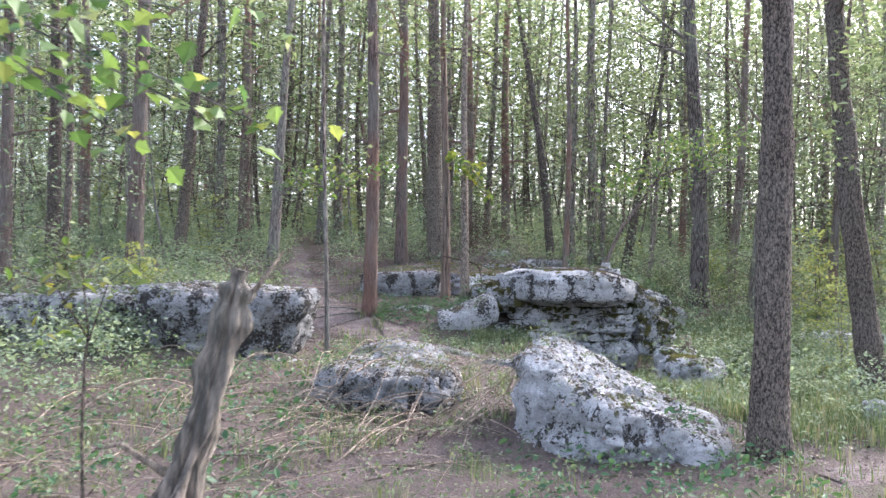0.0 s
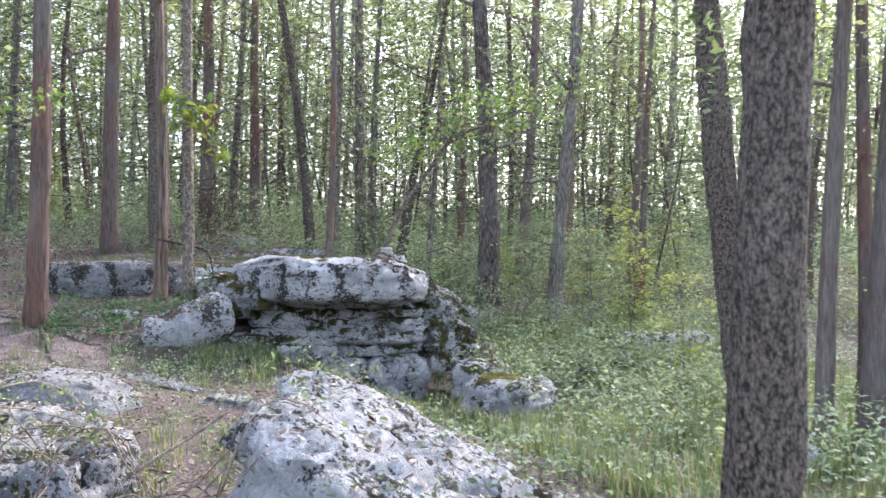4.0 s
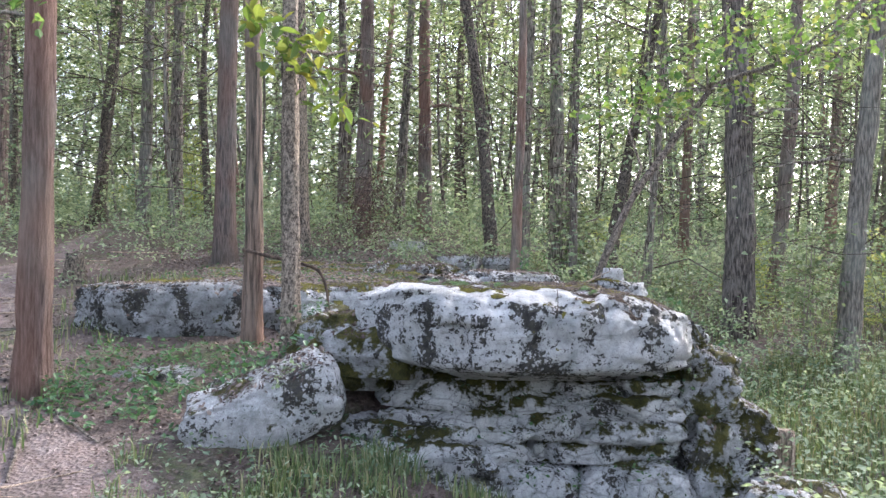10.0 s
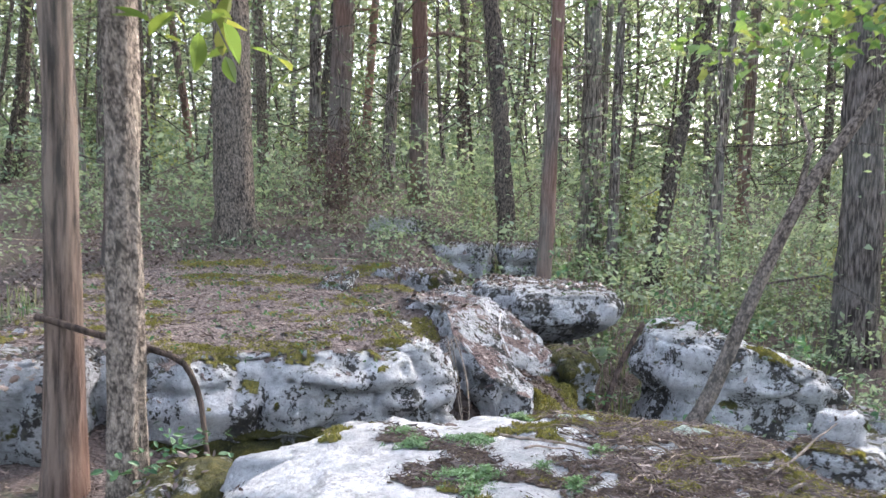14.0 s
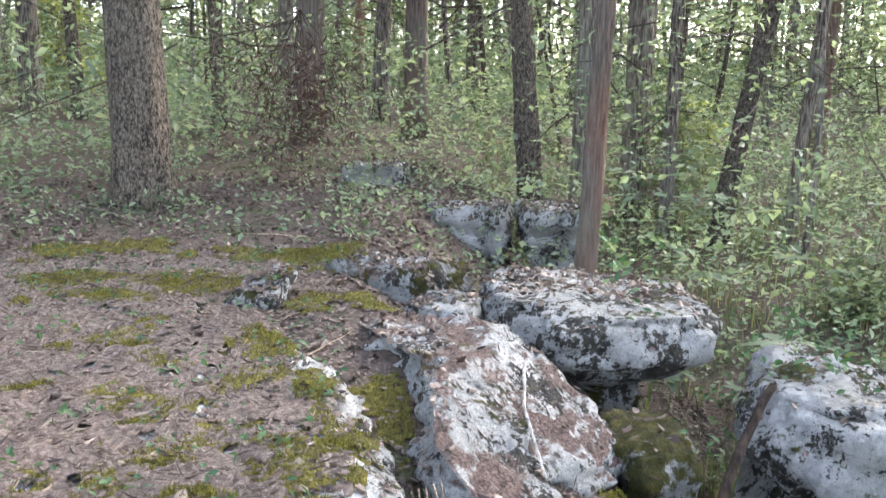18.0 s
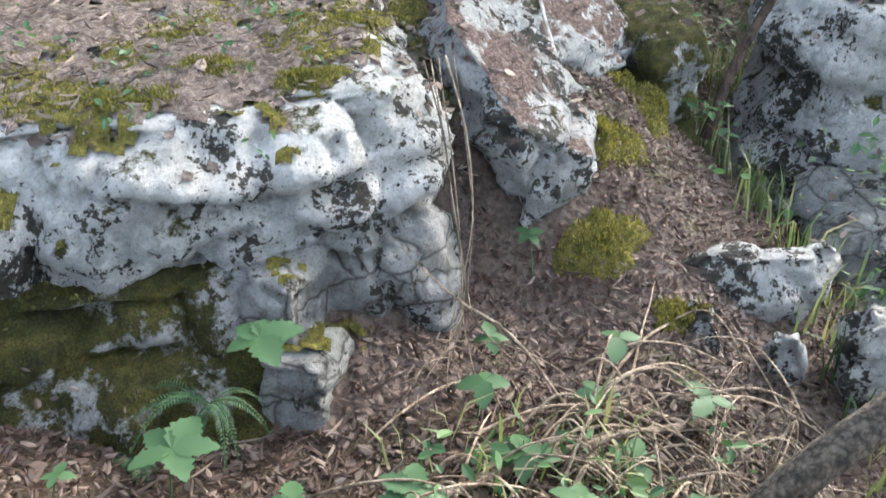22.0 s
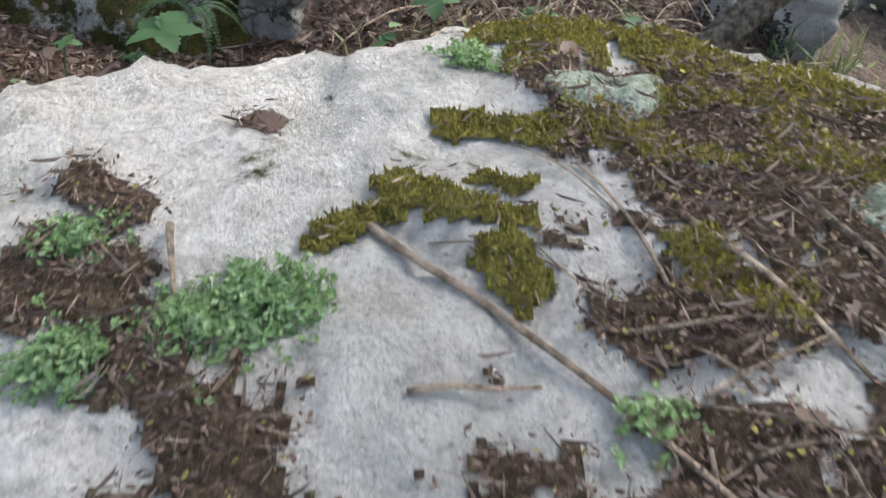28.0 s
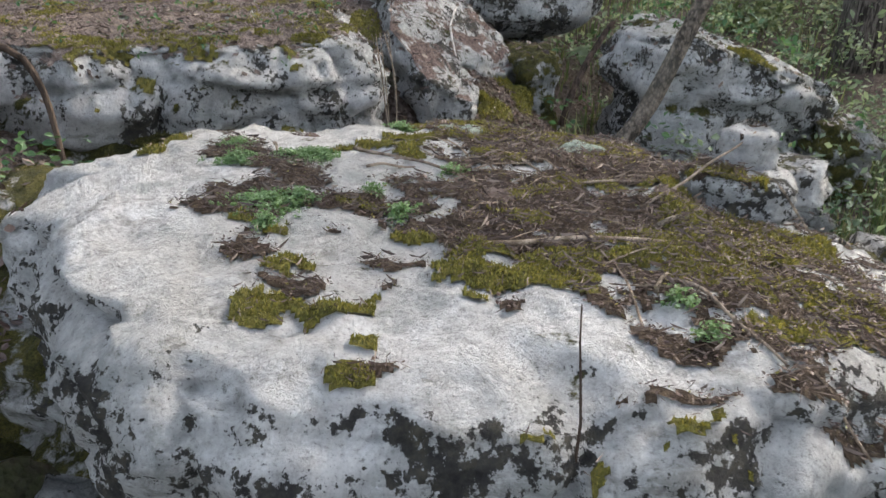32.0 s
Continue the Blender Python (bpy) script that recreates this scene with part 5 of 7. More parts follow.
# ---- small growth and loose things ----
def patch(name, x, y, rx, ry, turn, seed, material, label, category, thick=0.02, kind="", rim=0.3, top=4.0):
    """A thin ragged cushion that follows the surface below it."""
    verts, faces, rings, around = [], [], 9, 40
    held = {}
    ca, sa = math.cos(radians(turn)), math.sin(radians(turn))
    for j in range(rings + 1):
        u = j / rings
        for i in range(around):
            a = 2 * math.pi * i / around
            r = u * (1 + rim * noise.fractal(Vector((math.cos(a) * 1.3 + seed, math.sin(a) * 1.3, seed * 0.7)), 1.0, 2.1, 3))
            px, py = rx * r * math.cos(a), ry * r * math.sin(a)
            qx, qy = x + px * ca - py * sa, y + px * sa + py * ca
            z, nor, _ = rest(qx, qy, top)
            if j == 0:
                held[i] = (qx, qy, z, False)
            elif held[i][3] or abs(z - held[i][2]) > 1.3 * math.hypot(qx - held[i][0], qy - held[i][1]) + 0.012:
                qx, qy, z = held[i][:3]
                held[i] = (qx, qy, z, True)
            else:
                held[i] = (qx, qy, z, False)
            bumpy = 0.6 + 0.7 * noise.fractal(Vector((qx * 14, qy * 14, seed)), 0.8, 2, 3)
            verts.append((qx, qy, z + (thick * bumpy * (1 - u ** 3) + 0.004 if j < rings else -0.03)))
    for j in range(rings):
        for i in range(around):
            faces.append((j * around + i, j * around + (i + 1) % around, (j + 1) * around + (i + 1) % around, (j + 1) * around + i))
    faces.append(tuple(range(around)))
    ob = new(name, mesh_of(name, verts, faces, material, True))
    return tagged(ob, label, category, kind=kind)


def fur(rng, ob, n, size):
    """Short tips standing on a cushion."""
    me = ob.data
    vs = np.array([tuple(v.co) for v in me.vertices])
    quads = np.array([tuple(p.vertices) for p in me.polygons if len(p.vertices) == 4])
    pick = quads[rng.integers(0, len(quads), n)]
    w = rng.dirichlet((1, 1, 1, 1), n)
    c = (vs[pick] * w[:, :, None]).sum(1)
    axis = rng.normal(0, 0.5, (n, 3)) + np.array([0, 0, 1.0])
    L = size * rng.uniform(0.5, 1.3, n)
    return leaf_arrays(c + axis * (L * 0.25)[:, None], axis, rng.normal(0, 1, (n, 3)), L, L * 0.35)


def curled(centres, axis, normal, length, width, rng):
    """Dry leaves with a curl: six corners, four triangles each."""
    axis = axis / np.linalg.norm(axis, axis=1, keepdims=True)
    across = np.cross(normal, axis)
    across /= np.linalg.norm(across, axis=1, keepdims=True) + 1e-9
    up = np.cross(axis, across)
    L, W = length[:, None], width[:, None]
    c = rng.uniform(-0.1, 0.35, len(L))[:, None] * L
    pts = [centres - axis * L / 2 + up * c * 0.6, centres - axis * L * 0.2 + across * W / 2 + up * c * 0.3, centres + axis * L * 0.2 + across * W * 0.4 + up * c * 0.5,
           centres + axis * L / 2 + up * c, centres + axis * L * 0.12 - across * W / 2 + up * c * 0.5, centres - axis * L * 0.25 - across * W * 0.42 + up * c * 0.2]
    k = np.arange(len(L))[:, None] * 6
    tri = np.array([[0, 2, 1], [0, 3, 2], [0, 4, 3], [0, 5, 4]])
    return np.stack(pts, 1).reshape(-1, 3), (k[:, :, None] + tri[None]).reshape(-1, 3)


def strew(rng, n, box, size, material, name, label, test=None, flat=0.35, top=4.0, thin=0.55, bare=False):
    """Dry leaves and chips lying on whatever is below."""
    xs, ys = rng.uniform(box[0], box[1], n), rng.uniform(box[2], box[3], n)
    if test:
        ok = np.array([bool(test(a, b)) for a, b in zip(xs, ys)])
        xs, ys = xs[ok], ys[ok]
    zs, nm, on = rest_many(xs, ys, top)
    ok = (nm[:, 2] > 0.5) & ~(on & bare)
    cs, nm = np.stack([xs, ys, zs + 0.008], 1)[ok], nm[ok]
    m = len(cs)
    nm = nm + rng.normal(0, flat, (m, 3))
    axis = np.cross(nm, rng.normal(0, 1, (m, 3)))
    L = size * rng.uniform(0.35, 1.4, m)
    return stuff(name, curled(cs, axis, nm, L, L * thin * rng.uniform(0.5, 1.4, m), rng), material, label, "leaf litter")


def grass_arrays(rng, roots, height, lean=0.5):
    """Bent blades, five corners and two faces each."""
    n = len(roots)
    a = rng.uniform(0, 6.28, n)
    d = np.stack([np.cos(a), np.sin(a), np.zeros(n)], 1)
    s = np.stack([-np.sin(a), np.cos(a), np.zeros(n)], 1)
    h = height * rng.uniform(0.4, 1.3, n)[:, None]
    w = 0.0045 * rng.uniform(0.7, 1.6, n)[:, None]
    b = lean * rng.uniform(0.2, 1.4, n)[:, None]
    up = np.array([[0, 0, 1.0]])
    mid = roots + up * h * 0.62 + d * h * b * 0.3
    tip = roots + up * h * (0.95 - 0.25 * b) + d * h * b
    verts = np.stack([roots - s * w, roots + s * w, mid + s * w * 0.9, mid - s * w * 0.9, tip], 1).reshape(-1, 3)
    k = np.arange(n) * 5
    faces = [(i, i + 1, i + 2, i + 3) for i in k] + [(i + 3, i + 2, i + 4) for i in k]
    return verts, faces


def grass(rng, name, n, box, height, label, test=None, tuft=14, spread=0.09):
    k = n // tuft
    xs, ys = rng.uniform(box[0], box[1], k), rng.uniform(box[2], box[3], k)
    if test:
        ok = np.array([bool(test(a, b)) for a, b in zip(xs, ys)])
        xs, ys = xs[ok], ys[ok]
    xs, ys = np.repeat(xs, tuft), np.repeat(ys, tuft)
    xs, ys = xs + rng.normal(0, spread, len(xs)), ys + rng.normal(0, spread, len(ys))
    zs, _, on = rest_many(xs, ys)
    v, f = grass_arrays(rng, np.stack([xs, ys, zs - 0.01], 1)[~on], height)
    return tagged(new(name, mesh_of(name, v, f, GRASS)), label, "grass", kind="stuff")


def blade(length, width, teeth=0.0, points=7):
    """A leaf blade along +x, folded on its rib."""
    verts, faces = [(0, 0, 0)], []
    for i in range(1, points):
        u = i / points
        w = width / 2 * math.sin(math.pi * u ** 0.8) ** 0.8 * (1 + teeth * (-1) ** i)
        droop = -0.12 * length * u * u
        verts += [(u * length, w, droop + w * 0.18), (u * length, 0, droop), (u * length, -w, droop + w * 0.18)]
    verts.append((length, 0, -0.14 * length))
    for i in range(points - 2):
        a = 1 + i * 3
        faces += [(a, a + 1, a + 4, a + 3), (a + 1, a + 2, a + 5, a + 4)]
    e = 1 + (points - 2) * 3
    faces += [(0, 2, 1), (0, 3, 2), (e, e + 1, len(verts) - 1), (e + 1, e + 2, len(verts) - 1)]
    return verts, faces


def placed(piece, m):
    v, f = piece
    return [m @ Vector(p) for p in v], f


def herb(x, y, seed, tall=0.14, n=5, length=0.13, width=0.075, material=None, label="woodland herb with a whorl of toothed green leaflets", z=None):
    r = random.Random(seed)
    base = rest(x, y)[0] if z is None else z
    root = tagged(new("woodland_plant"), label, "plant", "woodland herbs")
    root.location = (x, y, base)
    lean = (r.uniform(-0.04, 0.04), r.uniform(-0.04, 0.04))
    v, f = tube([(0, 0, -0.03), (lean[0] * 0.5, lean[1] * 0.5, tall * 0.6), (lean[0], lean[1], tall)], [0.004, 0.003, 0.002], 6)
    part("stem", mesh_of("stem", v, f, material or HERB), root)
    me = mesh_of("leaf", *blade(length, width, 0.15, 11), material or HERB, True)
    for i in range(n):
        ob = part("leaf", me, root)
        ob.matrix_basis = Matrix.Translation((lean[0], lean[1], tall)) @ Euler((r.uniform(-0.2, 0.2), r.uniform(-0.15, 0.3), 6.28 * i / n + r.uniform(-0.25, 0.25))).to_matrix().to_4x4() @ Matrix.Scale(r.uniform(0.75, 1.15), 4)
    return root


def stick(points, r0, r1, material, label, name="stick", category="stick", group="", sides=7):
    pts = [Vector(p) for p in points]
    fine = []
    for i in range(len(pts) - 1):
        n = max(2, int((pts[i + 1] - pts[i]).length / 0.08))
        fine += [pts[i].lerp(pts[i + 1], j / n) for j in range(n)]
    fine.append(pts[-1])
    for _ in range(4):
        fine = [fine[0]] + [(fine[i - 1] + fine[i] * 2 + fine[i + 1]) / 4 for i in range(1, len(fine) - 1)] + [fine[-1]]
    m = len(fine) - 1
    fine = [p + Vector((noise.noise(p * 5), noise.noise(p * 5 + Vector((9, 0, 0))), noise.noise(p * 5 + Vector((0, 9, 0))))) * 0.012 for p in fine]
    v, f = tube(fine, [r0 + (r1 - r0) * i / m for i in range(m + 1)], sides, 0.12, 3)
    return tagged(new(name, mesh_of(name, v, f, material, True)), label, category, group)


def lying(x0, y0, x1, y1, r0, r1, material, label, lift=0.0, **more):
    """A stick that lies on the surface from one spot to another."""
    pts = []
    for u in np.linspace(0, 1, 7):
        x, y = x0 + (x1 - x0) * u, y0 + (y1 - y0) * u
        pts.append((x, y, rest(x, y)[0] + r0 * 0.8 + lift * math.sin(math.pi * u)))
    zs = [p[2] for p in pts]
    pts = [(p[0], p[1], max(p[2], zs[0] + (zs[-1] - zs[0]) * i / 6)) for i, p in enumerate(pts)]
    return stick(pts, r0, r1, material, label, **more)


rng = np.random.default_rng(77)
# moss, lichen and litter on the great block
def carpet(name, box, step, runs, material, label, category, thick=0.012, ragged=0.6, seed=0.0, keep=None, top=4.0, level=0.35):
    """A thin growth with a ragged edge: it covers the surface round each run (from, to, radius) and follows it."""
    xs, ys = np.arange(box[0], box[1], step), np.arange(box[2], box[3], step)
    X, Y = np.meshgrid(xs, ys)
    fx, fy = X.ravel(), Y.ravel()
    cover = np.full(len(fx), -9.0)
    for x0, y0, x1, y1, r in runs:
        dx, dy = x1 - x0, y1 - y0
        u = np.clip(((fx - x0) * dx + (fy - y0) * dy) / (dx * dx + dy * dy + 1e-9), 0, 1)
        cover = np.maximum(cover, 1 - np.hypot(fx - x0 - u * dx, fy - y0 - u * dy) / r)
    near = np.nonzero(cover > -1.2)[0]
    for i in near:
        q = Vector((fx[i], fy[i], seed))
        cover[i] += ragged * (noise.fractal(q * 7, 0.8, 2.1, 4) + 0.5 * noise.noise(q * 38))
        if keep and not keep(fx[i], fy[i]):
            cover[i] = -9
    zs, ns = np.zeros(len(fx)), np.zeros(len(fx))
    z, n, _ = rest_many(fx[near], fy[near], top)
    zs[near], ns[near] = z, n[:, 2]
    rise = thick * np.clip(cover * 2.5, 0, 1)
    for i in near:
        if cover[i] > 0:
            rise[i] *= 0.7 + 0.8 * noise.noise(Vector((fx[i] * 45, fy[i] * 45, seed)))
    verts = np.stack([fx, fy, zs + rise + 0.003], 1)
    w = len(xs)
    k = (np.arange(len(ys) - 1)[:, None] * w + np.arange(w - 1)[None, :]).ravel()
    quads = np.stack([k, k + 1, k + w + 1, k + w], 1)
    ok = (cover[quads] > 0).sum(1) >= 3
    ok &= (ns[quads] > level).all(1) & (np.ptp(zs[quads], axis=1) < step * 2.2)
    quads = quads[ok]
    used = np.unique(quads)
    back = np.full(len(fx), -1)
    back[used] = np.arange(len(used))
    ob = new(name, mesh_of(name, verts[used], back[quads], material, True))
    return tagged(ob, label, category, kind="stuff")


BLOCK = (1.0, 3.85, 17.45, 19.9)
HUMUS_RUNS = [(1.7, 19.04, 1.92, 18.77, 0.066), (1.9, 18.77, 1.99, 18.68, 0.046), (2.06, 18.54, 2.43, 18.49, 0.055), (2.39, 18.62, 2.94, 18.73, 0.089), (2.46, 18.89, 2.85, 19.02, 0.066), (2.64, 19.32, 2.8, 19.38, 0.044), (2.63, 18.54, 3.0, 18.56, 0.082), (2.42, 18.32, 2.7, 18.38, 0.045), (2.36, 18.4, 2.41, 18.2, 0.035), (2.49, 18.24, 2.86, 18.31, 0.047), (2.68, 18.12, 2.88, 18.03, 0.046), (2.68, 17.98, 2.72, 17.89, 0.019), (1.88, 18.23, 1.95, 18.16, 0.031), (1.97, 18.04, 2.06, 18.0, 0.03), (2.23, 18.14, 2.32, 18.15, 0.02), (2.26, 18.06, 2.24, 18.02, 0.009), (2.78, 17.83, 2.9, 17.77, 0.024), (3.02, 17.83, 3.08, 17.77, 0.062), (2.69, 17.63, 2.91, 17.66, 0.017), (3.03, 17.69, 3.21, 17.68, 0.033), (2.95, 18.22, 3.05, 18.0, 0.064), (1.7, 19.2, 1.78, 19.13, 0.034), (1.91, 19.4, 1.94, 19.38, 0.023), (2.2, 17.69, 2.26, 17.71, 0.017), (2.62, 18.5, 3.2, 18.35, 0.26), (2.75, 19.1, 3.05, 18.85, 0.17), (2.9, 18.05, 3.3, 17.95, 0.1), (1.8, 18.45, 1.9, 18.6, 0.09), (2.38, 19.5, 2.55, 19.15, 0.06), (2.6, 19.35, 2.95, 19.2, 0.13)]
MOSS_RUNS = [(2.4, 18.09, 2.6, 18.03, 0.048), (2.49, 18.2, 2.65, 18.16, 0.038), (2.75, 18.25, 3.04, 18.38, 0.036), (3.07, 18.63, 3.04, 18.4, 0.064), (2.14, 19.2, 2.3, 19.11, 0.03), (2.25, 19.37, 2.36, 19.32, 0.033), (2.45, 19.64, 2.71, 19.8, 0.066), (2.52, 19.06, 2.55, 19.01, 0.039), (2.0, 18.11, 2.01, 18.09, 0.036), (1.96, 17.92, 2.0, 17.9, 0.04), (2.11, 17.91, 2.15, 17.9, 0.027), (2.19, 17.94, 2.22, 17.98, 0.01), (2.26, 18.29, 2.33, 18.28, 0.024), (2.69, 18.06, 2.7, 17.96, 0.029), (2.42, 17.97, 2.43, 17.96, 0.02), (1.41, 19.4, 1.45, 19.32, 0.045), (1.45, 19.05, 1.46, 19.04, 0.025), (1.95, 17.88, 2.05, 17.91, 0.026), (2.1, 17.88, 2.19, 17.91, 0.03), (2.18, 17.76, 2.21, 17.77, 0.013), (2.15, 17.69, 2.2, 17.68, 0.02), (2.43, 17.5, 2.57, 17.49, 0.055), (2.46, 17.43, 2.7, 17.43, 0.044), (2.78, 17.57, 2.91, 17.57, 0.024), (3.21, 18.09, 3.37, 18.0, 0.064), (3.02, 18.49, 3.3, 18.59, 0.048), (2.98, 18.08, 2.98, 18.05, 0.034), (2.43, 18.2, 2.63, 18.17, 0.035), (2.44, 19.67, 2.63, 19.57, 0.075), (2.27, 19.02, 2.28, 18.99, 0.039), (2.04, 19.09, 2.17, 19.17, 0.02), (2.26, 19.22, 2.32, 19.18, 0.024), (2.57, 19.02, 2.63, 18.94, 0.03), (2.56, 19.4, 2.86, 19.44, 0.033), (3.0, 18.15, 3.35, 18.45, 0.1), (2.72, 18.14, 2.95, 18.22, 0.06), (2.9, 18.65, 3.2, 18.7, 0.05), (2.6, 18.62, 2.75, 18.7, 0.04), (3.05, 17.85, 3.2, 17.85, 0.05), (2.5, 18.45, 2.6, 18.42, 0.03), (2.15, 18.52, 2.25, 18.5, 0.03), (1.85, 18.4, 1.95, 18.3, 0.03), (2.42, 19.68, 2.8, 19.45, 0.1), (2.45, 19.35, 2.6, 19.25, 0.05), (2.75, 19.3, 3.0, 19.05, 0.08)]
litter_bed = carpet("litter_bed", BLOCK, 0.011, [(a, b, c, d, r * 1.25) for a, b, c, d, r in HUMUS_RUNS], HUMUS, "dark bed of crumbled leaves and needles on the block", "leaf litter", 0.006, 1.2, 2.0)
carpet("litter_bed", (0.6, 3.0, 19.7, 21.4), 0.03, [(0.9, 20.4, 2.8, 20.6, 0.6)], HUMUS, "dark rotting leaves on the floor of the gully", "leaf litter", 0.004, 0.4, 4.0, keep=lambda x, y: not rest(x, y)[2])
cushion = carpet("moss_carpet", BLOCK, 0.011, [(a, b, c, d, r * 1.2) for a, b, c, d, r in MOSS_RUNS], MOSS, "ragged carpet of yellow-green moss on the pale block", "moss", 0.009, 1.2, 5.0, level=0.6)
part("fur", mesh_of("fur", *fur(rng, cushion, 42000, 0.012), MOSS_FUR), cushion)


def crumbs(ob, n, size, thin, material, name, label):
    """Bits strewn over a bed."""
    vs = np.array([tuple(v.co) for v in ob.data.vertices])
    c = vs[rng.integers(0, len(vs), n)] + rng.normal(0, 0.012, (n, 3)) * np.array([1, 1, 0])
    c[:, 2] += rng.uniform(0.004, 0.012, n)
    nm = np.array([0, 0, 1.0]) + rng.normal(0, 0.3, (n, 3))
    axis = np.cross(nm, rng.normal(0, 1, (n, 3)))
    L = size * rng.uniform(0.4, 1.5, n)
    return stuff(name, curled(c, axis, nm, L, L * thin * rng.uniform(0.5, 1.4, n), rng), material, label, "leaf litter")


crumbs(litter_bed, 22000, 0.0095, 0.4, LITTER_DARK, "leaf_litter", "crumbled brown leaves strewn on the pale block")
crumbs(litter_bed, 5000, 0.035, 0.05, LITTER, "needle_litter", "brown needles and bark shreds on the pale block")
crumbs(cushion, 1400, 0.022, 0.12, LITTER, "needle_litter", "needles fallen on the moss of the block")
crumbs(litter_bed, 1600, 0.009, 0.5, MOSS_FUR, "moss_bits", "sparse moss tips growing through the litter of the block")
patch("lichen_cushion", 2.48, 19.42, 0.1, 0.08, 0, 3.3, LICHEN_PALE, "pale grey-green lichen cushion on the block", "lichen", 0.025)
patch("lichen_cushion", 2.85, 19.12, 0.1, 0.07, 0, 5.3, LICHEN_PALE, "pale grey-green lichen cushion on the block", "lichen", 0.025)



def off_block(x, y):
    return not (0.95 < x < 3.9 and 17.4 < y < 19.95)


# litter on the terrace, in the gully and over the floor
terrace = carpet("litter_bed", (-1.3, 2.3, 20.95, 25.6), 0.03, [(0.0, 22.0, 0.6, 24.6, 1.0), (0.6, 22.3, 1.2, 22.3, 0.75), (1.0, 23.0, 0.8, 24.6, 0.5), (-0.8, 22.5, -0.6, 24.5, 0.8), (0.2, 21.9, 1.2, 21.9, 0.55)], TERRACE, "carpet of brown leaf litter and needles on the terrace", "leaf litter", 0.02, 0.35, 8.0, level=0.8)
crumbs(terrace, 9000, 0.05, 0.07, LITTER, "needle_litter", "brown needles and stalks over the mossy terrace")
strew(rng, 16000, (-2.4, 2.2, 20.8, 28.5), 0.045, LITTER, "leaf_litter", "brown leaf litter over the mossy terrace", lambda x, y: y > 21.35 + 0.4 * max(0.0, x - 1.0), 0.4)
strew(rng, 3200, (0.5, 4.0, 19.5, 23.2), 0.042, LITTER, "leaf_litter", "curled brown leaves covering the gully", lambda x, y: off_block(x, y) and (y < 21.7 or x > 2.05), 0.6, bare=True, thin=0.33)
strew(rng, 3000, (0.5, 4.0, 19.5, 23.2), 0.09, LITTER, "needle_litter", "dry stalks among the leaves of the gully", lambda x, y: off_block(x, y) and (y < 21.7 or x > 2.05), 0.3, bare=True, thin=0.05)
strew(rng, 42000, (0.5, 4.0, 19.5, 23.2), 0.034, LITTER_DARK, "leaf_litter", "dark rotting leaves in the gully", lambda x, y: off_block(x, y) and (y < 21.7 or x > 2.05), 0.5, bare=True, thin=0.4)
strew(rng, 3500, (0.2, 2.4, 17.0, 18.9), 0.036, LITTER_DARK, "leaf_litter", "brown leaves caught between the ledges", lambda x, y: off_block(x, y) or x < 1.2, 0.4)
strew(rng, 13000, (-4.4, 0.6, 15.6, 27), 0.03, LITTER, "leaf_litter", "bark chips and leaves on the trail", None, 0.4)
strew(rng, 9000, (1.4, 4.4, 24.5, 30), 0.05, LITTER, "leaf_litter", "brown leaf litter behind the terrace", None, 0.4)
strew(rng, 500, (2.1, 3.2, 22.0, 23.9), 0.05, LITTER, "needle_litter", "brown needles on the sloping block", None, 0.3, thin=0.1)
strew(rng, 22000, (-4.5, 5.5, 8.5, 21), 0.045, LITTER, "leaf_litter", "brown leaf litter over the forest floor", off_block, 0.4)
strew(rng, 8000, (-4, 9, 22, 32), 0.055, LITTER, "leaf_litter", "brown leaf litter under the trees", None, 0.4)
# moss on the terrace and other rocks
for i, (x, y, rx, ry, turn) in enumerate([(1.12, 21.52, 0.24, 0.09, 5), (1.67, 21.7, 0.14, 0.06, 15), (1.38, 21.78, 0.16, 0.07, 0), (0.5, 21.45, 0.24, 0.1, -10), (1.79, 22.25, 0.14, 0.08, 60), (1.62, 22.78, 0.22, 0.09, 110), (1.17, 22.01, 0.12, 0.05, 0), (0.63, 24.8, 0.4, 0.25, 20), (-0.09, 24.75, 0.4, 0.2, 0), (1.42, 23.53, 0.16, 0.1, 110), (1.0, 22.4, 0.1, 0.06, 0), (0.4, 22.8, 0.14, 0.07, 30),
                                          (1.3, 23.6, 0.3, 0.1, 110), (0.9, 24.7, 0.42, 0.2, 30), (0.2, 24.4, 0.35, 0.18, 0), (1.35, 25.55, 0.5, 0.22, 25), (-0.3, 23.2, 0.3, 0.14, 10), (0.7, 23.4, 0.15, 0.08, 0), (-0.4, 21.9, 0.3, 0.2, 0), (1.2, 22.0, 0.12, 0.06, 0), (0.0, 22.2, 0.2, 0.1, 50)]):
    cushion = patch("moss_cushion", x, y, rx, ry, turn, 90 + i * 1.7, MOSS, "yellow-green moss cushion on the terrace", "moss", 0.02, rim=0.7)
    v, f = fur(rng, cushion, int(2500 * rx * ry / 0.03) + 200, 0.02)
    part("fur", mesh_of("fur", v, f, MOSS_FUR), cushion)
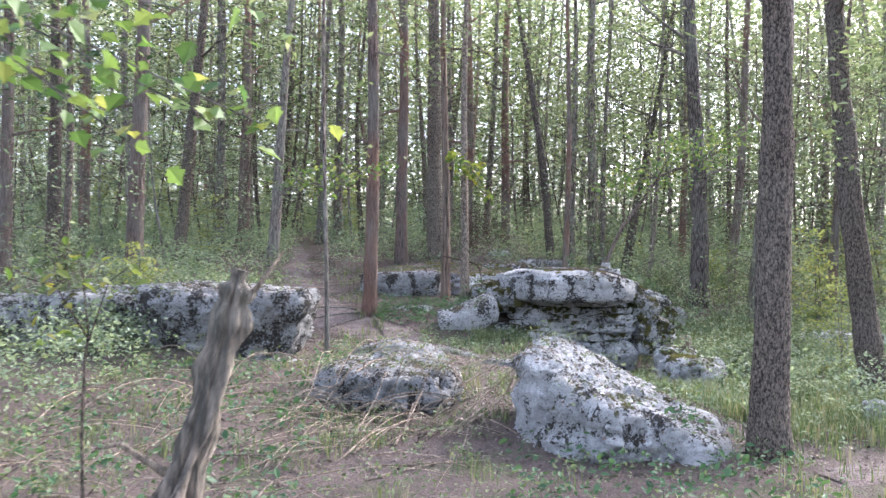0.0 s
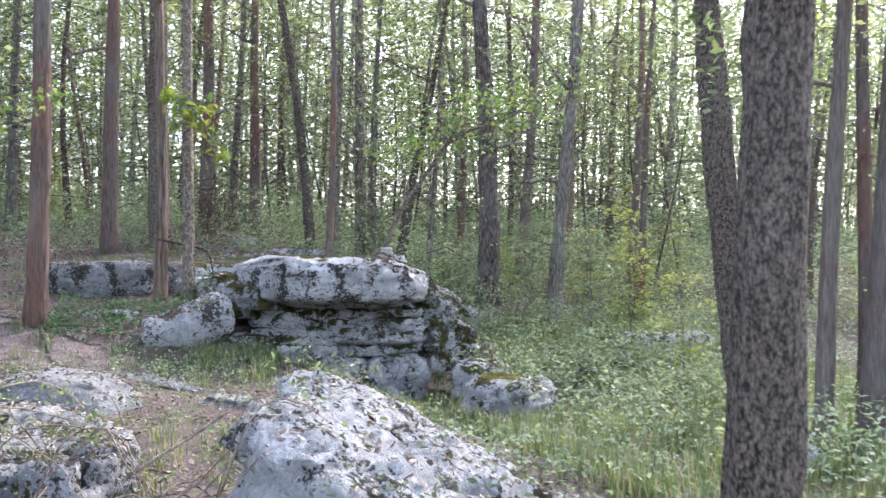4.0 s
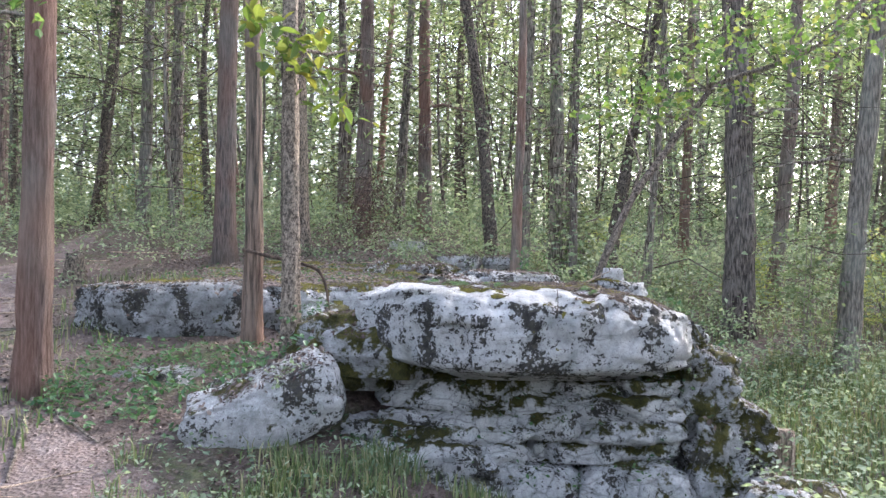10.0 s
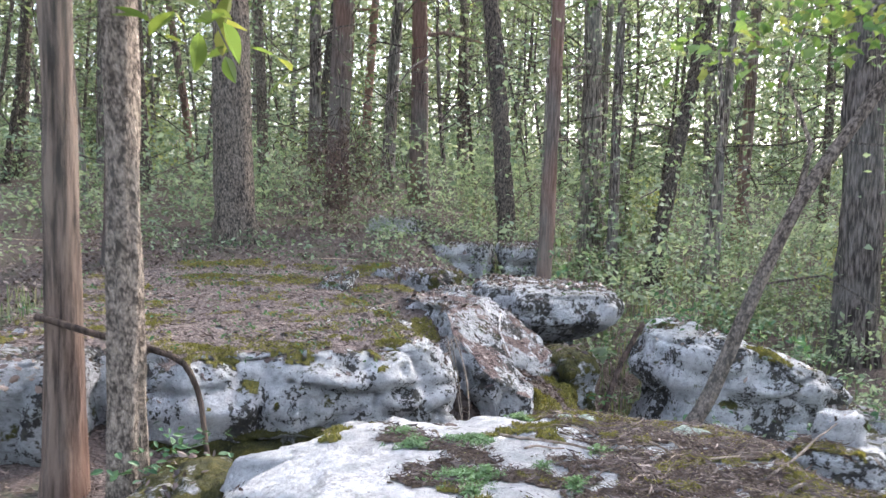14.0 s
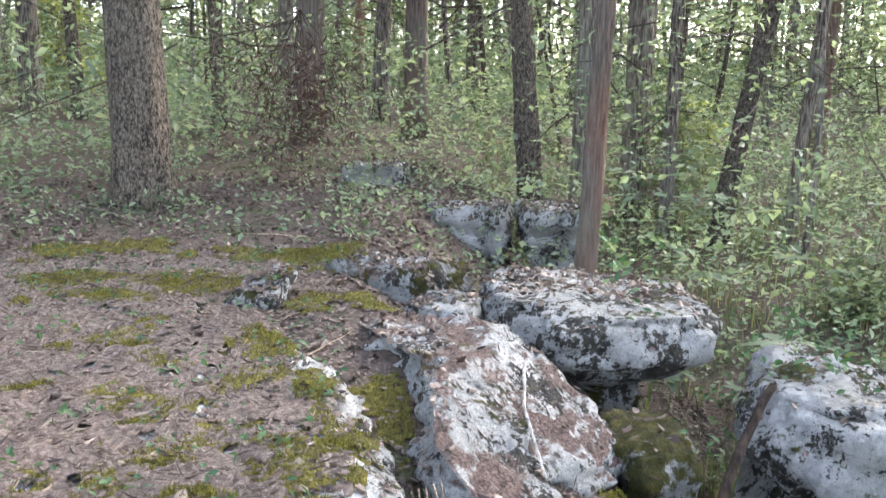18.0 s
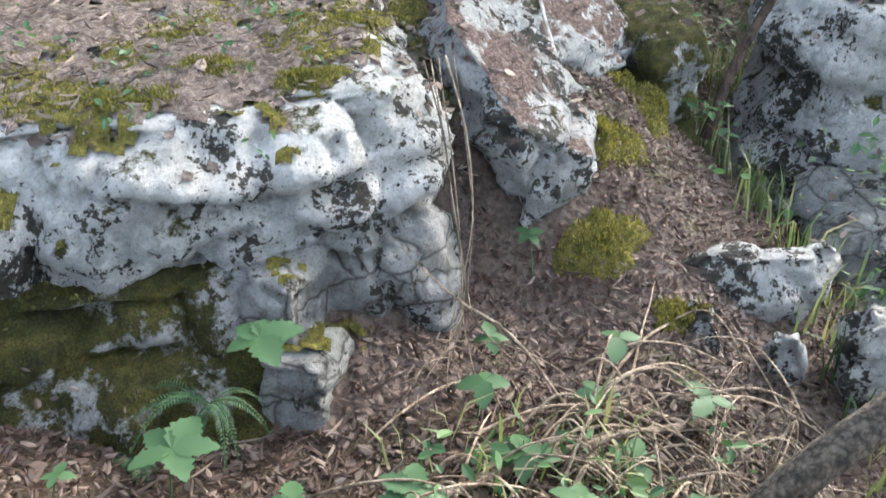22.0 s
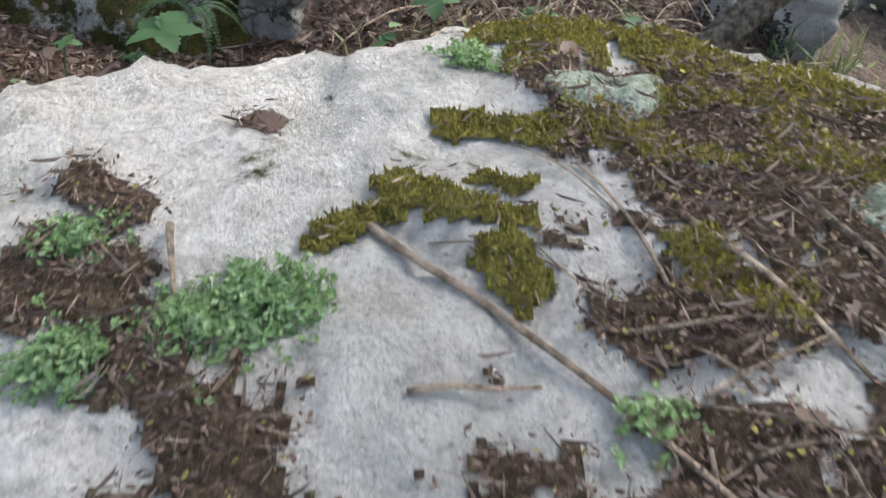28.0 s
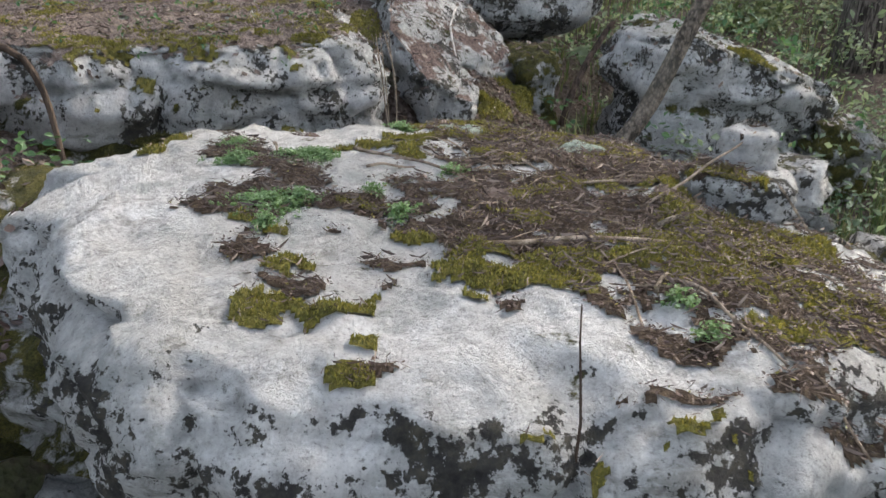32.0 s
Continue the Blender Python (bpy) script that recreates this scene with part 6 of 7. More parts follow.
for i, (x, y, rx, ry, turn) in enumerate([(3.0, 22.9, 0.16, 0.1, 30), (2.75, 22.3, 0.12, 0.08, 20), (3.15, 22.8, 0.2, 0.12, 60), (2.74, 21.9, 0.2, 0.14, 20), (3.02, 21.62, 0.14, 0.08, 0), (2.85, 22.35, 0.2, 0.12, 40), (4.3, 16.4, 0.35, 0.2, 0), (5.3, 15.6, 0.4, 0.15, 0), (4.9, 23.2, 0.2, 0.1, 0), (2.3, 25.3, 0.3, 0.15, 0)]):
    cushion = patch("moss_cushion", x, y, rx, ry, turn, 190 + i * 1.7, MOSS, "yellow-green moss cushion on weathered stone", "moss", 0.04, rim=0.45)
    v, f = fur(rng, cushion, 900, 0.025)
    part("fur", mesh_of("fur", v, f, MOSS_FUR), cushion)


tuft = random.Random(12)
runs = []
for i in range(70):
    x, y = tuft.uniform(-1.2, 2.0), 21.2 + 4.6 * tuft.random() ** 1.4
    a, ln = tuft.uniform(0, 6.28), tuft.uniform(0.05, 0.3)
    runs.append((x, y, x + ln * math.cos(a), y + ln * math.sin(a), tuft.uniform(0.05, 0.16)))
cushion = carpet("moss_carpet", (-1.3, 2.2, 20.95, 26.0), 0.025, runs, MOSS, "ragged olive moss spreading through the litter of the terrace", "moss", 0.02, 1.1, 11.0, level=0.8)
part("fur", mesh_of("fur", *fur(rng, cushion, 22000, 0.018), MOSS_FUR), cushion)
for i in range(14):
    x, y = tuft.uniform(-1.2, 1.9), tuft.uniform(21.5, 25.6)
    if x > 1.9 - (y - 22) * 0.35:
        continue
    cushion = patch("moss_cushion", x, y, tuft.uniform(0.06, 0.2), tuft.uniform(0.04, 0.12), tuft.uniform(0, 180), 300 + i * 1.7, MOSS, "small moss tuft in the leaf litter of the terrace", "moss", 0.035, rim=0.5)
    v, f = fur(rng, cushion, 500, 0.02)
    part("fur", mesh_of("fur", v, f, MOSS_FUR), cushion)


# stonecrop on the great block
def stonecrop(x, y, r, n, seed):
    """A loose low clump: short fleshy sprigs, each with small leaves round its tip."""
    g = np.random.default_rng(seed)
    root = tagged(new("stonecrop"), "clump of small blue-green stonecrop growing on the pale block", "plant", "stonecrop clumps")
    cs, stems = [], []
    for _ in range(n):
        px, py = x + g.normal(0, 0.5) * r, y + g.normal(0, 0.42) * r
        z = rest(px, py)[0]
        h = g.uniform(0.006, 0.042) * max(0.35, 1 - math.hypot(px - x, py - y) / (1.6 * r))
        tip = (px + g.normal(0, 0.008), py + g.normal(0, 0.008), z + h)
        cs.append(tip)
        stems.append(tube([(px, py, z - 0.003), tip], [0.0016, 0.001], 3, cap=False))
    tagged(part("stems", mesh_of("stems", *join(stems), STONECROP), root), kind="stuff")
    part("leaves", mesh_of("leaves", *sprays(g, np.array(cs), 9, 0.006, 0.012, 0.0, 0.55), STONECROP), root)
    return root


for i, (x, y, r, n) in enumerate([(1.91, 18.5, 0.085, 420), (1.99, 18.52, 0.05, 90), (1.91, 18.92, 0.07, 150), (1.98, 18.96, 0.075, 170), (1.77, 18.86, 0.06, 110), (2.27, 18.44, 0.04, 50), (2.26, 19.58, 0.045, 70), (1.93, 18.34, 0.03, 35), (2.19, 18.6, 0.03, 25), (1.73, 19.06, 0.05, 60), (2.88, 17.93, 0.03, 30), (2.92, 17.83, 0.03, 30), (2.43, 18.77, 0.035, 35)]):
    stonecrop(x, y, r, n, 400 + i)
# twigs on the great block
twig_rng = random.Random(41)
laid = [(2.11, 19.1, 2.57, 18.59, 0.0065), (2.53, 19.13, 2.68, 18.83, 0.007), (2.93, 18.38, 3.06, 18.43, 0.009), (2.16, 18.81, 2.31, 18.82, 0.005), (2.35, 18.37, 2.41, 18.28, 0.006), (2.7, 19.16, 2.79, 18.87, 0.007), (2.49, 18.23, 2.93, 18.26, 0.008), (2.93, 18.51, 3.31, 18.77, 0.006), (3.3, 18.73, 3.47, 18.4, 0.005), (2.89, 18.05, 3.04, 17.73, 0.006), (3.05, 17.73, 3.21, 17.65, 0.006),
        (2.83, 17.97, 2.89, 18.09, 0.006), (2.77, 18.68, 3.08, 18.7, 0.005), (2.42, 18.4, 2.53, 18.52, 0.005), (1.84, 19.09, 1.87, 18.97, 0.006), (2.71, 18.48, 2.85, 18.4, 0.006)]
for _ in range(34):
    x, y, a, ln = twig_rng.uniform(2.35, 3.25), twig_rng.uniform(17.75, 19.2), twig_rng.uniform(0, 3.14), twig_rng.uniform(0.06, 0.3)
    laid.append((x, y, x + ln * math.cos(a), y + ln * math.sin(a), twig_rng.uniform(0.0018, 0.004)))
for i, (a, b, c, d, r) in enumerate(laid):
    lying(a, b, c, d, r, r * 0.5, DEADWOOD if i % 3 == 2 else TWIG, "thin dry twig lying on the pale block", 0.012, name="twig", category="twig", group="twigs on the block")
# a dry seedling standing on the block
stick([(2.6, 17.56, 1.45), (2.61, 17.56, 1.66), (2.59, 17.57, 1.78)], 0.0035, 0.0015, TWIG_DARK, "bare dry seedling stalk on the pale block", "seedling", "seedling")
for i, (x, y, s, t) in enumerate([(2.5, 18.54, 0.1, 25), (2.83, 18.86, 0.06, 160), (1.77, 18.58, 0.065, 80), (1.9, 18.62, 0.05, 20), (2.7, 18.4, 0.06, 100), (1.91, 19.36, 0.06, 20), (1.4, 19.28, 0.07, 0), (2.42, 19.52, 0.055, 70), (2.68, 18.89, 0.06, 50), (1.91, 18.19, 0.05, 140), (2.04, 17.92, 0.04, 30), (3.07, 17.84, 0.09, 100),
                                  (3.01, 18.18, 0.07, 40), (2.98, 18.6, 0.06, 10), (2.75, 18.16, 0.05, 75), (3.1, 18.0, 0.07, 130), (2.6, 18.75, 0.05, 110), (2.9, 18.3, 0.05, 60)]):
    z, nor, _ = rest(x, y)
    leaf_ob = new("fallen_leaf", mesh_of("fallen_leaf", *blade(s, s * 0.75, 0.16, 9), LITTER_DARK, True))
    leaf_ob.matrix_world = Matrix.Translation((x, y, z + 0.004)) @ Euler((0.2, -0.06, radians(t))).to_matrix().to_4x4()
    tagged(leaf_ob, "curled brown fallen leaf on the pale block", "leaf", "fallen leaves")

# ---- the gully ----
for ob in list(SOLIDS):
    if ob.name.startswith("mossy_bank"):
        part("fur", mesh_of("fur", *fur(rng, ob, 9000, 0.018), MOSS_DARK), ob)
for i, (x, y, n, ln) in enumerate([(1.34, 20.66, 5, 0.14), (1.99, 20.67, 5, 0.13), (2.01, 20.47, 5, 0.11), (1.82, 20.31, 5, 0.1), (1.68, 20.61, 4, 0.09), (2.17, 20.45, 4, 0.08), (2.42, 20.58, 5, 0.08), (2.33, 20.81, 4, 0.12), (2.65, 20.55, 4, 0.08), (2.44, 20.32, 5, 0.1), (2.69, 21.35, 3, 0.1), (3.02, 21.2, 3, 0.11),
                                   (3.12, 20.54, 5, 0.08), (2.31, 21.45, 4, 0.08), (2.68, 20.88, 5, 0.09), (2.47, 21.82, 5, 0.07), (1.09, 20.53, 4, 0.05), (2.2, 21.05, 4, 0.09), (2.55, 21.1, 4, 0.08), (2.8, 20.7, 4, 0.08)]):
    herb(x, y, 500 + i, random.Random(i).uniform(0.08, 0.2), n, ln, ln * 0.62)
herb(1.54, 21.06, 560, 0.1, 5, 0.12, 0.085, z=0.84)
lying(1.87, 20.6, 3.05, 21.2, 0.017, 0.013, TWIG, "pale fallen branch in the gully", 0.06, name="branch", category="branch", group="brush pile")
rs = random.Random(8)
for a, b, c, d, r in [(2.42, 20.69, 2.59, 20.99, 0.009), (2.59, 20.99, 2.63, 20.57, 0.006), (2.87, 20.94, 2.74, 20.6, 0.007), (2.97, 20.98, 2.71, 20.45, 0.007), (2.66, 21.28, 2.99, 21.62, 0.007), (2.5, 21.2, 3.18, 21.06, 0.008), (2.22, 21.26, 1.86, 20.95, 0.005)]:
    lying(a, b, c, d, r, r * 0.7, TWIG, "pale crooked branch in the brush pile", 0.05, group="brush pile")
for i in range(130):
    a = rs.gauss(0.35, 0.5) if i % 3 else rs.uniform(0, 3.1)
    cx, ln = rs.uniform(1.95, 3.3), rs.uniform(0.15, 0.7)
    cy = rs.gauss(20.6 + 0.42 * (cx - 1.95), 0.24)
    lying(cx - math.cos(a) * ln / 2, cy - math.sin(a) * ln / 2, cx + math.cos(a) * ln / 2, cy + math.sin(a) * ln / 2, rs.uniform(0.003, 0.007), 0.002, TWIG if i % 5 else DEADWOOD, "dry bent stick in the brush pile", rs.uniform(0.05, 0.24), group="brush pile")
for i in range(5):
    x = 2.1 + 0.025 * i
    stick([(x - 0.05, 21.8 + 0.02 * i, 1.46), (x + rs.uniform(-0.03, 0.05), 21.62, 1.3), (x + rs.uniform(-0.05, 0.06), 21.55, 1.0), (x + rs.uniform(-0.06, 0.12), 21.4, 0.72), (x + rs.uniform(-0.2, 0.3), 21.15, 0.62)], 0.003, 0.002, TWIG if i % 2 else DEADWOOD, "dry vine hanging in the cleft", "vine", "vine", "hanging vines", 5)
stick([(3.44, 22.95, 0.6), (3.5, 23.0, 0.82), (3.64, 23.15, 1.08), (3.72, 23.22, 1.18), (3.85, 23.3, 1.33)], 0.028, 0.022, TWIG_DARK, "dark rotten branch propped among the blocks", "branch", "branch")
stick([(2.63, 23.47, rest(2.63, 23.47)[0] + 0.03), (2.56, 23.0, rest(2.56, 23.0)[0] + 0.05), (2.6, 22.45, rest(2.6, 22.45)[0] + 0.02)], 0.009, 0.006, STICKWHITE, "bleached white stick on the sloping block")


def fern(x, y, z, seed, n=7, length=0.24):
    r = random.Random(seed)
    root = tagged(new("fern"), "small green fern with drooping fronds on the mossy bank", "fern", "ferns")
    root.location = (x, y, z)
    pieces = []
    for i in range(26):
        u = i / 26
        w = 0.034 * math.sin(math.pi * (0.12 + 0.85 * u)) * (1 - 0.4 * u)
        px, pz = length * u, 0.09 * math.sin(u * 2.2) - 0.16 * u * u
        for s in (1, -1):
            q = [(px, 0, pz), (px + 0.004, s * w * 0.5, pz + 0.003), (px + 0.012, s * w, pz - 0.004), (px + 0.009, s * w * 0.45, pz)]
            pieces.append((q, [(0, 1, 2, 3)]))
    pieces.append(tube([(length * u, 0, 0.09 * math.sin(u * 2.2) - 0.16 * u * u) for u in np.linspace(0, 1, 8)], [0.0018] * 8, 4))
    me = mesh_of("frond", *join(pieces), HERB)
    for i in range(n):
        ob = part("frond", me, root)
        ob.matrix_basis = Euler((r.uniform(-0.3, 0.3), r.uniform(-0.3, 0.3), math.pi * 1.5 + (i - n / 2) * 0.55 + r.uniform(-0.2, 0.2))).to_matrix().to_4x4() @ Matrix.Scale(r.uniform(0.7, 1.15), 4)
    return root


fern(1.4, 20.96, 0.74, 1, 9, 0.24)
fern(1.2, 20.86, 0.62, 2, 5, 0.15)
fern(0.5, 20.9, 0.6, 3, 5, 0.15)

# ---- leaning tree, snag, leafy boughs ----
lean_root = tagged(new("tree"), "slender leaning tree growing from the rocks", "tree", "forest trees")
line = [(2.78, 20.55, 0.35), (2.9, 20.58, 0.58), (3.03, 20.6, 0.8), (3.2, 20.6, 1.02), (3.44, 20.62, 1.25), (3.66, 20.65, 1.8), (3.97, 20.7, 2.49), (4.4, 20.8, 3.02), (4.84, 20.9, 3.66), (5.14, 21.0, 3.82), (5.7, 21.2, 4.0), (6.4, 21.4, 4.3), (7.2, 21.6, 5.2)]
fine = [Vector(line[0])]
for a, b in zip(line, line[1:]):
    fine += [Vector(a).lerp(Vector(b), u) for u in (0.25, 0.5, 0.75, 1)]
for _ in range(3):
    fine = [fine[0]] + [(fine[i - 1] + fine[i] * 2 + fine[i + 1]) / 4 for i in range(1, len(fine) - 1)] + [fine[-1]]
v, f = tube(fine, [0.058 * (1 + 0.3 * math.exp(-i / 3)) * (1 - 0.72 * i / len(fine)) for i in range(len(fine))], 16, 0.2, 9)
part("trunk", mesh_of("trunk", v, f, BARK_FINE, True), lean_root)
for limb_pts in ([(3.97, 20.7, 2.49), (4.1, 20.85, 2.8), (4.0, 21.0, 3.2), (4.15, 21.05, 3.6)], [(4.84, 20.9, 3.66), (5.0, 20.75, 4.0), (4.9, 20.6, 4.4), (5.1, 20.55, 4.9)], [(5.7, 21.2, 4.0), (5.9, 21.0, 4.1), (6.2, 20.9, 4.0), (6.6, 20.8, 4.2)]):
    v, f = tube(limb_pts, [0.022, 0.016, 0.011, 0.006], 8, 0.15, 4)
    part("limb", mesh_of("limb", v, f, BARK_FINE, True), lean_root)


def bough(name, tips, start, material, size, seed, label, per=7, spread=0.16, thin=0.85, wood=None, r0=0.016, lobes=0.6):
    """A leafy bough: twigs from a start to several tips, with leaves about them."""
    g = np.random.default_rng(seed)
    root = tagged(new(name), label, "branch", "leafy boughs")
    pieces, cs = [], []
    for t in tips:
        a, b = Vector(start), Vector(t)
        m = a.lerp(b, 0.5) + Vector((0, 0, 0.12))
        pieces.append(tube([a, a.lerp(m, 0.5), m, m.lerp(b, 0.5), b], [r0, r0 * 0.8, r0 * 0.6, r0 * 0.4, 0.003], 5))
        cs += [tuple(a.lerp(b, u) + Vector((0, 0, 0.1 * (1 - u)))) for u in (0.55, 0.7, 0.85, 1.0)]
    part("twig", mesh_of("twig", *join(pieces), wood or BARK_GREY), root)
    v, f = sprays(g, np.array(cs), per, spread, size, 0.4, thin, True, lobes)
    part("leaves", mesh_of("leaves", v, f, material), root)
    return root


bough("bough", [(4.1, 20.8, 3.35), (3.6, 21.2, 3.4), (4.4, 21.2, 3.5), (4.7, 20.6, 4.0), (4.0, 20.5, 3.8), (5.3, 20.7, 3.5)], (4.84, 20.9, 3.66), MAPLE, 0.08, 1, "bright green maple leaves on the leaning tree", 18, 0.24)
bough("bough", [(5.3, 20.8, 4.5), (6.1, 21.0, 4.6), (5.7, 20.6, 4.0), (6.5, 21.0, 4.2), (5.0, 21.2, 4.5), (7.0, 20.9, 4.8)], (5.8, 21.25, 4.02), MAPLE, 0.08, 2, "bright green maple leaves over the rocks", 20, 0.3)
bough("bough", [(0.56, 19.5, 3.5), (0.1, 19.4, 4.0), (1.05, 19.5, 2.95), (0.85, 19.4, 3.2), (0.3, 19.3, 3.6), (0.75, 19.3, 3.75)], (0.42, 20.0, 3.9), BIGLEAF, 0.17, 3, "bough of large drooping dark-green leaves", 5, 0.12, 0.5, None, 0.012, 0.0)
bough("bough", [(-1.3, 17.3, 3.45), (-2.3, 17.2, 3.5), (-2.8, 17.2, 3.35), (-1.8, 17.0, 3.65), (-0.9, 17.3, 3.6), (-2.0, 17.5, 3.2)], (-3.2, 17.6, 3.0), MAPLE, 0.08, 4, "bright green maple bough beside the cedar", 15, 0.2)
bough("bough", [(-0.68, 3.1, 2.75), (-0.85, 3.1, 2.46), (-1.28, 3.1, 2.5), (-0.63, 3.1, 2.42), (-1.5, 3.2, 2.8), (-1.1, 3.3, 2.35)], (-2.2, 3.4, 2.9), MAPLE, 0.075, 5, "maple bough hanging at the start of the walk", 6, 0.13, 0.9, None, 0.008)
snag = tagged(new("dead_tree"), "broken dead trunk with peeling bark, leaning", "dead tree")
pts = [(-1.32, 4.0, -0.2), (-1.27, 4.05, 0.3), (-1.2, 4.1, 0.9), (-1.06, 4.1, 1.4), (-0.97, 4.1, 1.75), (-0.93, 4.1, 1.92)]
fine = []
for a, b in zip(pts, pts[1:]):
    fine += [Vector(a).lerp(Vector(b), u / 6) for u in range(6)]
fine.append(Vector(pts[-1]))
v, f = tube(fine, [(0.10 - 0.0017 * i + 0.012 * math.sin(i * 1.7)) * (1 if i < len(fine) - 3 else 0.6) for i in range(len(fine))], 40, 0.85, 4)
part("trunk", mesh_of("trunk", v, f, SNAG, True), snag)
for i, (a, b, c) in enumerate([((-1.18, 4.05, 1.0), (-1.45, 4.1, 1.15), (-1.6, 4.2, 1.1)), ((-0.98, 4.1, 1.7), (-0.85, 4.1, 1.85), (-0.75, 4.15, 2.0))]):
    v, f = tube([a, b, c], [0.02, 0.012, 0.005], 7, 0.2, i)
    part("stub", mesh_of("stub", v, f, DEADWOOD, True), snag)
# roots across the trail
for i, (a, b, c, d, r) in enumerate([(-1.45, 18.55, -1.1, 17.2, 0.03), (-1.6, 18.55, -2.3, 17.7, 0.02), (-1.7, 18.75, -2.9, 18.4, 0.022), (-1.8, 18.95, -3.1, 19.5, 0.02), (-1.4, 18.55, -0.7, 17.8, 0.02), (-3.9, 20.4, -3.1, 20.9, 0.02)]):
    lying(a, b, c, d, r, r * 0.35, BARK_GREY, "tree root crossing the trail", 0.01, name="root", category="root", group="roots on the trail")
for i in range(34):
    y = rs.uniform(16.2, 27)
    x, a, ln = -3.1 - (y - 20) * 0.13 + rs.gauss(0.3 if y > 19 else 1.2, 0.5), rs.uniform(-0.6, 0.6), rs.uniform(0.4, 1.3)
    lying(x - math.cos(a) * ln / 2, y - math.sin(a) * ln / 2, x + math.cos(a) * ln / 2, y + math.sin(a) * ln / 2, rs.uniform(0.006, 0.016), 0.004, BARK_GREY if i % 2 else TWIG, "thin root showing in the trodden trail", 0.0, name="root", category="root", group="roots on the trail")
# stumps
for x, y, r, h, m, lab in [(-3.0, 24.0, 0.13, 0.42, BARK_OAK, "weathered stump by the trail"), (5.15, 19.6, 0.12, 0.62, DEADWOOD, "splintered grey stump in the grass")]:
    z = float(ground_z(x, y))
    v, f = tube([(x, y, z - 0.2), (x, y, z), (x, y, z + h * 0.4), (x + 0.02, y, z + h * 0.8), (x + 0.02, y, z + h)], [r * 1.3, r * 1.15, r, r * 0.95, r * 0.85], 18, 0.35, 5)
    tagged(new("stump", mesh_of("stump", v, f, m, True)), lab, "stump")
# dry vines round the low block near the start
for i in range(150):
    a, ln = rs.uniform(-0.6, 1.4), rs.uniform(0.5, 1.9)
    cx, cy = (rs.uniform(-1.9, 0.7), rs.uniform(9.8, 11.5)) if i < 75 else (rs.uniform(-4.2, 0.5), rs.uniform(6.0, 13))
    lying(cx - math.cos(a) * ln / 2, cy - math.sin(a) * ln / 2, cx + math.cos(a) * ln / 2, cy + math.sin(a) * ln / 2, rs.uniform(0.004, 0.014), 0.003, TWIG if i % 3 else DEADWOOD, "dry bent vine stem over the litter", rs.uniform(0.05, 0.35), group="dry vines", name="vine", category="vine")
for i in range(70):
    a, ln = rs.uniform(0, 3.1), rs.uniform(0.3, 1.4)
    cx, cy = rs.uniform(-3.5, 4.8), rs.uniform(7, 17)
    lying(cx - math.cos(a) * ln / 2, cy - math.sin(a) * ln / 2, cx + math.cos(a) * ln / 2, cy + math.sin(a) * ln / 2, rs.uniform(0.004, 0.012), 0.003, DEADWOOD if i % 2 else TWIG, "fallen stick on the forest floor", 0.02, group="fallen sticks")
for i in range(26):
    a, ln = rs.uniform(0, 3.1), rs.uniform(0.15, 0.8)
    cx, cy = rs.uniform(-1.2, 1.8), rs.uniform(21.4, 27)
    lying(cx - math.cos(a) * ln / 2, cy - math.sin(a) * ln / 2, cx + math.cos(a) * ln / 2, cy + math.sin(a) * ln / 2, rs.uniform(0.003, 0.009), 0.002, TWIG if i % 2 else DEADWOOD, "dry stick on the mossy terrace", 0.01, group="terrace sticks")
stick([(-0.05, 20.15, 1.85), (0.45, 20.0, 1.75), (0.75, 19.95, 1.7), (0.82, 19.95, 1.2), (1.0, 19.9, 0.7)], 0.02, 0.01, TWIG_DARK, "crooked dead branch hanging from the split cedar", "branch", "branch")
# grass
gr = np.random.default_rng(31)
grass(gr, "grass", 9000, (0.5, 4.2, 15.8, 18.0), 0.19, "green grass tufts at the foot of the ledge", lambda x, y: noise.noise(Vector((x * 1.8, y * 1.8, 0))) > 0.25 - 0.42 * (x > 1.9))
grass(gr, "grass", 44000, (3.6, 11.5, 10.5, 25), 0.32, "tall grass and weeds below the outcrop", lambda x, y: noise.noise(Vector((x * 0.6, y * 0.6, 5))) > -0.3)
grass(gr, "grass", 7000, (-4.5, 5, 6.0, 13.5), 0.2, "grass tufts on the forest floor", lambda x, y: noise.noise(Vector((x * 0.7, y * 0.7, 9))) > 0.0)
grass(gr, "grass", 3000, (-5, -1.2, 14, 24), 0.2, "grass along the trail", lambda x, y: not -3.9 < x + (y - 20) * 0.13 < -2.3 and y > 15)
grass(gr, "grass", 9000, (3, 13, 24, 34), 0.3, "grass and weeds under the trees", None)


def low_leaves(name, n, box, zs, size, material, label, test=None, per=6, spread=0.07, top=4.0):
    xs, ys = gr.uniform(box[0], box[1], n), gr.uniform(box[2], box[3], n)
    z, _, _ = rest_many(xs, ys, top)
    return stuff(name, sprays(gr, np.stack([xs, ys, z + gr.uniform(zs[0], zs[1], n)], 1), per, spread, size, near=True), material, label, "plants")


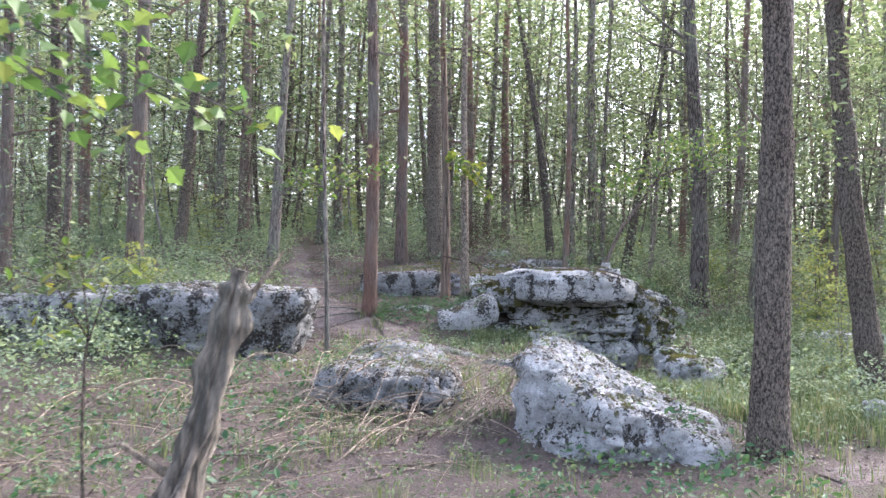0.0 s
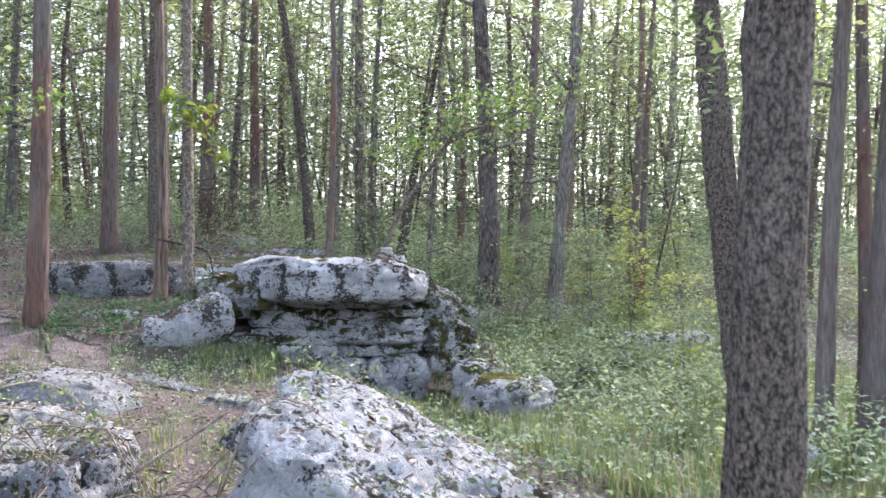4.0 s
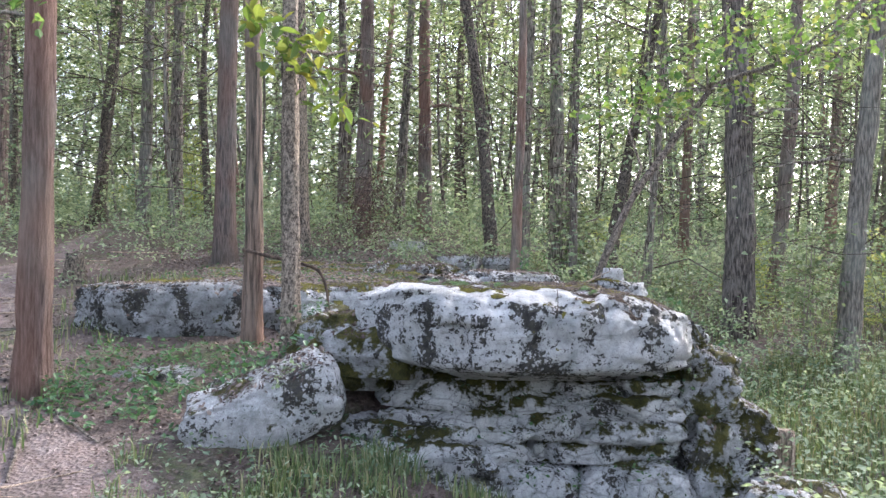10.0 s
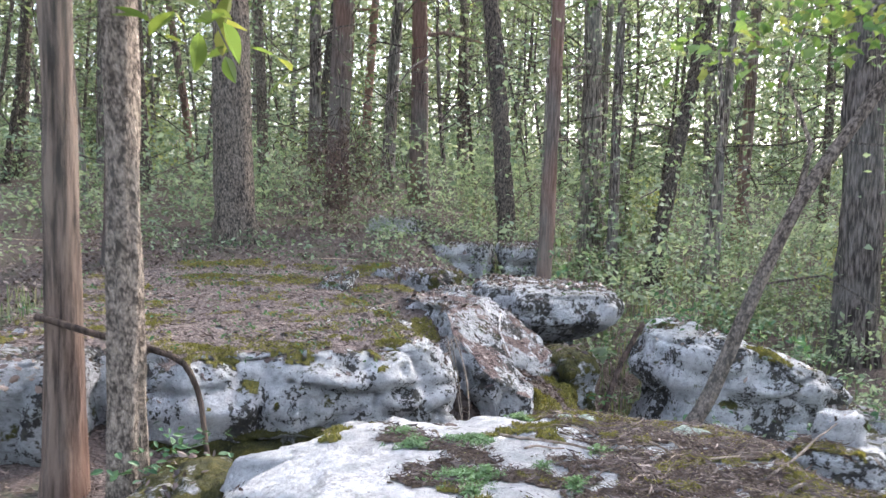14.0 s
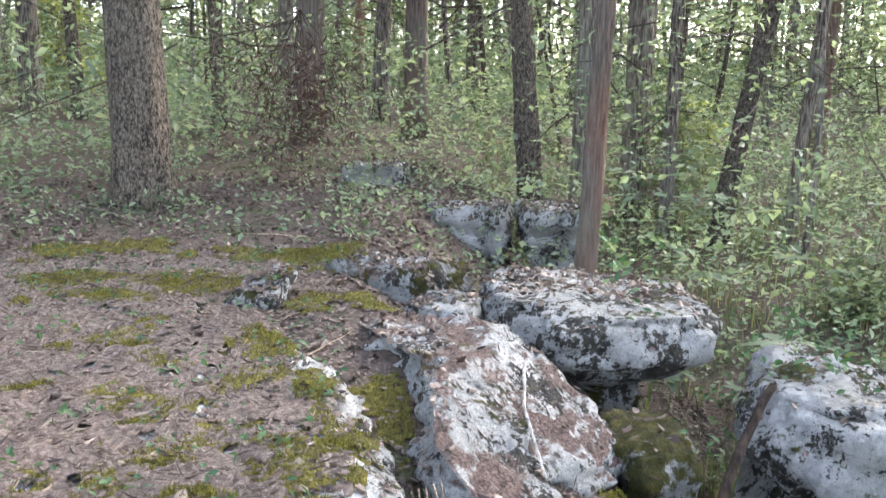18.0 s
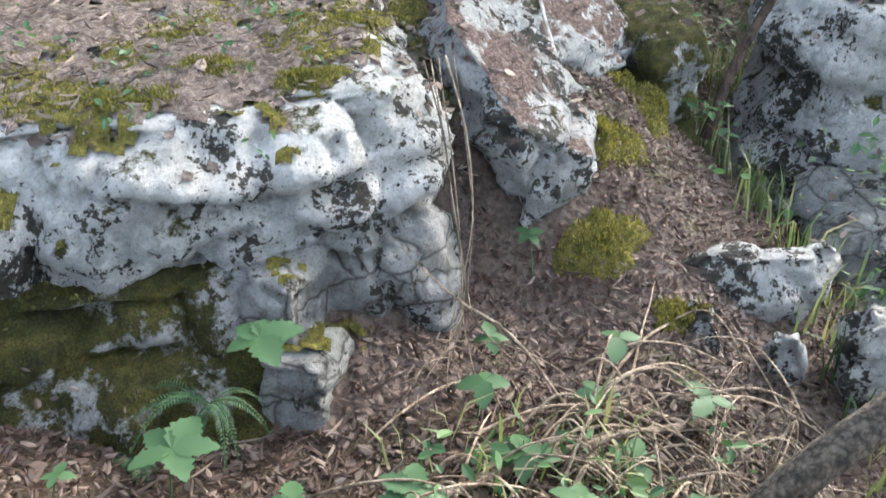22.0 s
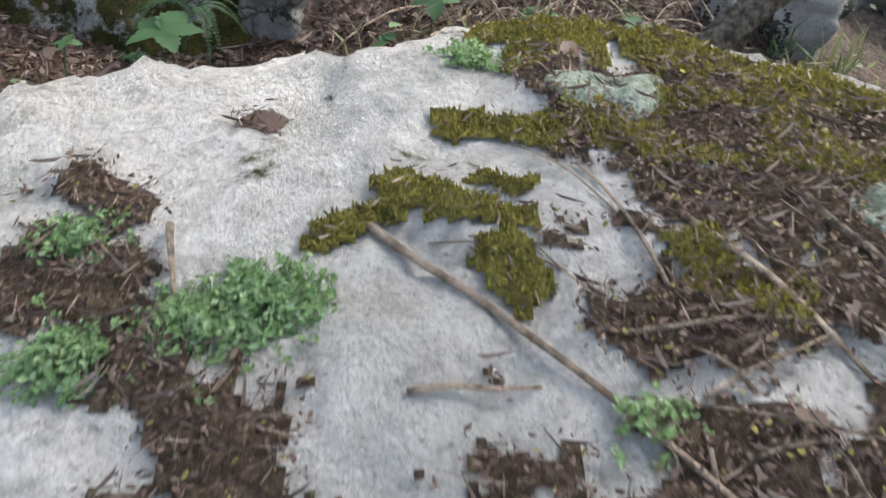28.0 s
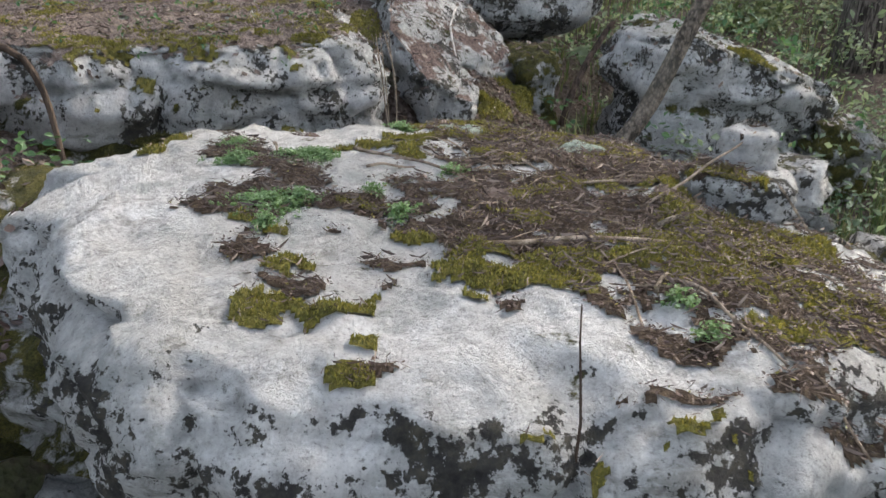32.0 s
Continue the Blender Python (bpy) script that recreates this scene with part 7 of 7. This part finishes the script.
low_leaves("ivy", 200, (-1.4, 0.4, 18.1, 19.9), (0.02, 0.16), 0.055, HERB, "low ivy and seedlings among the stones by the cedar")
low_leaves("weeds", 900, (3.8, 10, 11, 25), (0.05, 0.3), 0.05, LEAF_COOL, "leafy weeds in the grass")
low_leaves("weeds", 1500, (-4.5, 3.5, 6.0, 15.8), (0.02, 0.2), 0.05, LEAF, "leafy weeds on the forest floor")
low_leaves("weeds", 1300, (-8, -3.3, 7, 23), (0.03, 0.5), 0.065, LEAF, "leafy weeds beside the trail")
low_leaves("seedlings", 420, (-1.5, 1.7, 21.3, 27), (0.02, 0.09), 0.035, HERB, "tiny seedlings on the mossy terrace", None, 4, 0.03)
low_leaves("weeds", 220, (3.2, 7, 21.5, 27), (0.05, 0.3), 0.065, HERB, "broad-leaved weeds beside the blocks")
low_leaves("weeds", 60, (0.3, 0.9, 19.5, 20.5), (0.02, 0.15), 0.05, HERB, "broad-leaved weeds in the shaded hollow")
low_leaves("ledge_plants", 80, (0.8, 3.9, 17.85, 18.4), (0.0, 0.06), 0.04, HERB, "small plants rooted in the ledges", top=0.86)
low_leaves("gully_plants", 22, (1.9, 3.0, 20.3, 21.1), (0.05, 0.22), 0.055, HERB, "leafy sprigs growing through the brush pile", None, 5, 0.05)
low_leaves("weeds", 340, (-3.0, 1.6, 25.4, 30), (0.03, 0.25), 0.06, LEAF_COOL, "low weeds round the oak")
low_leaves("weeds", 260, (1.5, 3.4, 25.6, 30), (0.03, 0.3), 0.06, LEAF_COOL, "low weeds behind the terrace")
low_leaves("weeds", 200, (-0.4, 1.4, 16.2, 17.8), (0.02, 0.14), 0.045, LEAF_COOL, "low weeds before the tilted slab")
grass(gr, "grass", 180, (1.9, 3.0, 20.3, 21.0), 0.22, "long grass blades in the brush pile", None, 6, 0.05)
grass(gr, "grass", 1300, (-0.5, 1.6, 16.4, 17.6), 0.2, "grass tufts before the tilted slab", lambda x, y: noise.noise(Vector((x * 2, y * 2, 3))) > 0.05, 26, 0.07)
low_leaves("broad_weeds", 330, (-4.6, -1.2, 6.5, 13), (0.03, 0.28), 0.085, HERB, "broad-leaved weeds among dry sticks", None, 4, 0.09)
low_leaves("broad_weeds", 120, (0.6, 3.4, 7.2, 9.2), (0.03, 0.2), 0.085, HERB, "broad-leaved weeds at the foot of the pale slab", None, 4, 0.08)
low_leaves("broad_weeds", 160, (2.3, 4.6, 10.2, 14), (0.03, 0.25), 0.06, LEAF_COOL, "low weeds beside the pale slab", None, 6, 0.08)
low_leaves("ivy", 90, (-1.3, 0.7, 18.0, 19.0), (0.02, 0.14), 0.07, HERB, "broad green leaves among the stones by the cedar", None, 4, 0.07)
# a thin stem and a hanging dead branch
bough("sapling", [(-2.05, 5.1, 2.0), (-1.8, 5.2, 1.9), (-2.3, 5.0, 1.85), (-2.2, 5.3, 1.5)], (-1.98, 5.1, 1.5), BIGLEAF, 0.08, 61, "thin bare sapling with a few yellow-green leaves", 3, 0.1, 0.6, TWIG_DARK, 0.006, 0.3)
stick([(-2.05, 5.1, float(ground_z(-2.05, 5.1)) - 0.1), (-2.0, 5.1, 0.6), (-2.02, 5.1, 1.1), (-1.98, 5.1, 1.52)], 0.014, 0.008, BARK_OAK, "thin dark sapling stem at the start of the walk", "sapling", "sapling")
bough("dead_branch", [(0.5, 28.0, 2.1), (0.8, 27.9, 1.9), (1.1, 28.1, 2.0), (1.4, 28.0, 2.3), (0.6, 28.4, 2.7), (1.3, 28.4, 2.8), (0.95, 27.8, 2.5), (0.3, 28.2, 2.9), (1.0, 28.0, 1.7)], (0.95, 28.4, 3.5), LITTER_DARK, 0.1, 62, "dead cedar branch hanging with brown foliage", 70, 0.26, 0.16, TWIG_DARK, 0.006, 0.0)
for i, (x, y) in enumerate([(4.6, 25.6), (5.0, 25.1), (5.9, 28.0), (4.24, 27.0), (4.5, 24.6), (5.4, 26.2), (4.9, 27.6), (6.3, 25.4), (5.6, 24.4), (4.1, 25.8)]):
    herb(x, y, 600 + i, 0.3 + 0.07 * (i % 4), 7, 0.26, 0.09, LEAF_COOL, "pale broad-leaved plant beside the blocks")
# young growth beside the start of the walk
for i, (x, y) in enumerate([(-5.6, 9.0), (-4.2, 16.0), (-4.8, 18.0), (-4.4, 20.0), (-5.2, 14.0), (6.0, 17.5), (6.9, 19.5), (9.2, 13.0), (5.2, 25.0), (6.2, 24.0)]):
    copy_thing(kinds[[0, 4, 8][i % 3]], pose(x, y, float(ground_z(x, y)), 0, 0, i * 67))
